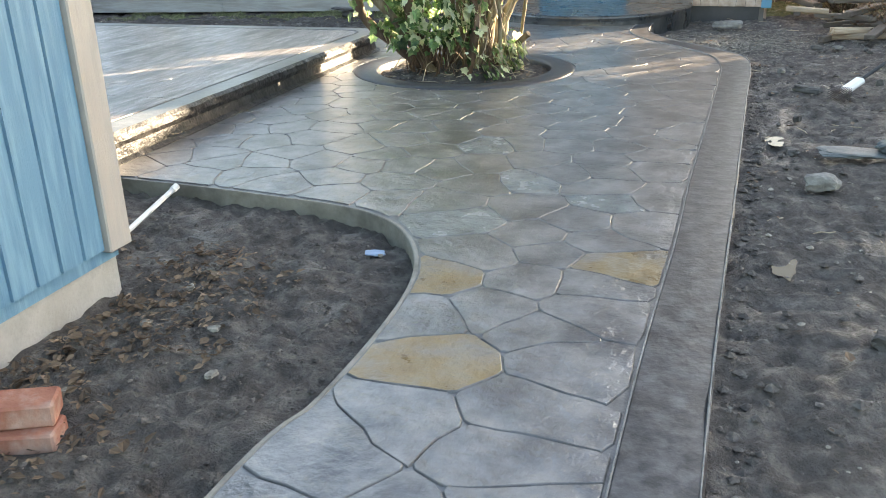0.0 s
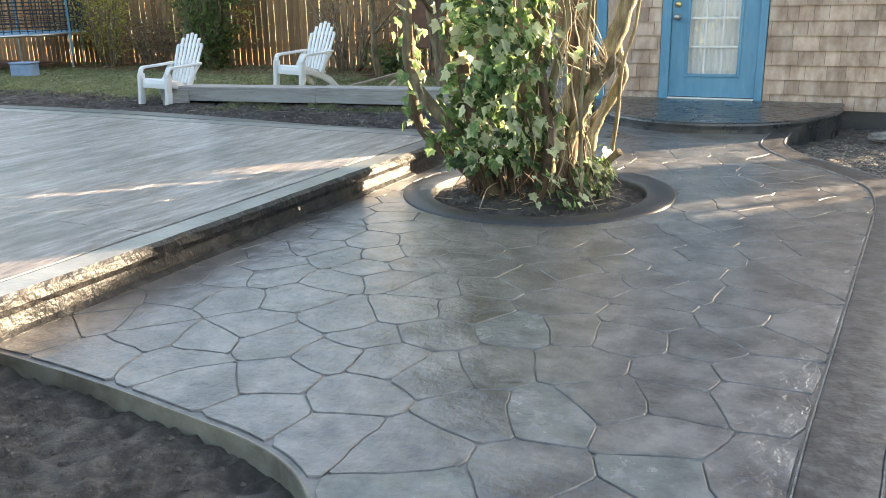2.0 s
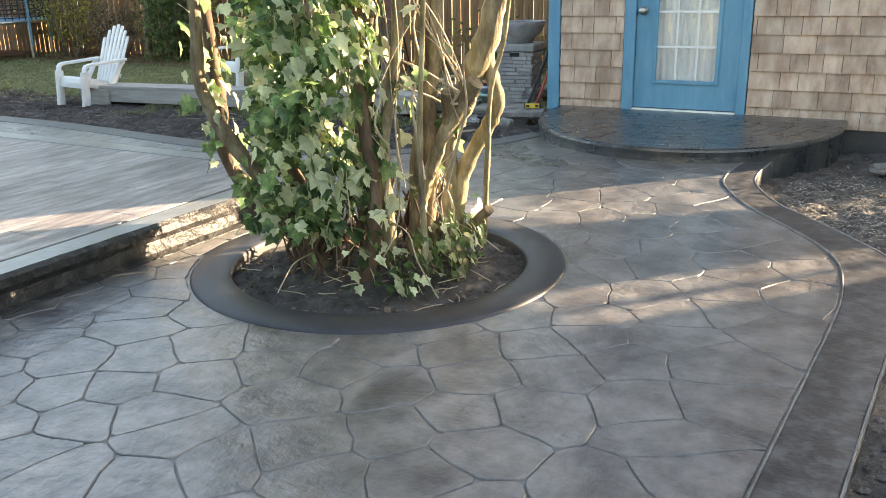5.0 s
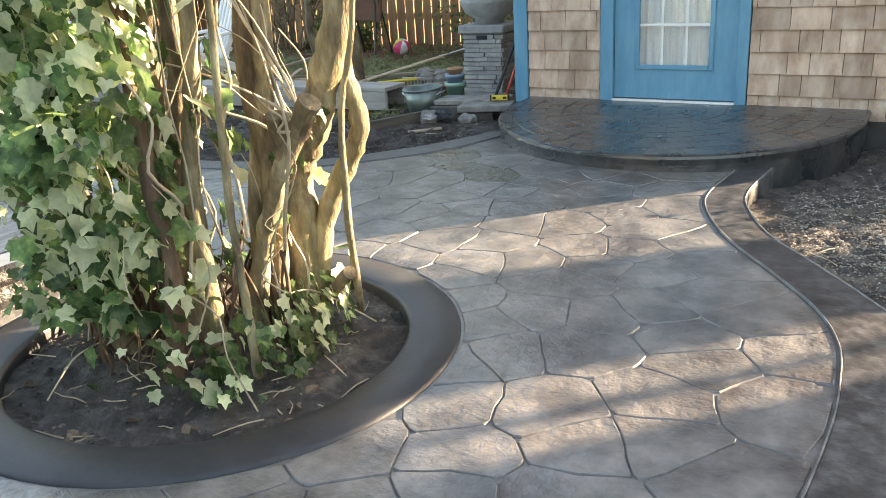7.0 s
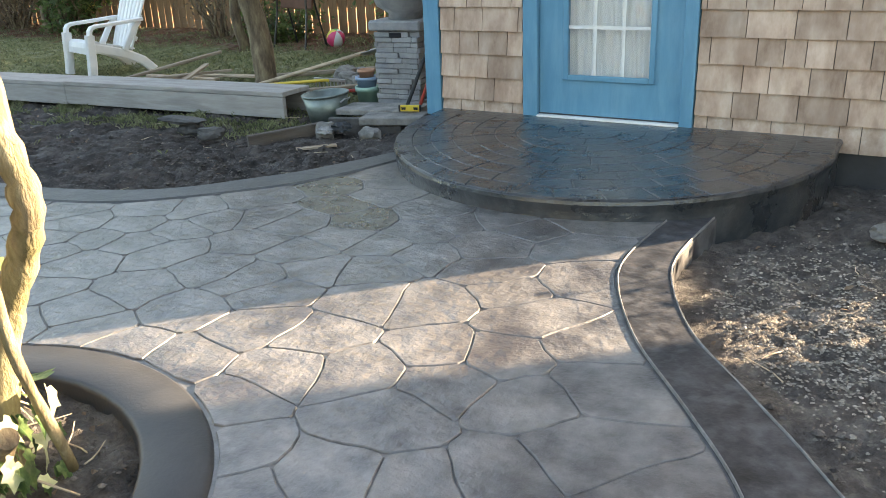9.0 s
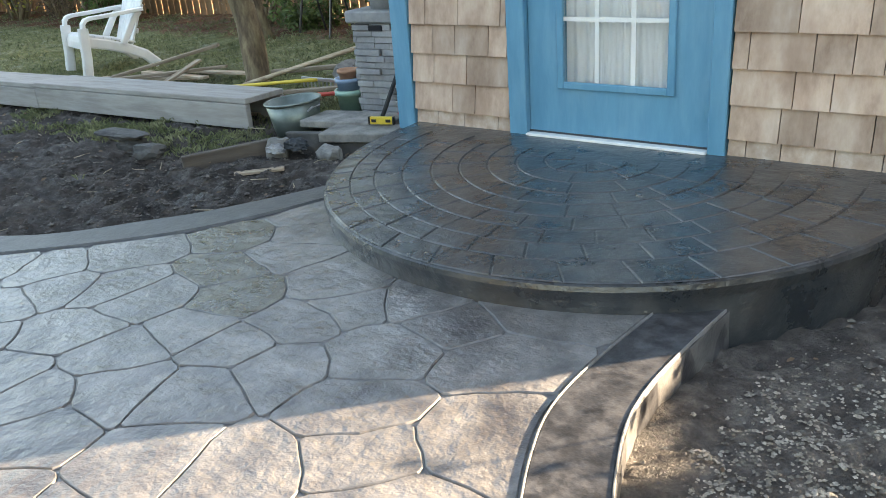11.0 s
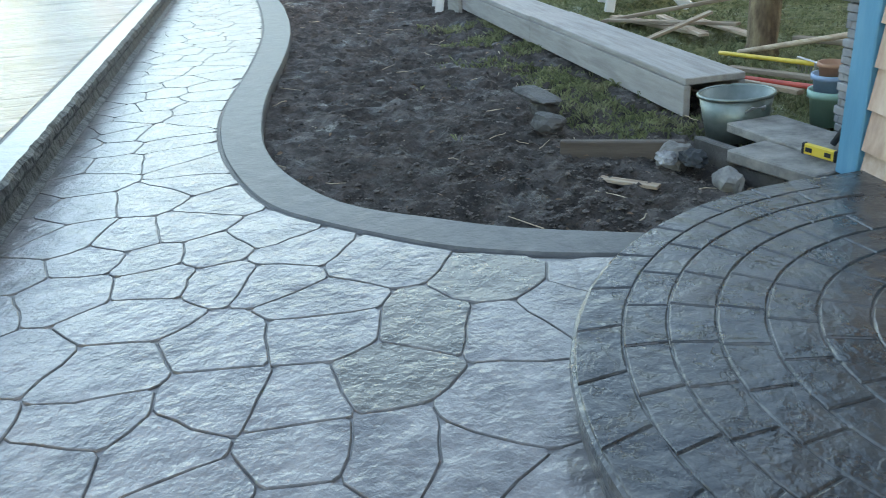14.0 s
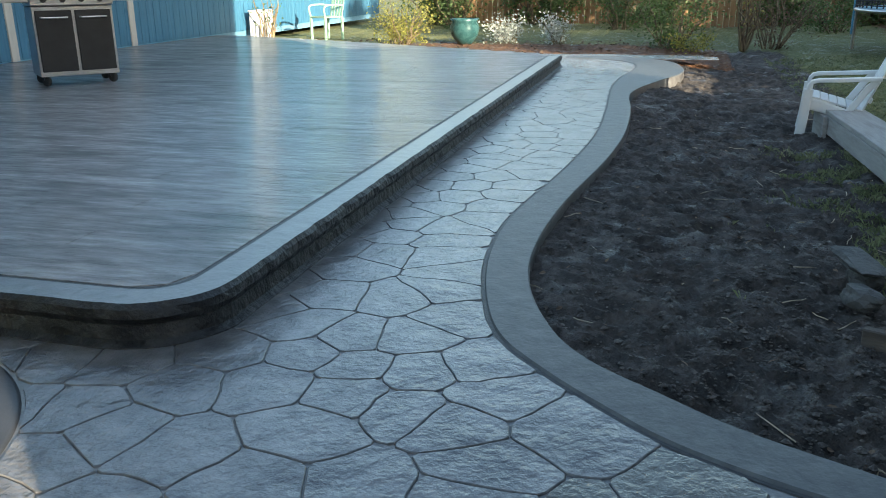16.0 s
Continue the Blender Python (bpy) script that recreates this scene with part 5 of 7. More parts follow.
def build_chair(name, label):
    """A moulded garden chair: arms that flow into the front legs, a sloping seat and a fanned slatted back; it faces -y, its feet at z 0."""
    t = thing(name, None, label, "chair", "white garden chairs")
    for s in (-1, 1):
        bm = bmesh.new()
        swept(bm, [(-0.03, 0.0), (-0.01, 0.16), (0.0, 0.32), (0.01, 0.44)], s * 0.3, 0.075, 0.085)
        part("front_leg", bm, M_PLASTIC, t)
        bm = bmesh.new()
        swept(bm, [(0.008, 0.435), (0.015, 0.48), (0.04, 0.512), (0.09, 0.525), (0.3, 0.535), (0.52, 0.55), (0.6, 0.555)], s * 0.305, 0.085, 0.035)
        part("armrest", bm, M_PLASTIC, t)
        bm = bmesh.new()
        swept(bm, [(0.02, 0.31), (0.2, 0.265), (0.4, 0.2), (0.56, 0.12), (0.68, 0.0)], s * 0.27, 0.04, 0.1)
        part("rear_leg", bm, M_PLASTIC, t)
        bm = bmesh.new()
        swept(bm, [(0.36, 0.25), (0.43, 0.36), (0.5, 0.47), (0.57, 0.54)], s * 0.3, 0.045, 0.06)
        part("arm_post", bm, M_PLASTIC, t)
    bm = bmesh.new()
    swept(bm, [(-0.005, 0.24), (0.0, 0.3), (0.015, 0.345), (0.05, 0.362), (0.11, 0.352)], 0.0, 0.53, 0.024)
    part("apron", bm, M_PLASTIC, t, "rounded front edge of the seat")
    for k in range(5):
        bm = bmesh.new()
        y = 0.118 + k * 0.076
        swept(bm, [(y, 0.35 - 0.26 * (y - 0.11)), (y + 0.034, 0.341 - 0.26 * (y - 0.11)), (y + 0.068, 0.332 - 0.26 * (y - 0.11))], 0.0, 0.53, 0.02)
        part("seat_slat", bm, M_PLASTIC, t)
    m = pose(0, 0.47, 0.24, -22, 0, 0)
    for k in range(7):
        x = (k - 3) * 0.07
        top = 0.8 - 0.018 * (k - 3) ** 2
        part("back_slat", boxed((x - 0.031, -0.011, 0.0), (x + 0.031, 0.011, top), 0.009, m @ pose(0, 0, 0, 0, (k - 3) * 1.6, 0)), M_PLASTIC, t)
    for z in (0.1, 0.34, 0.6):
        part("back_rail", boxed((-0.25, 0.012, z), (0.25, 0.034, z + 0.05), 0.006, m), M_PLASTIC, t)
    return t


chair_one = build_chair("garden_chair", "white plastic garden chair standing on bare soil by the timber beam")
chair_one.matrix_basis = pose(-8.42, 9.85, -0.15, 0, 0, -8) @ Matrix.Scale(0.93, 4)
chair_two = copy_thing(chair_one, pose(-7.13, 11.1, -0.05, 0, 0, -15))
tagged(chair_two, "white plastic garden chair standing on rough lawn behind the beam")


# ---- long grey timber beam ----
def build_beam():
    a, b = Vector((-3.68, 10.14)), Vector((-8.45, 9.98))
    L = (b - a).length
    ang = math.degrees(math.atan2(b.y - a.y, b.x - a.x))
    t = thing("timber_beam", pose(a.x, a.y, -0.01, 0, 0.7, ang), "long hollow grey painted timber box beam lying on soil", "beam")
    # local x runs along the beam, local -y is its north side
    for x0, x1, dz in ((0.0, 2.3, 0.0), (2.304, L, -0.006)):
        part("top_board", boxed((x0, -0.3, 0.13 + dz), (x1, 0.016, 0.165 + dz), 0.004), M_GREYWOOD, t)
        part("front_board", boxed((x0, -0.016, -0.02 + dz), (x1, 0.02, 0.127 + dz), 0.003), M_GREYWOOD, t)
        part("back_board", boxed((x0, -0.3, -0.02 + dz), (x1, -0.265, 0.127 + dz), 0.003), M_GREYWOOD, t)
    part("end_board", boxed((L - 0.5, 0.024, -0.1), (L - 0.06, 0.06, 0.12), 0.004), M_GREYWOOD, t, "loose grey end board")
    return t


build_beam()
for x, y in ((-4.3, 10.0), (-6.0, 9.95), (-7.7, 9.9)):
    ob = new("support_block", from_bm("support_block", boxed((-0.1, -0.08, -0.2), (0.1, 0.08, 0.0), 0.012), M_DARKROCK))
    ob.matrix_basis = pose(x, y + 0.2, soil_height(x, y) + (0.06 if x > -5 else 0.02), 0, 0, 8)
    tagged(ob, "dark concrete block under the timber beam", "block", "support blocks")


M_DARKLUMBER = surface("dark damp lumber", [(0.07, 0.055, 0.045), (0.14, 0.115, 0.095)], scale=4, rough=(0.7, 0.85), bump=0.4, fine=30, stretch=(0.6, 6, 6))

# ---- stones, blocks and scraps by the step ----
def rock(name, place, size, mat, label, seed, category="stone", group=""):
    rg = random.Random(seed)
    bm = bmesh.new()
    bmesh.ops.create_icosphere(bm, subdivisions=3, radius=1.0)
    off = rg.uniform(0, 50)
    for v in bm.verts:
        d = v.co.normalized()
        q = max(abs(d.x), abs(d.y), abs(d.z)) ** 0.6
        k = (1 / q) ** 1.1 * 0.9 * (1 + 0.28 * noise.noise(d * 1.3 + Vector((off, 0, 0))) + 0.08 * noise.noise(d * 4 + Vector((off, 0, 0))))
        v.co = Vector((d.x * size[0], d.y * size[1], d.z * size[2])) * k
    ob = new(name, from_bm(name, bm, mat, False))
    ob.matrix_basis = pose(*place[:3], rg.uniform(-6, 6), rg.uniform(-6, 6), place[3] if len(place) > 3 else rg.uniform(0, 360))
    return tagged(ob, label, category, group)


rock("stone", (-3.05, 9.78, 0.0, 30), (0.07, 0.07, 0.07), M_ROCK, "grey broken stone in the soil", 4)
rock("stone", (-2.75, 9.85, -0.02, 80), (0.05, 0.08, 0.06), M_ROCK, "grey stone beside the step", 5)


def loose_board(name, a, b, w, h, mat, label, category="board", group="scrap boards"):
    """A board between two points, lying on its wide side."""
    a, b = Vector(a), Vector(b)
    bm = boxed((0, -w / 2, -h / 2), ((b - a).length, w / 2, h / 2), min(w, h) * 0.12)
    q = (b - a).to_track_quat("X", "Z").to_matrix().to_4x4()
    ob = new(name, from_bm(name, bm, mat))
    ob.matrix_basis = Matrix.Translation(a) @ q
    return tagged(ob, label, category, group)


loose_board("form_board", (-3.36, 9.4, -0.02), (-3.12, 9.86, -0.005), 0.04, 0.1, M_DARKLUMBER, "weathered form board on edge in the soil", group="form boards")
loose_board("form_board", (-3.1, 9.9, 0.0), (-2.62, 10.02, 0.01), 0.04, 0.13, M_DARKROCK, "dark form board on edge beside the step", group="form boards")
rock("stone_block", (-3.74, 9.47, 0.0, 22), (0.1, 0.06, 0.045), M_DARKROCK, "dark rectangular stone block lying on soil", 31, group="stone blocks")
rock("stone_block", (-3.98, 9.52, 0.0, 20), (0.09, 0.055, 0.04), M_DARKROCK, "dark stone block propping a flat slab", 32, group="stone blocks")
rock("slab_stone", (-4.02, 9.5, 0.062, 16), (0.17, 0.07, 0.022), M_DARKROCK, "flat dark slab resting on a stone block", 33, group="stone blocks")
loose_board("scrap_board", (-3.02, 9.45, -0.035), (-2.84, 9.62, -0.03), 0.04, 0.015, M_LUMBER, "small pale scrap of wood on gravel")
loose_board("flat_stone", (-3.2, 10.2, 0.06), (-2.62, 10.28, 0.075), 0.26, 0.04, M_ROCK, "flat grey paving stone beside the step", "stone", "flat stones")
loose_board("flat_stone", (-2.9, 10.0, 0.05), (-2.5, 10.12, 0.06), 0.2, 0.05, M_ROCK, "flat grey stone beside the blue corner board", "stone", "flat stones")


def crumple(name, place, r, mat, label):
    bm = bmesh.new()
    bmesh.ops.create_icosphere(bm, subdivisions=3, radius=1)
    for v in bm.verts:
        k = 1 + 0.5 * noise.noise(v.co * 2.2 + Vector(place)) + 0.25 * noise.noise(v.co * 6)
        v.co = Vector((v.co.x * r, v.co.y * r * 0.7, max(-0.25, v.co.z) * r * 0.55)) * k
    ob = new(name, from_bm(name, bm, mat))
    ob.matrix_basis = pose(*place)
    return tagged(ob, label, "glove")


crumple("work_glove", (-3.0, 9.72, 0.02), 0.055, M_CLOTH, "crumpled pale work glove on the stones")
crumple("work_glove", (-2.93, 9.8, 0.03), 0.07, M_DARKCLOTH, "crumpled dark work glove on the stones")


def build_tub():
    t = thing("tub", pose(-3.36, 10.22, -0.05, 2, -3, 0), "galvanised green-grey metal tub with a rolled rim", "tub")
    bm = bmesh.new()
    lathe(bm, [(0.125, 0.0), (0.16, 0.2), (0.15, 0.2), (0.118, 0.02)], 32)
    part("bowl", bm, M_GALV, t, "", True)
    bm = bmesh.new()
    tube(bm, [(0.162 * math.cos(a), 0.162 * math.sin(a), 0.2) for a in np.linspace(0, 2 * math.pi, 33)], [0.008] * 33, 6, False)
    part("rim", bm, M_GALV, t, "", True)
    for s in (-1, 1):
        bm = bmesh.new()
        tube(bm, [(s * 0.155, -0.04, 0.15), (s * 0.185, -0.03, 0.17), (s * 0.185, 0.03, 0.17), (s * 0.155, 0.04, 0.15)], [0.006] * 4, 6)
        part("handle", bm, M_STEEL, t)


build_tub()


def build_pots():
    t = thing("stacked_pots", pose(-3.3, 10.62, -0.02), "nested mint, blue and terracotta plant pots", "plant pots")
    for z, r, h, mat, nm in ((0.0, 0.085, 0.16, M_MINT, "mint_pot"), (0.11, 0.078, 0.12, M_BLUEPOT, "blue_pot"), (0.19, 0.06, 0.09, M_TERRA, "clay_pot")):
        bm = bmesh.new()
        lathe(bm, [(r * 0.75, z), (r * 0.95, z + h * 0.8), (r * 1.08, z + h * 0.8), (r * 1.08, z + h), (r * 0.95, z + h), (r * 0.85, z + h * 0.7)], 28)
        part(nm, bm, mat, t, "", True)


build_pots()


def build_pillar():
    """A cast stone pillar faced with ledge stones, with a wide bowl on it."""
    t = thing("planter_pillar", pose(-3.02, 10.75, -0.06, 0, 0, 6), "grey ledge-stone pillar carrying a wide planter bowl", "planter")
    rg = random.Random(9)
    part("core", boxed((-0.15, -0.15, 0), (0.15, 0.15, 0.6)), M_LEDGE, t)
    for c in range(16):
        z = 0.02 + c * 0.036
        for side in range(4):
            x = -0.165
            while x < 0.16:
                w = rg.uniform(0.08, 0.18)
                x1 = min(x + w, 0.165)
                if 0.165 - x1 < 0.04:
                    x1 = 0.165
                d = 0.16 + rg.uniform(0, 0.024)
                part("ledge_stone", boxed((x + 0.0008, -d, z), (x1 - 0.0008, -0.148, z + rg.uniform(0.031, 0.0355)), 0.003, pose(0, 0, 0, 0, 0, side * 90)), M_LEDGE, t)
                x = x1
    part("cap", boxed((-0.2, -0.2, 0.6), (0.2, 0.2, 0.67), 0.012), M_LEDGE, t)
    part("slot", boxed((-0.05, -0.1845, 0.555), (0.05, -0.16, 0.59), 0.006), M_BLACK, t, "dark pull slot")
    bm = bmesh.new()
    lathe(bm, [(0.12, 0.67), (0.12, 0.71), (0.2, 0.76), (0.235, 0.84), (0.24, 0.87), (0.22, 0.87), (0.19, 0.82)], 36)
    part("bowl", bm, M_LEDGE, t, "wide grey planter bowl", True)
    bm = bmesh.new()
    lathe(bm, [(0.2, 0.835), (0.12, 0.86), (0.02, 0.87)], 24)
    part("potting_soil", bm, M_CLOD, t)


build_pillar()


def pole(name, a, b, r, mat, label, category, head=None):
    t = thing(name, Matrix.Translation(a), label, category)
    d = Vector(b) - Vector(a)
    bm = bmesh.new()
    tube(bm, [d * (k / 6) for k in range(7)], [r] * 7, 10)
    part("shaft", bm, mat, t, "", True)
    if head:
        head(t, d)
    return t


def shovel_head(t, d):
    bm = bmesh.new()
    V, F = [], []
    q = d.normalized().to_track_quat("Y", "Z").to_matrix()
    for i in range(7):
        y = i / 6
        w = 0.11 * math.sqrt(max(0.02, 1 - (max(0, y - 0.45) / 0.56) ** 2))
        for j in range(7):
            x = (j - 3) / 3
            V.append(d + q @ Vector((x * w, y * 0.3, 0.03 * x * x - 0.02)))
    F = [(i * 7 + j, i * 7 + j + 1, (i + 1) * 7 + j + 1, (i + 1) * 7 + j) for i in range(6) for j in range(6)]
    me = mesh("blade", V, F, M_STEEL, True)
    b2 = bmesh.new()
    b2.from_mesh(me)
    bmesh.ops.solidify(b2, geom=b2.faces[:], thickness=0.004)
    part("blade", b2, M_STEEL, t, "worn metal shovel blade", True)


def rake_head(t, d):
    bm = bmesh.new()
    box(bm, (-0.16, -0.01, -0.012), (0.16, 0.01, 0.012), 0.003, Matrix.Translation(d))
    for k in range(9):
        box(bm, (-0.15 + k * 0.037, -0.004, -0.06), (-0.142 + k * 0.037, 0.004, 0.0), 0, Matrix.Translation(d))
    part("head", bm, M_STEEL, t)


pole("shovel", (-4.75, 11.0, 0.0), (-3.75, 11.25, 0.28), 0.016, M_LUMBER, "wooden-handled shovel leaning over the scrap heap", "shovel", shovel_head)
pole("rake", (-4.7, 10.85, 0.02), (-3.9, 10.95, 0.1), 0.013, M_YELLOW, "yellow-handled garden rake lying on scraps", "rake", rake_head)
pole("shovel", (-4.3, 10.6, 0.0), (-3.5, 10.85, 0.06), 0.014, M_RED, "red-handled shovel lying behind the tub", "shovel", shovel_head)
pole("garden_hoe", (-2.72, 10.25, 0.1), (-2.52, 10.6, 0.92), 0.012, M_DARKCLOTH, "dark-handled garden hoe leaning on the pillar", "hoe")
pole("broom", (-2.66, 10.32, 0.1), (-2.5, 10.62, 0.85), 0.011, M_RED, "red-handled broom leaning beside the house corner", "broom")


def build_level():
    t = thing("spirit_level", pose(-2.62, 10.13, 0.115, 0, 0, 18), "short yellow spirit level lying on a flat stone", "spirit level")
    part("body", boxed((-0.065, -0.01, -0.02), (0.065, 0.01, 0.02), 0.004), M_YELLOW, t)
    for s in (-1, 1):
        part("end_cap", boxed((s * 0.068 - 0.007, -0.012, -0.022), (s * 0.068 + 0.007, 0.012, 0.022), 0.004), M_BLACK, t)
    for x in (-0.04, 0.04):
        part("vial", boxed((x - 0.014, -0.014, -0.008), (x + 0.014, -0.0115, 0.008), 0.001), M_BLACK, t)


build_level()

rg = random.Random(77)
for a, b, w in (((-6.35, 10.75, -0.03), (-5.55, 11.45, 0.2), 0.09), ((-6.5, 10.9, -0.03), (-5.4, 11.1, 0.0), 0.09), ((-6.3, 11.2, -0.02), (-5.2, 11.0, 0.03), 0.07), ((-6.2, 10.75, 0.0), (-5.3, 11.3, 0.06), 0.06),
                ((-6.0, 11.35, -0.02), (-5.0, 11.3, 0.02), 0.08), ((-5.45, 10.7, -0.02), (-5.5, 11.2, 0.12), 0.05), ((-4.6, 10.55, -0.02), (-3.7, 10.75, 0.02), 0.05), ((-4.4, 10.75, 0.0), (-3.45, 11.0, 0.08), 0.05),
                ((-4.1, 11.3, -0.03), (-3.2, 11.5, 0.05), 0.07), ((-5.1, 11.6, -0.03), (-3.9, 12.0, 0.05), 0.06), ((-4.2, 10.35, -0.03), (-3.6, 10.5, 0.0), 0.06)):
    loose_board("scrap_board", a, b, w, rg.choice((0.02, 0.025, 0.035)), M_LUMBER, "weathered scrap board on a heap in the grass")
for k in range(7):
    rock("stone", (rg.uniform(-4.4, -3.1), rg.uniform(11.0, 11.9), rg.uniform(-0.03, 0.05)), (rg.uniform(0.07, 0.16), rg.uniform(0.07, 0.12), rg.uniform(0.05, 0.09)), M_ROCK, "grey stone on the heap behind the beam", 40 + k, group="heap stones")


def build_ball():
    t = thing("beach_ball", pose(-5.83, 13.56, 0.06, 20, 30, 0), "small ball with pink, white, green and yellow panels", "ball")
    cols = [(0.7, 0.06, 0.16), (0.75, 0.75, 0.72), (0.15, 0.5, 0.12), (0.75, 0.6, 0.1), (0.7, 0.06, 0.16), (0.75, 0.75, 0.72)]
    for k in range(6):
        V, F = [], []
        for i in range(7):
            for j in range(5):
                th, ph = math.pi * (i / 6), 2 * math.pi * (k + j / 4) / 6
                V.append((0.11 * math.sin(th) * math.cos(ph), 0.11 * math.sin(th) * math.sin(ph), 0.11 * math.cos(th)))
        F = [(i * 5 + j, (i + 1) * 5 + j, (i + 1) * 5 + j + 1, i * 5 + j + 1) for i in range(6) for j in range(4)]
        part("panel", mesh("panel", V, F, surface("ball vinyl", [cols[k], tuple(c * 0.9 for c in cols[k])], rough=(0.3, 0.4), bump=0.02), True), None, t)


build_ball()


def build_brown_chair():
    # a brown folding chair, simplified to a back panel on four legs
    t = thing("folding_screen", pose(-6.3, 13.4, -0.05, 0, 0, -10), "rust-brown folding chair, built as a panel on dark legs", "panel")
    part("panel", boxed((-0.28, -0.015, 0.45), (0.28, 0.015, 1.25), 0.008, pose(0, 0, 0, -8, 0, 0)), M_RUST, t)
    for s in (-1, 1):
        bm = bmesh.new()
        tube(bm, [(s * 0.24, 0.02, 1.1), (s * 0.26, -0.02, 0.4), (s * 0.28, -0.1, 0)], [0.014] * 3, 8)
        part("leg", bm, M_BLACK, t)
        bm = bmesh.new()
        tube(bm, [(s * 0.24, 0.03, 0.9), (s * 0.26, 0.25, 0)], [0.012] * 2, 8)
        part("leg", bm, M_BLACK, t)


build_brown_chair()


# ---- yard trees and shrubs ----
def build_bare_tree(x, y, seed, label, h=2.6, r=0.13):
    rg = random.Random(seed)
    t = thing("tree", pose(x, y, soil_height(x, y) - 0.03), label, "tree", "yard trees")
    line = smooth_line(wander((0, 0, 0), (rg.uniform(-0.3, 0.3), rg.uniform(-0.2, 0.2), h), 5, 0.07, rg), 4)
    n = len(line)
    bm = bmesh.new()
    tube(bm, line, [r * (1.35 if k == 0 else 1.0) * (1 - 0.6 * k / n) * rg.uniform(0.92, 1.08) for k in range(n)], 12)
    part("trunk", bm, M_BARK, t, "", True)
    for k in range(9):
        q = line[rg.randrange(n // 4, n)]
        a = rg.uniform(0, 6.3)
        e = q + Vector((math.cos(a), math.sin(a), rg.uniform(0.1, 0.9))) * rg.uniform(0.5, 1.3)
        bm = bmesh.new()
        l2 = smooth_line(wander(q, e, 4, 0.06, rg), 3)
        tube(bm, l2, [r * 0.35 * (1 - 0.8 * i / len(l2)) for i in range(len(l2))], 7)
        for j in range(5):
            s = l2[rg.randrange(3, len(l2))]
            f = s + Vector((rg.uniform(-1, 1), rg.uniform(-1, 1), rg.uniform(-0.3, 0.8))) * 0.4
            l3 = wander(s, f, 3, 0.03, rg)
            tube(bm, l3, [r * 0.09, r * 0.07, r * 0.05, r * 0.03], 5)
        part("limb", bm, M_BARK, t, "", True)
    return t


build_bare_tree(-4.75, 11.15, 3, "rough grey fruit tree trunk standing on lawn", 2.6, 0.1)
build_bare_tree(-6.9, 13.2, 4, "thin bare tree with crooked dark limbs", 2.4, 0.06)
build_bare_tree(-11.6, 13.9, 6, "bare tree with crooked limbs before the fence", 2.8, 0.07)


def build_shrub(x, y, size, mats, seed, label, n=900, leaf=0.06, up=0.0, stems=14, name="shrub", bare=0.0):
    rg = random.Random(seed)
    t = thing(name, pose(x, y, soil_height(x, y) - 0.02), label, "shrub", "yard shrubs")
    sx, sy, sz = size
    bm = bmesh.new()
    tips = []
    for k in range(stems):
        a, q = rg.uniform(0, 6.3), rg.uniform(0.2, 1.0)
        e = (sx * q * math.cos(a), sy * q * math.sin(a), up + sz * rg.uniform(0.55, 1.0))
        l = smooth_line(wander((sx * 0.15 * math.cos(a), sy * 0.15 * math.sin(a), 0), e, 4, 0.05 * sz, rg), 3)
        tube(bm, l, [0.014 * sz * (1 - 0.75 * i / len(l)) for i in range(len(l))], 6)
        tips += l[3:]
    part("twig_mass", bm, M_BARK, t, "", True, "stuff")
    V, F = [], []
    for k in range(int(n * (1 - bare))):
        q = rg.choice(tips)
        off = Vector((rg.gauss(0, 0.2) * sx, rg.gauss(0, 0.2) * sy, rg.gauss(0, 0.14) * sz))
        p = q + off
        if p.z < 0.02:
            p.z = rg.uniform(0.02, 0.2)
        if noise.noise(p * 2.5 + Vector((seed, 0, 0))) > 0.2:
            continue
        m = Matrix.Translation(p) @ pose(0, 0, 0, rg.uniform(0, 360), rg.uniform(-70, 70), rg.uniform(0, 360))
        s = leaf * rg.uniform(0.6, 1.4)
        oval_leaf(V, F, m, s, s * 0.5)
    if V:
        part("foliage", mesh("foliage", V, F, mats), None, t, kind="stuff")
    return t


# along the back fence
build_shrub(-11.0, 13.9, (0.75, 0.55, 1.9), M_LEAF, 1, "dense dark green evergreen shrub at the fence", 5200, 0.08, 0.0, 26)
build_shrub(-12.6, 14.1, (0.9, 0.4, 1.1), M_LEAF_BROWN, 2, "dry brown twiggy shrub at the fence", 2200, 0.05, 0.0, 34)
build_shrub(-13.6, 13.9, (1.3, 0.6, 1.2), M_LEAF_GOLD, 3, "yellow-green sunlit shrub before the fence", 2600, 0.07, 1.0, 20)
build_shrub(-11.2, 14.2, (1.4, 0.5, 1.0), M_LEAF_GOLD, 4, "golden sunlit foliage hanging over the fence", 2600, 0.07, 1.2, 16)
build_shrub(-8.0, 14.0, (1.0, 0.5, 1.4), M_LEAF_BROWN, 5, "thin brown shrub by the fence", 900, 0.05, 0.1, 24)
build_shrub(-7.0, 13.9, (0.7, 0.4, 0.5), M_LEAF, 6, "low green ivy and weeds under the fence", 1500, 0.07, 0.0, 14)
build_shrub(-4.6, 14.0, (1.0, 0.5, 0.7), M_LEAF, 7, "low green undergrowth beside the house", 1500, 0.06, 0.0, 14)
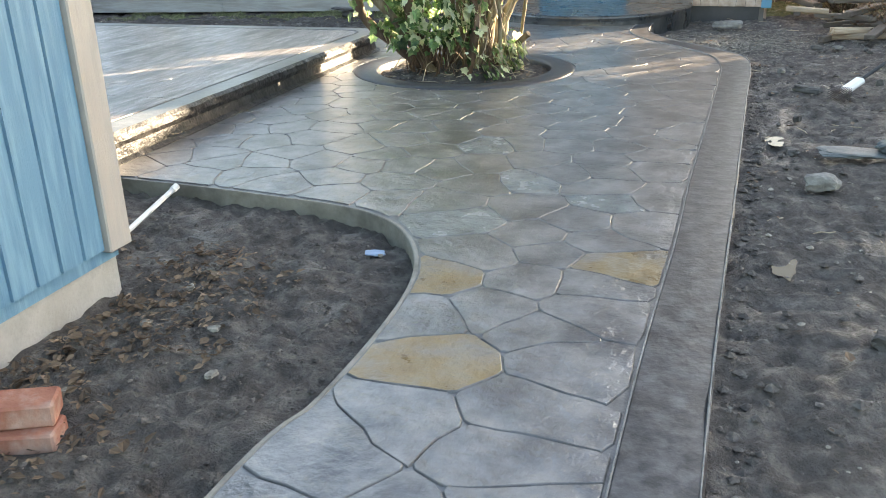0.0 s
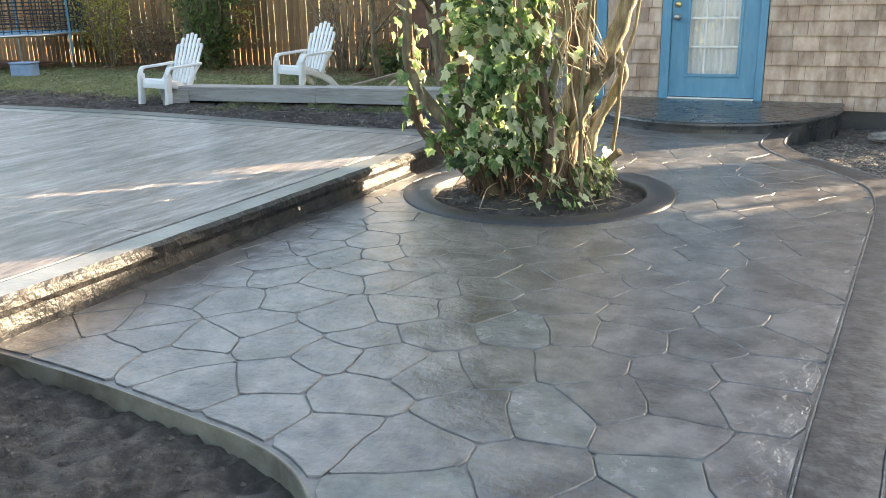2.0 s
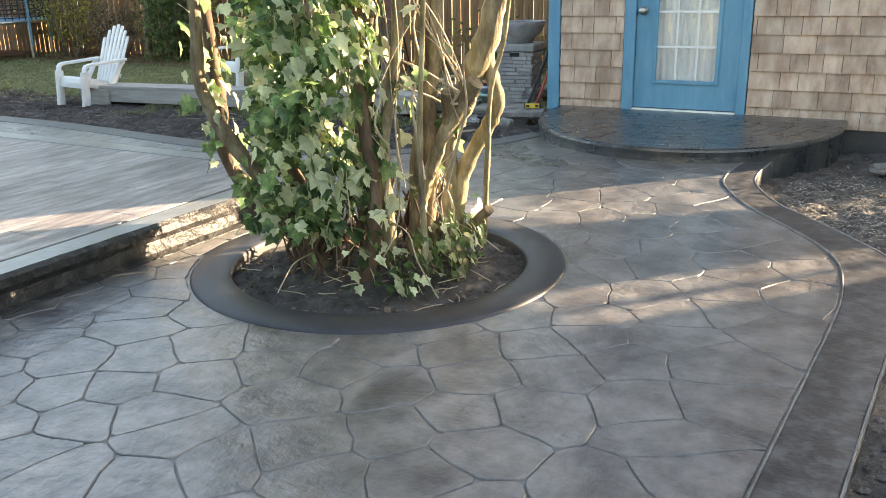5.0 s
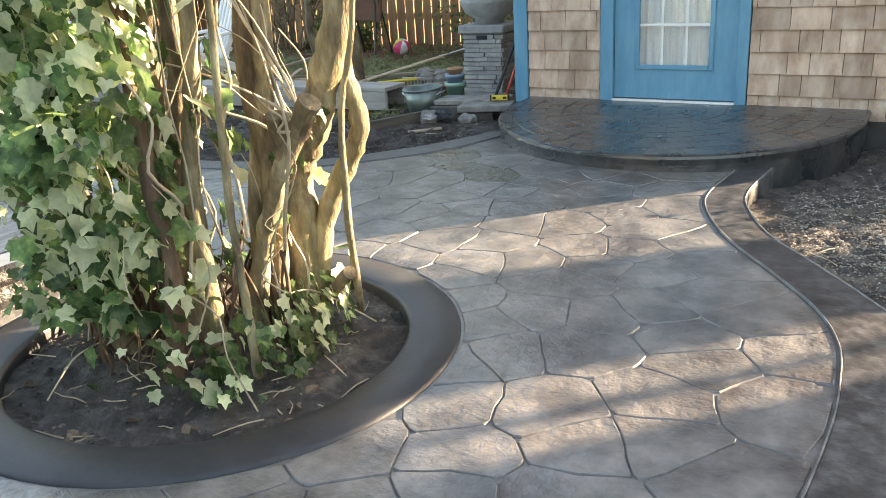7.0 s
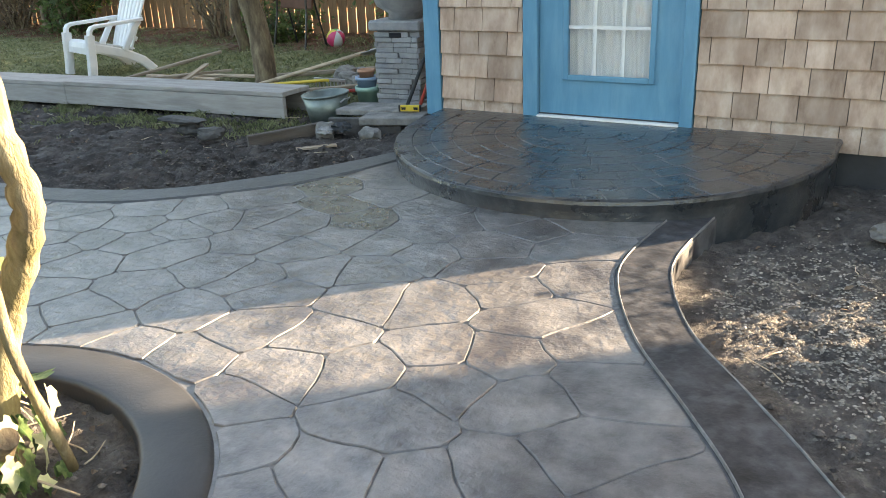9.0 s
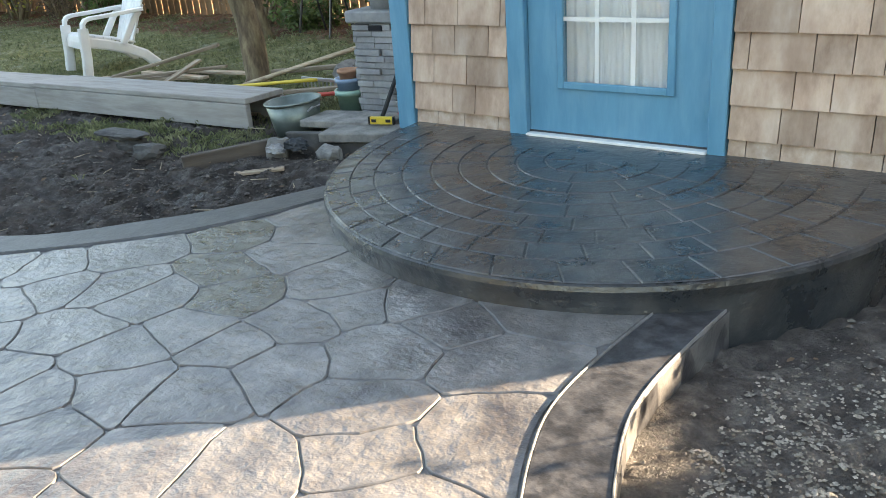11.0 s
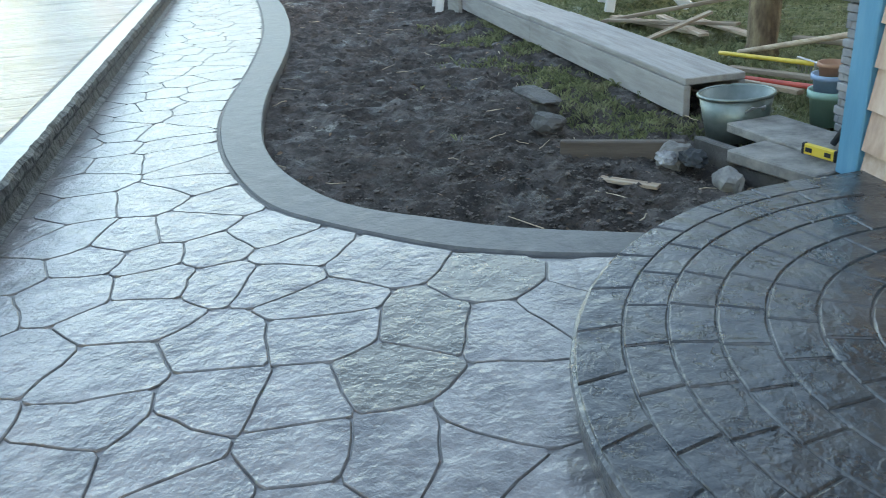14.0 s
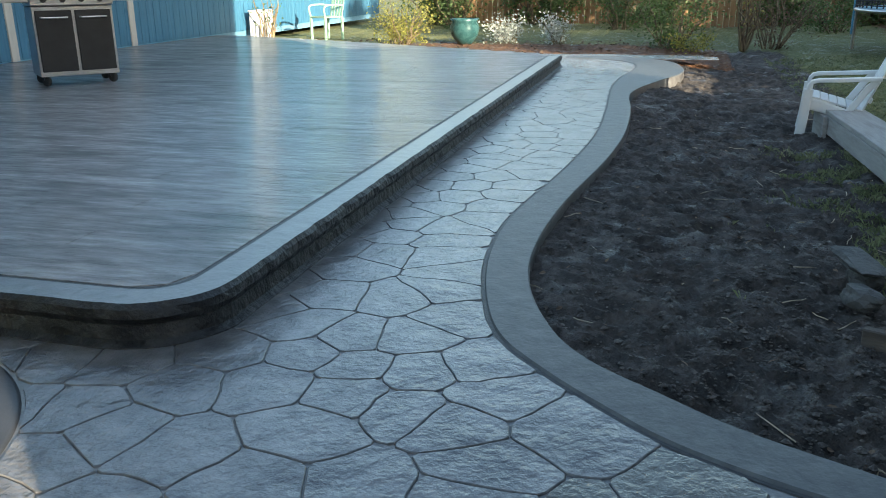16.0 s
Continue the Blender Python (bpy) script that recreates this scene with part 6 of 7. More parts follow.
# the west bed
for k, (x, y, s, mat, lab, n, lf) in enumerate((
        (-16.2, 3.6, (0.9, 0.7, 0.9), M_LEAF_GOLD, "feathery yellow-green shrub in the mulch bed", 2400, 0.05),
        (-17.0, 5.6, (0.5, 0.6, 0.5), M_LEAF_PALE, "silvery low shrub in the mulch bed", 1200, 0.05),
        (-16.9, 6.5, (0.5, 0.5, 0.55), M_LEAF_PALE, "silvery shrub with pale stems", 1000, 0.05),
        (-16.6, 8.6, (1.0, 0.9, 1.1), M_LEAF, "loose green shrub in the mulch bed", 2600, 0.06),
        (-17.2, 10.4, (0.9, 0.9, 1.2), M_LEAF_BROWN, "dry brown shrub in the bed", 1200, 0.05),
        (-20.6, 12.0, (1.0, 0.9, 1.0), M_LEAF, "dark green shrub by the far fence", 2200, 0.06),
        (-21.5, 7.4, (1.0, 0.9, 1.5), M_LEAF, "tall dark green shrub by the far fence", 2600, 0.07),
        (-21.5, 3.4, (0.8, 1.0, 1.6), M_LEAF, "dark evergreen shrub by the far fence", 2600, 0.07))):
    build_shrub(x, y, s, mat, 60 + k, lab, n, lf, 0.0, 16)
for k, y in enumerate((2.4, 5.2, 8.2, 11.2, 13.4)):
    build_shrub(-23.3, y, (0.45, 1.3, 1.5), M_LEAF, 130 + k, "dense dark hedge shrub hiding the far fence", 4200, 0.09, 0.0, 22)
build_shrub(-17.0, 9.9, (0.25, 0.25, 1.6), M_LEAF_GOLD, 81, "clump of pale bare sunlit stems", 90, 0.05, 0.0, 12)
build_shrub(-16.4, 8.9, (0.7, 0.5, 0.35), M_LEAF_GOLD, 82, "low yellow-green leaves at the foot of bare stems", 900, 0.05, 0.0, 14)
flakes("leaf_litter", 1500, lambda r: (r.uniform(-17.6, -13.7), r.uniform(1.0, 9.6)), M_LEAF_BROWN, "red-brown bark and leaves over the far bed", 35, 0.03, 0.09)


def build_shade_conifer(x, y, h, seed):
    """An evergreen added behind the fence to shade the yard: trunk, drooping boughs, needles in clumps."""
    rg = random.Random(seed)
    t = thing("evergreen_tree", pose(x, y, -0.1), "tall evergreen added behind the fence to shade the yard", "tree", "evergreen trees")
    bm = bmesh.new()
    tube(bm, [(0, 0, h * k / 8) for k in range(9)], [0.16 * (1 - k / 9) + 0.01 for k in range(9)], 10)
    part("trunk", bm, M_BARK, t, "", True)
    V, F = [], []
    bm = bmesh.new()
    for k in range(70):
        z = 1.6 + (h - 1.8) * rg.random()
        L = (h - z) * 0.36 + 0.25
        a = rg.uniform(0, 6.3)
        d = Vector((math.cos(a), math.sin(a), -0.15))
        tube(bm, [Vector((0, 0, z)), Vector((0, 0, z)) + d * L * 0.5, Vector((0, 0, z - 0.1)) + d * L], [0.03, 0.02, 0.008], 5)
        for j in range(60):
            q = Vector((0, 0, z)) + d * L * rg.uniform(0.15, 1.05) + Vector((rg.gauss(0, 0.13), rg.gauss(0, 0.13), rg.gauss(-0.05, 0.1)))
            m = Matrix.Translation(q) @ pose(0, 0, 0, rg.uniform(0, 360), rg.uniform(-70, 70), rg.uniform(0, 360))
            oval_leaf(V, F, m, rg.uniform(0.12, 0.26), rg.uniform(0.05, 0.1))
    part("bough_mass", bm, M_BARK, t, "", True, "stuff")
    part("needles", mesh("needles", V, F, M_LEAF), None, t, kind="stuff")


# added mostly out of view, to keep the sun off the west yard
for k, (x, y, h) in enumerate(((-9.0, 17.4, 6.5), (-6.8, 17.8, 7.0), (-11.6, 17.6, 6.0), (-14.0, 17.2, 6.0), (-17.5, 17.0, 6.5))):
    build_shade_conifer(x, y, h, 300 + k)


def build_glazed_pot():
    t = thing("garden_pot", pose(-16.6, 4.75, -0.05), "round teal glazed garden pot standing in mulch", "garden pot")
    bm = bmesh.new()
    lathe(bm, [(0.14, 0), (0.25, 0.15), (0.29, 0.3), (0.25, 0.43), (0.28, 0.47), (0.24, 0.47), (0.2, 0.4)], 36)
    part("body", bm, M_TEAL, t, "", True)
    bm = bmesh.new()
    lathe(bm, [(0.22, 0.4), (0.1, 0.42), (0.02, 0.425)], 24)
    part("potting_soil", bm, M_CLOD, t)


build_glazed_pot()


# ---- gas grill ----
def build_grill():
    t = thing("gas_grill", pose(-8.19, 2.5, PATIO_Z, 0, 0, 138), "black and steel gas grill cabinet on castors", "grill")
    W, D = 0.78, 0.5
    part("cabinet", boxed((-W / 2, -D / 2, 0.1), (W / 2, D / 2, 0.8), 0.006), M_STEEL, t)
    for s in (-1, 1):
        d = part("door", boxed((s * 0.19 - 0.175, -D / 2 - 0.022, 0.15), (s * 0.19 + 0.175, -D / 2 - 0.003, 0.76), 0.005), M_BLACK, t, "black cabinet door")
        bm = bmesh.new()
        tube(bm, [(s * 0.19 - 0.13, -D / 2 - 0.022, 0.69), (s * 0.19 - 0.12, -D / 2 - 0.05, 0.69), (s * 0.19 + 0.12, -D / 2 - 0.05, 0.69), (s * 0.19 + 0.13, -D / 2 - 0.022, 0.69)], [0.009] * 4, 8)
        part("handle", bm, M_STEEL, d, "chrome door handle")
        part("side_shelf", boxed((s * 0.58 - 0.18, -D / 2, 0.84), (s * 0.58 + 0.18, D / 2, 0.88), 0.008), M_STEEL, t)
    part("control_panel", boxed((-W / 2 - 0.01, -D / 2 - 0.04, 0.805), (W / 2 + 0.01, D / 2, 0.95), 0.01), M_STEEL, t)
    for k in range(4):
        bm = bmesh.new()
        lathe(bm, [(0.034, 0), (0.034, 0.014), (0.026, 0.032), (0.008, 0.034)], 18)
        bmesh.ops.transform(bm, matrix=pose(-0.27 + 0.18 * k, -D / 2 - 0.04, 0.87, 90, 0, 0), verts=bm.verts[:])
        part("knob", bm, M_BLACK, t)
    bm = bmesh.new()
    n = 12
    V = [(x, -0.25 * math.cos(math.pi * k / n) , 0.955 + 0.24 * math.sin(math.pi * k / n) ** 0.7) for x in (-W / 2, W / 2) for k in range(n + 1)]
    F = [(k, k + 1, n + 2 + k, n + 1 + k) for k in range(n)] + [tuple(range(n + 1)), tuple(range(2 * n + 1, n, -1))]
    part("lid", mesh("lid", V, F, M_BLACK, False), None, t, "black rounded lid")
    for x in (-W / 2 + 0.06, W / 2 - 0.06):
        for y in (-D / 2 + 0.06, D / 2 - 0.06):
            c = thing("castor", pose(x, y, 0.0))
            c.parent = t
            bm = bmesh.new()
            lathe(bm, [(0.02, -0.018), (0.05, -0.018), (0.055, 0), (0.05, 0.018), (0.02, 0.018)], 20)
            bmesh.ops.transform(bm, matrix=pose(0, 0, 0.055, 0, 90, 30), verts=bm.verts[:])
            part("wheel", bm, M_RUBBER, c, "", True)
            part("fork", boxed((-0.026, -0.02, 0.06), (0.026, 0.02, 0.105), 0.004), M_BLACK, c)


build_grill()


# ---- far corner of the patio: green chair, hose, odds ----
def build_green_chair():
    t = thing("patio_chair", pose(-17.3, 1.6, 0.0, 0, 0, 60), "pale green moulded plastic garden chair on mulch", "chair")
    for x in (-0.24, 0.24):
        for y in (-0.22, 0.22):
            part("leg", boxed((x - 0.025, y - 0.025, -0.05), (x + 0.025, y + 0.025, 0.42), 0.008), M_GREENP, t)
        bm = bmesh.new()
        tube(bm, smooth_line([(x, -0.22, 0.4), (x * 1.1, -0.24, 0.62), (x * 1.1, 0.0, 0.66), (x, 0.26, 0.64)], 4), [0.02] * 13, 8)
        part("armrest", bm, M_GREENP, t)
    part("seat", boxed((-0.26, -0.25, 0.4), (0.26, 0.25, 0.43), 0.012), M_GREENP, t)
    for k in range(5):
        part("back_slat", boxed((-0.2 + k * 0.09, 0.0, 0), (-0.14 + k * 0.09, 0.02, 0.46), 0.006, pose(0, 0.24, 0.42, -12, 0, 0)), M_GREENP, t)
    part("back_rail", boxed((-0.24, -0.005, 0.44), (0.24, 0.025, 0.5), 0.008, pose(0, 0.24, 0.42, -12, 0, 0)), M_GREENP, t)


build_green_chair()
bm = bmesh.new()
rg = random.Random(4)
hose = [(-16.2 + 0.35 * math.cos(k * 0.55) - 0.01 * k, 0.85 + 0.3 * math.sin(k * 0.55) + 0.012 * k, -0.02 + 0.004 * (k % 3)) for k in range(34)]
tube(bm, smooth_line(hose, 3), [0.013] * (33 * 3 + 1), 8)
tagged(new("garden_hose", from_bm("garden_hose", bm, M_PLASTIC, True)), "pale garden hose lying coiled on mulch by the wall", "hose")
t = thing("hose_box", pose(-16.7, 0.4, -0.06), "white plastic hose box against the blue wall", "box")
part("body", boxed((-0.25, -0.15, 0), (0.25, 0.15, 0.6), 0.02), M_PLASTIC, t)
part("lid", boxed((-0.265, -0.165, 0.602), (0.265, 0.165, 0.64), 0.012), M_PLASTIC, t)
build_shrub(-16.3, 0.75, (0.35, 0.3, 1.1), M_LEAF, 91, "leggy climbing shrub at the blue wall", 160, 0.05, 0.0, 14)


# ---- trampoline on the lawn ----
def build_trampoline():
    t = thing("trampoline", pose(-15.7, 13.1, -0.1), "round trampoline with dark safety net and steel legs", "trampoline")
    R = 1.6
    bm = bmesh.new()
    tube(bm, [(R * math.cos(a), R * math.sin(a), 0.72) for a in np.linspace(0, 2 * math.pi, 49)], [0.03] * 49, 8, False)
    part("frame", bm, M_STEEL, t, "", True)
    bm = bmesh.new()
    lathe(bm, [(R - 0.02, 0.735), (R - 0.04, 0.75), (R - 0.3, 0.752), (R - 0.32, 0.74)], 48)
    part("pad", bm, M_BLUE, t, "blue edge pad")
    bm = bmesh.new()
    lathe(bm, [(R - 0.33, 0.725), (R - 0.34, 0.735), (0.02, 0.735)], 48)
    part("mat", bm, M_NET, t, "black jumping mat")
    for k in range(6):
        a = 2 * math.pi * k / 6 + 0.2
        c, s = math.cos(a), math.sin(a)
        bm = bmesh.new()
        tube(bm, [(R * c, R * s, 0.0), (R * c, R * s, 0.72)], [0.025, 0.025], 8)
        part("leg", bm, M_STEEL, t)
        bm = bmesh.new()
        tube(bm, [(R * 1.02 * c, R * 1.02 * s, 0.3), (R * 1.02 * c, R * 1.02 * s, 2.4)], [0.022, 0.022], 8)
        part("net_pole", bm, M_BLUE, t)
    bm = bmesh.new()
    for k in range(72):
        a = 2 * math.pi * k / 72
        tube(bm, [(R * math.cos(a), R * math.sin(a), 0.76), (R * math.cos(a), R * math.sin(a), 2.3)], [0.011, 0.011], 4)
    for j in range(20):
        z = 0.8 + j * 0.075
        tube(bm, [(R * math.cos(a), R * math.sin(a), z) for a in np.linspace(0, 2 * math.pi, 49)], [0.009] * 49, 4, False)
    part("net", bm, M_NET, t, "dark safety net", kind="stuff")


build_trampoline()
t = thing("storage_box", pose(-13.6, 11.9, -0.08, 0, 0, 20), "light blue plastic box under the trampoline edge", "box")
part("body", boxed((-0.2, -0.14, 0), (0.2, 0.14, 0.24), 0.015), M_BLUEPOT, t)
part("lid", boxed((-0.215, -0.155, 0.242), (0.215, 0.155, 0.27), 0.01), M_BLUEPOT, t)

# ---- east side: tools, stones, brush heap ----
def broom_head(t, d):
    m = Matrix.Translation((0, 0, 0)) @ d.to_track_quat("Z", "Y").to_matrix().to_4x4()
    part("head", boxed((-0.035, -0.022, -0.05), (0.035, 0.022, 0.15), 0.014, m), M_PLASTIC, t, "white moulded broom head")
    bm = bmesh.new()
    for k in range(40):
        x, y = ((k % 8) - 3.5) * 0.012, ((k // 8) - 2) * 0.011
        tube(bm, [m @ Vector((x, y, -0.04)), m @ Vector((x * 1.5, y * 1.4, -0.13))], [0.003, 0.002], 4)
    part("bristles", bm, M_BLACK, t, "dark bristles")


pole("push_broom", (0.95, 5.72, 0.04), (1.75, 6.9, 0.35), 0.012, M_DARKCLOTH, "dark-handled brush with a white head lying on soil", "broom", broom_head)
rock("stone", (0.59, 3.77, 0.0), (0.075, 0.055, 0.04), M_ROCK, "pale grey stone lying on dark soil", 11)
rock("slate_slab", (0.78, 4.3, 0.0, 8), (0.17, 0.08, 0.014), M_SLATE, "flat blue-grey slate piece on soil", 12)
rock("slate_slab", (0.98, 4.35, 0.03, 40), (0.11, 0.06, 0.03), M_SLATE, "broken slate piece on soil", 13)
rock("stone", (0.73, 5.85, 0.0, -25), (0.1, 0.03, 0.025), M_DARKROCK, "long dark stone sliver on soil", 14)
rock("stone", (0.3, 9.25, -0.02, 5), (0.16, 0.06, 0.04), M_ROCK, "pale flat stone before the shingled wall", 16)
rg = random.Random(6)
for k in range(16):
    rock("stone", (rg.uniform(0.5, 1.6), rg.uniform(2.0, 9.0), -0.02), (rg.uniform(0.02, 0.05), rg.uniform(0.02, 0.04), rg.uniform(0.015, 0.03)), rg.choice((M_ROCK, M_DARKROCK)), "small stone half sunk in soil", 100 + k, group="soil stones")
for k in range(26):
    x, y = rg.uniform(1.0, 2.4), rg.uniform(8.2, 12.5)
    a = rg.uniform(0, 6.3)
    L = rg.uniform(0.3, 1.2)
    h = rg.uniform(0.0, 0.35)
    loose_board("scrap_wood", (x, y, h), (x + L * math.cos(a), y + L * math.sin(a), h + rg.uniform(-0.1, 0.12)), rg.uniform(0.03, 0.1), rg.uniform(0.02, 0.06), rg.choice((M_LUMBER, M_DARKLUMBER, M_DARKROCK, M_DARKLUMBER)), "weathered scrap wood on the brush heap", "scrap wood", "brush heap wood")
for k in range(18):
    x, y, a, L = rg.uniform(0.95, 1.9), rg.uniform(7.5, 9.6), rg.uniform(-0.5, 1.2), rg.uniform(0.35, 0.9)
    h = rg.uniform(-0.02, 0.1)
    loose_board("scrap_wood", (x, y, h), (x + L * math.cos(a), y + L * math.sin(a), h + rg.uniform(-0.03, 0.1)), rg.uniform(0.05, 0.12), rg.uniform(0.03, 0.07), rg.choice((M_DARKLUMBER, M_DARKLUMBER, M_LUMBER)), "dark damp scrap timber lying in a heap on soil", "scrap wood", "brush heap wood")
build_shrub(1.6, 10.6, (0.9, 1.5, 0.7), M_LEAF_BROWN, 95, "heap of dry pale brush and branches", 1400, 0.05, 0.0, 90, "brush_heap")
build_shrub(1.9, 8.6, (0.6, 0.9, 0.45), M_LEAF_BROWN, 96, "low heap of dead twigs on soil", 700, 0.05, 0.0, 50, "brush_heap")

# low weathered board edging behind the brush
edging = thing("board_edging", None, "low dark weathered board edging behind dry brush", "fence")
rg = random.Random(77)
x = 0.78
while x < 4.6:
    w = rg.uniform(0.12, 0.16)
    part("board", boxed((x, 12.0, -0.15), (x + w - 0.008, 12.025 + rg.uniform(0, 0.01), 0.92 + rg.uniform(-0.05, 0.05))), M_DARKLUMBER, edging)
    x += w
for z in (0.2, 0.7):
    part("rail", boxed((0.78, 12.04, z), (4.6, 12.08, z + 0.08)), M_DARKLUMBER, edging)
rg = random.Random(78)
bm = bmesh.new()
for k in range(420):
    px, py, h = rg.uniform(0.85, 3.2), rg.uniform(10.7, 11.8), rg.uniform(0.0, 0.3)
    a, s, up = rg.uniform(0, 6.3), rg.uniform(0.25, 0.8), rg.uniform(-0.05, 0.35)
    tube(bm, wander((px, py, h), (px + s * math.cos(a), min(11.97, py + 0.5 * s * math.sin(a)), h + up), 3, 0.03, rg), [0.004, 0.004, 0.003, 0.002], 4, False)
tagged(new("straw", from_bm("straw", bm, M_TWIG)), "tangled pale dry stalks before the board edging", "straw", kind="stuff")


def puddle(x, y, rx, ry, seed, z):
    n = 28
    V = [(x + rx * math.cos(a) * (1 + 0.35 * noise.noise((math.cos(a) * 2, math.sin(a) * 2, seed))), y + ry * math.sin(a) * (1 + 0.35 * noise.noise((math.cos(a) * 2, math.sin(a) * 2, seed + 5))), z) for a in np.linspace(0, 2 * math.pi, n, endpoint=False)]
    return tagged(new("puddle", mesh("puddle", V, [tuple(range(n))], M_PUDDLE)), "shallow muddy puddle in the soil beside the kerb", "puddle", "puddles", "structure")


puddle(0.46, 4.58, 0.05, 0.1, 1, -0.034)
puddle(0.37, 2.88, 0.045, 0.13, 2, -0.036)

# ---- bed by the blue house ----
t = thing("white_pipe", None, "white plastic pipe sticking out by the house corner", "pipe")
bm = bmesh.new()
tube(bm, [(-1.86, 2.2, 0.06), (-1.85, 2.27, 0.085), (-1.79, 2.55, 0.19)], [0.0095, 0.0095, 0.0095], 14)
part("tube", bm, M_PLASTIC, t, "", True)
bm = bmesh.new()
tube(bm, [(-1.794, 2.53, 0.183), (-1.789, 2.555, 0.192)], [0.0125, 0.0125], 14)
part("collar", bm, M_PLASTIC, t)
br = new("loose_brick", from_bm("loose_brick", boxed((-0.1, -0.05, 0), (0.1, 0.05, 0.062), 0.006), M_BRICK))
br.matrix_basis = pose(-1.5, 1.36, -0.095, 0, 0, 20)
tagged(br, "worn red brick lying in the bed soil", "brick", "loose bricks")
b2 = copy_thing(br, pose(-1.52, 1.38, -0.03, 0, 3, 28))
tagged(b2, "red brick with pale mortar laid on another brick")
rock("blue_shard", (-1.07, 2.69, -0.062, 20), (0.04, 0.026, 0.007), M_BLUEPOT, "flat pale blue shard lying on the bed soil", 61, "shard")
rg = random.Random(12)
for x, y in ((-1.34, 2.0), (-1.05, 2.69), (-1.54, 1.57), (-1.57, 1.98), (-1.58, 2.25), (-1.2, 1.75)):
    rock("stone", (x, y, -0.065), (rg.uniform(0.015, 0.032), rg.uniform(0.01, 0.018), 0.008), M_GRAVEL, "pale flat pebble on the bed soil", int(-x * 1000), group="bed pebbles")


# ---- flagstones, bricks, planks, shingles: pieces ----
def clip(poly, p, n):
    """The part of a convex polygon on the far side of a line through p against n."""
    out = []
    for a, b in zip(poly, poly[1:] + poly[:1]):
        da, db = (a - p) @ n, (b - p) @ n
        if da <= 0:
            out.append(a)
        if (da < 0) != (db < 0) and abs(da - db) > 1e-9:
            out.append(a + (b - a) * da / (da - db))
    return out


def plate(poly, z, thick, slope):
    """A stone with sloping sides: verts and faces."""
    n = len(poly)
    c = sum(poly) / n
    V = []
    for inset, h in ((0.0, -thick), (slope * 0.5, -thick * 0.3), (slope, 0.0)):
        for p in poly:
            d = c - p
            L = np.linalg.norm(d) + 1e-9
            q = p + d / L * min(inset, L * 0.5)
            V.append((q[0], q[1], z + h))
    F = [(r * n + k, r * n + (k + 1) % n, (r + 1) * n + (k + 1) % n, (r + 1) * n + k) for r in range(2) for k in range(n)]
    F.append(tuple(2 * n + k for k in range(n)))
    return V, F


def in_walk(p):
    x, y = p
    if x > -2.66 and y < 7.3 and y < 3.0 and side_of(BED, p)[1] > 0:
        return False
    if y < 3.16 and x < -1.0 and side_of(BED, p)[1] > 0:
        return False
    if side_of(R_IN, p)[1] < 0 and y < 9.2:
        return False
    if x < -2.2 and y > 7.0 and x > -13.4 and side_of(L_IN, p)[1] < 0:
        return False
    if x < -2.68 and y < 7.15:
        return False
    if math.hypot(x - RING_C[0], y - RING_C[1]) < 0.8:
        return False
    if math.hypot(x - PAD_C[0], y - PAD_C[1]) < PAD_R - 0.05 or y > 9.6 or y < -0.6 or x < -13.7 or (y > 9.15 and x > -1.2):
        return False
    return True


def free(p):
    """Whether a corner of a stone keeps clear of the kerbs, the slab edge and the ring."""
    if p[1] < 9.35:
        q, s, d = side_of(R_IN, p)
        if s < 0 or d < 0.004:
            return False
    if -13.5 < p[0] < -2.0 and p[1] > 7.0:
        q, s, d = side_of(L_IN, p)
        if s < 0 or d < 0.013:
            return False
    if p[1] < 3.25 and p[0] < -0.7:
        q, s, d = side_of(BED, p)
        if s > 0 or d < 0.02:
            return False
    return math.hypot(p[0] - RING_C[0], p[1] - RING_C[1]) > RING_RO + 0.008


def held(pts, c):
    """Draw the corners that stray over an edge back towards the heart of the stone."""
    ok = [free(p) for p in pts]
    if all(ok):
        return pts
    if not free(c):
        inside = [p for p, k in zip(pts, ok) if k]
        if not inside:
            return []
        c = sum(inside) / len(inside)
        if not free(c):
            return []
    out = []
    for p, k in zip(pts, ok):
        if not k:
            lo, hi = 0.0, 1.0
            for _ in range(9):
                mid_t = (lo + hi) / 2
                if free(c + (p - c) * mid_t):
                    lo = mid_t
                else:
                    hi = mid_t
            p = c + (p - c) * lo
        out.append(p)
    return out


def near_edge(p):
    """Whether a stone's heart would lie so near a kerb that only a sliver of it were left."""
    if p[1] < 9.2 and side_of(R_IN, p)[2] < 0.1:
        return True
    if p[0] < -2.2 and p[1] > 7.0 and side_of(L_IN, p)[2] < 0.09:
        return True
    return p[1] < 3.4 and side_of(BED, p)[2] < 0.1


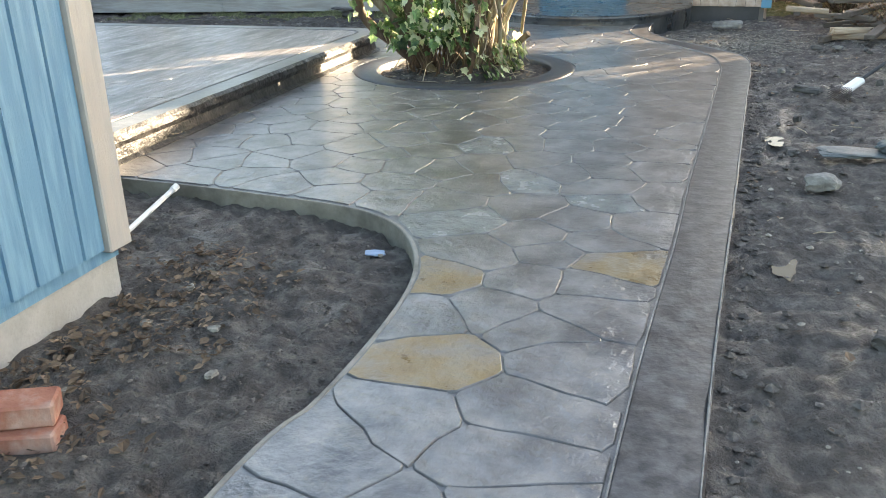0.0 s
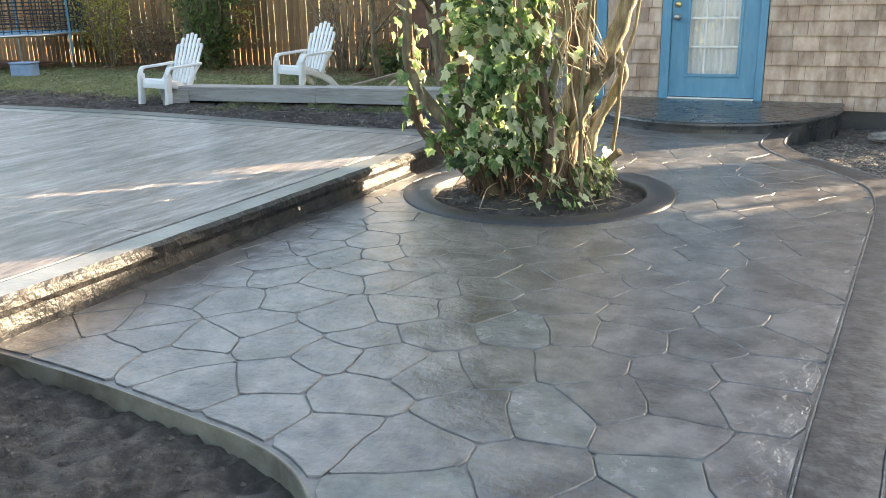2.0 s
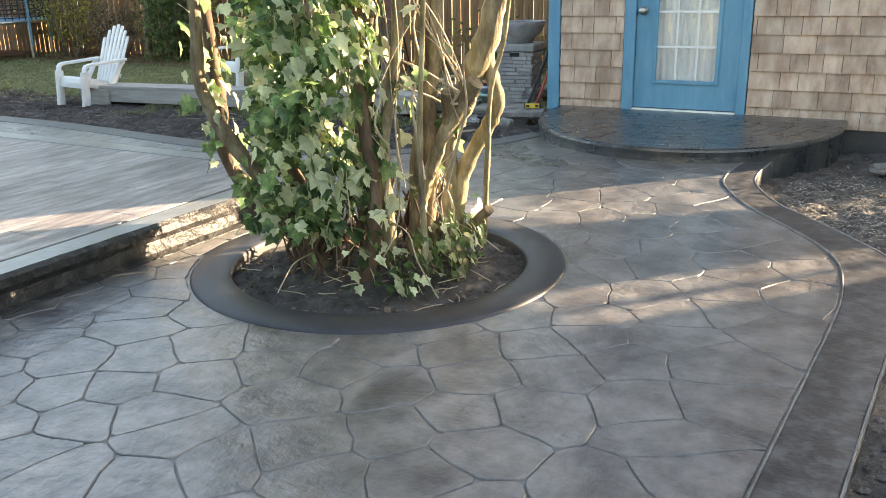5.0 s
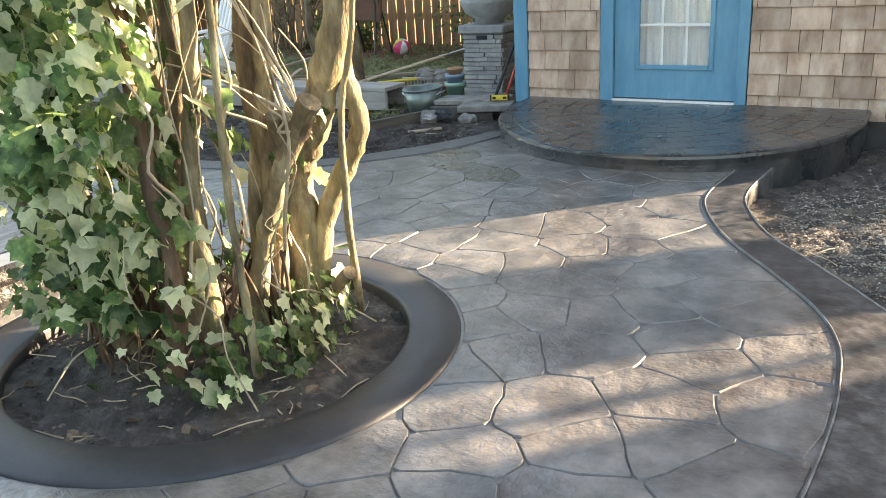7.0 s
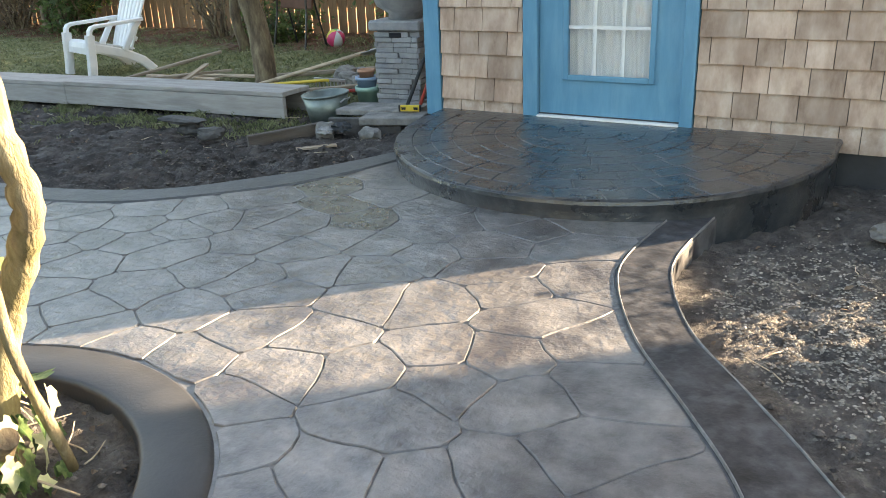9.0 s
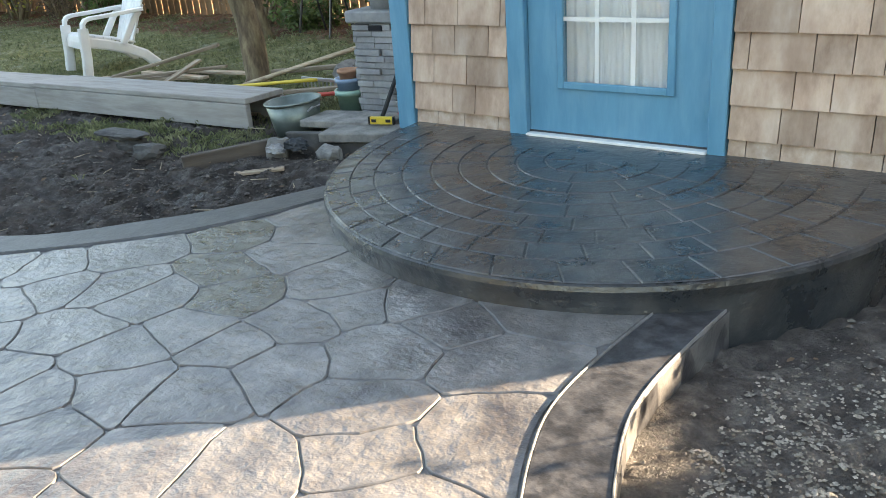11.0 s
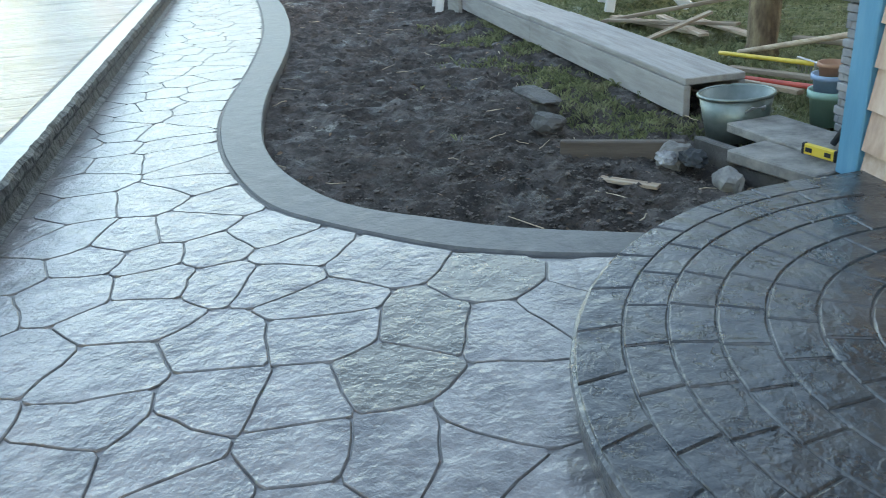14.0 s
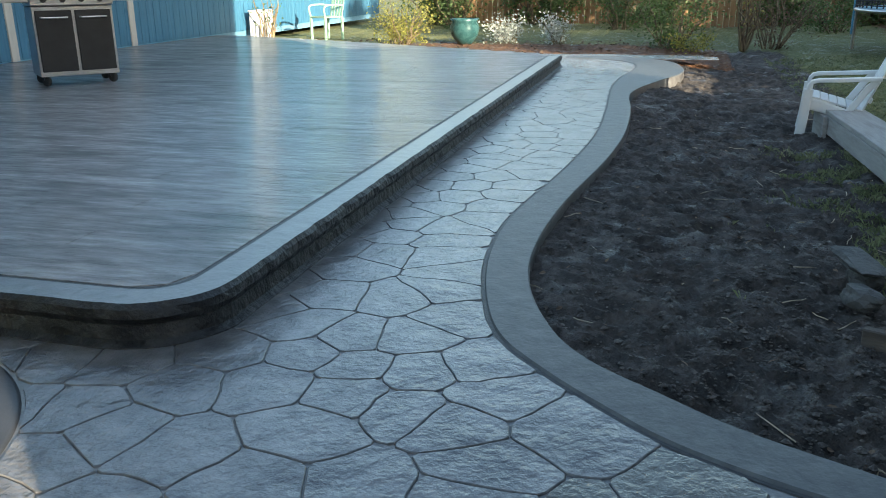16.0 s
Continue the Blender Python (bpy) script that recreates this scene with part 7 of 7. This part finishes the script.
def flagstones():
    rg = random.Random(11)
    marked = [((-0.2, 2.64), M_TAN), ((-0.57, 1.89), M_TAN), ((-0.74, 2.41), M_TAN), ((-0.26, 3.31), M_GREEN), ((-0.8, 2.98), M_GREEN), ((-0.65, 3.5), M_GREEN), ((-0.95, 4.05), M_GREEN), ((-2.02, 8.6), M_OLIVE), ((-1.78, 8.42), M_OLIVE), ((-2.2, 8.82), M_OLIVE)]
    seeds = [np.array(p) for p, _ in marked]
    tries = 0
    while tries < 12000:
        tries += 1
        if rg.random() < 0.62:
            p = np.array((rg.uniform(-3.0, 0.5), rg.uniform(-0.8, 9.4)))
        else:
            p = np.array((rg.uniform(-14.0, -2.4), rg.uniform(6.9, 8.8)))
        gap = 0.27 if rg.random() < 0.55 else 0.19
        if not in_walk(p) or near_edge(p):
            continue
        if all(np.hypot((p[0] - s[0]), (p[1] - s[1]) * 1.08) > gap for s in seeds):
            seeds.append(p)
    S = np.array(seeds)
    made, far_V, far_F = 0, [], []
    for k, s in enumerate(seeds):
        near = np.argsort(((S - s) ** 2).sum(1))[1:16]
        poly = [s + np.array(o) * 0.55 for o in ((-1, -1), (1, -1), (1, 1), (-1, 1))]
        for j in near:
            poly = clip(poly, (S[j] + s) / 2, S[j] - s)
            if len(poly) < 3:
                break
        if len(poly) < 3:
            continue
        pts = []
        c = sum(poly) / len(poly)
        cut = []
        for a, b in zip(poly, poly[1:] + poly[:1]):
            f = min(0.3, 0.014 / (np.linalg.norm(b - a) + 1e-9))
            cut += [a + (b - a) * f, b + (a - b) * f]
        poly = cut
        for a, b in zip(poly, poly[1:] + poly[:1]):
            n = max(1, int(np.linalg.norm(b - a) / 0.055))
            for i in range(n):
                p = a + (b - a) * i / n
                w = np.array((noise.noise((p[0] * 5, p[1] * 5, 0)), noise.noise((p[0] * 5, p[1] * 5, 9)))) * 0.026 + np.array((noise.noise((p[0] * 16, p[1] * 16, 0)), noise.noise((p[0] * 16, p[1] * 16, 9)))) * 0.008
                d = c - p
                pts.append(p + w + d / (np.linalg.norm(d) + 1e-9) * 0.0012)
        if sum(in_walk(p) for p in pts) < 3 and not in_walk(s):
            continue
        pts = held(pts, c)
        if s[1] > 9.0 and s[0] > -1.2:
            continue
        slim = [p for i, p in enumerate(pts) if np.linalg.norm(p - pts[i - 1]) > 0.006]
        if len(slim) < 4:
            continue
        area = 0.5 * abs(sum(a[0] * b[1] - a[1] * b[0] for a, b in zip(slim, slim[1:] + slim[:1])))
        if area < 0.003:
            continue
        mat = marked[k][1] if k < len(marked) else M_STONE
        if s[0] < -8.0:
            v, f = plate(slim, 0.0, 0.0066, 0.0075)
            far_F.extend(tuple(len(far_V) + i for i in q) for q in f)
            far_V.extend(v)
            continue
        me = mesh("flagstone", *plate(slim, noise.noise((s[0] * 3, s[1] * 3, 1)) * 0.001, 0.0055, 0.0045), mat)
        me.materials.append(M_GROOVE)       # the joint's sloping sides are left unsealed
        for q in me.polygons:
            q.material_index = 1 if q.index < 2 * len(slim) else 0
        part("flagstone", me, None, pavement)
        made += 1
    part("far_flagstones", mesh("far_flagstones", far_V, far_F, M_STONE), None, pavement, kind="stuff")
    print("flagstones", made)


flagstones()


def pad_bricks():
    rg = random.Random(3)
    width = 0.118
    r = PAD_R - 0.01
    first = True
    while r > 0.12:
        r0 = r - (0.135 if first else width)
        count = max(4, int(math.pi * r / (0.22 if first else rg.uniform(0.17, 0.22))))
        off = rg.uniform(0, 1)
        for k in range(count + 1):
            a0, a1 = math.pi + (k - off) / count * math.pi, math.pi + (k + 1 - off) / count * math.pi
            a0, a1 = max(a0, math.pi - 0.26), min(a1, 2 * math.pi + 0.26)
            if a1 - a0 < 0.04:
                continue
            g = 0.0018
            seg = max(2, int((a1 - a0) * r / 0.05))
            out = [(r - g, a0 + g / r + (a1 - a0 - 2 * g / r) * i / seg) for i in range(seg + 1)]
            inn = [(r0 + g, a1 - g / r0 - (a1 - a0 - 2 * g / r0) * i / seg) for i in range(seg + 1)]
            poly = [np.array((PAD_C[0] - 0.07 * min(1.0, (PAD_R - 0.01 - q) / 0.2) + q * math.cos(a), PAD_C[1] + 0.945 * q * math.sin(a))) for q, a in out + inn]
            poly = [np.array((p[0], min(p[1], WALL_Y - 0.008))) for p in poly]
            if min(p[1] for p in poly) > WALL_Y - 0.03:
                continue
            V, F = plate(poly, PAD_Z + rg.uniform(-0.0006, 0.0006), 0.0042, 0.006)
            part("brick", mesh("brick", [(x, y, z - PAD_FALL * (WALL_Y - y)) for x, y, z in V], F, M_PAD), None, step)
        r = r0
        first = False


pad_bricks()


def patio_planks():
    """Planks run across the patio, end joints staggered."""
    rg = random.Random(8)
    x = PATIO_X - 0.18
    while x > -15.3:
        w = 0.19
        xa, xb = x - w + 0.0006, x - 0.0006
        y_lo = 2.25 if x > -6.0 else 0.1
        y_hi = PATIO_Y - 0.18
        if x < PATIO_W - 0.05:
            t = (PATIO_W - x) / 3.2
            y_hi = PATIO_Y - 0.1 - 6.6 * t
        if y_hi - y_lo > 0.3:
            y = y_hi
            step_len = rg.uniform(0.7, 2.6)
            while y > y_lo + 0.02:
                y2 = max(y_lo, y - step_len)
                corner = 0.17 if (x > PATIO_X - 0.2 and y == y_hi) else 0.0
                poly = [np.array(p) for p in ((xa, y2 + 0.0015), (xb, y2 + 0.0015), (xb, y - 0.003 - corner), (xb - corner * 0.3, y - 0.003 - corner * 0.3), (xa, y - 0.003))]
                if not corner:
                    del poly[3]
                part("plank", mesh("plank", *plate(poly, PATIO_Z + rg.uniform(-0.0003, 0.0003), 0.0045, 0.002), M_PLANK), None, patio)
                y = y2
                step_len = rg.uniform(1.6, 3.0)
        x -= w


patio_planks()


def shingles():
    rg = random.Random(21)
    exposure = 0.136
    rest_V, rest_F = [], []
    for c in range(46):
        z0 = 0.073 + c * exposure
        x = HX0 + 0.09
        while x < HX1 - 0.09:
            w = rg.choice((0.1, 0.13, 0.16, 0.19, 0.23))
            x1 = min(x + w, HX1 - 0.088)
            if HX1 - 0.088 - x1 < 0.05:
                x1 = HX1 - 0.088
            spans = [(x, x1)]
            if z0 < DZ1 + 0.1:
                spans = [(a, b) for a, b in ((x, min(x1, D0 - 0.1)), (max(x, D1 + 0.08), x1)) if b - a > 0.02]
            for a, b in spans:
                w2 = rg.uniform(-0.0012, 0.0012)
                zb = z0 + rg.uniform(-0.001, 0.001)
                top = z0 + exposure * 1.08
                g = 0.002
                pts = [(a + g, WALL_Y - 0.026 + w2, zb), (b - g, WALL_Y - 0.026 + w2, zb), (b - g, WALL_Y - 0.006, zb), (a + g, WALL_Y - 0.006, zb),
                       (a + g, WALL_Y - 0.007, top), (b - g, WALL_Y - 0.007, top), (b - g, WALL_Y + 0.004, top), (a + g, WALL_Y + 0.004, top)]
                fc = [(0, 1, 5, 4), (1, 2, 6, 5), (2, 3, 7, 6), (3, 0, 4, 7), (0, 3, 2, 1), (4, 5, 6, 7)]
                if c < 10:
                    part("shingle", mesh("shingle", pts, fc, M_SHINGLE_LIMED if c == 0 else M_SHINGLE), None, house)
                else:
                    o = len(rest_V)
                    rest_V += pts
                    rest_F += [tuple(o + i for i in f) for f in fc]
            x = x1
    part("upper_shingles", mesh("upper_shingles", rest_V, rest_F, M_SHINGLE), None, house, kind="stuff")


shingles()
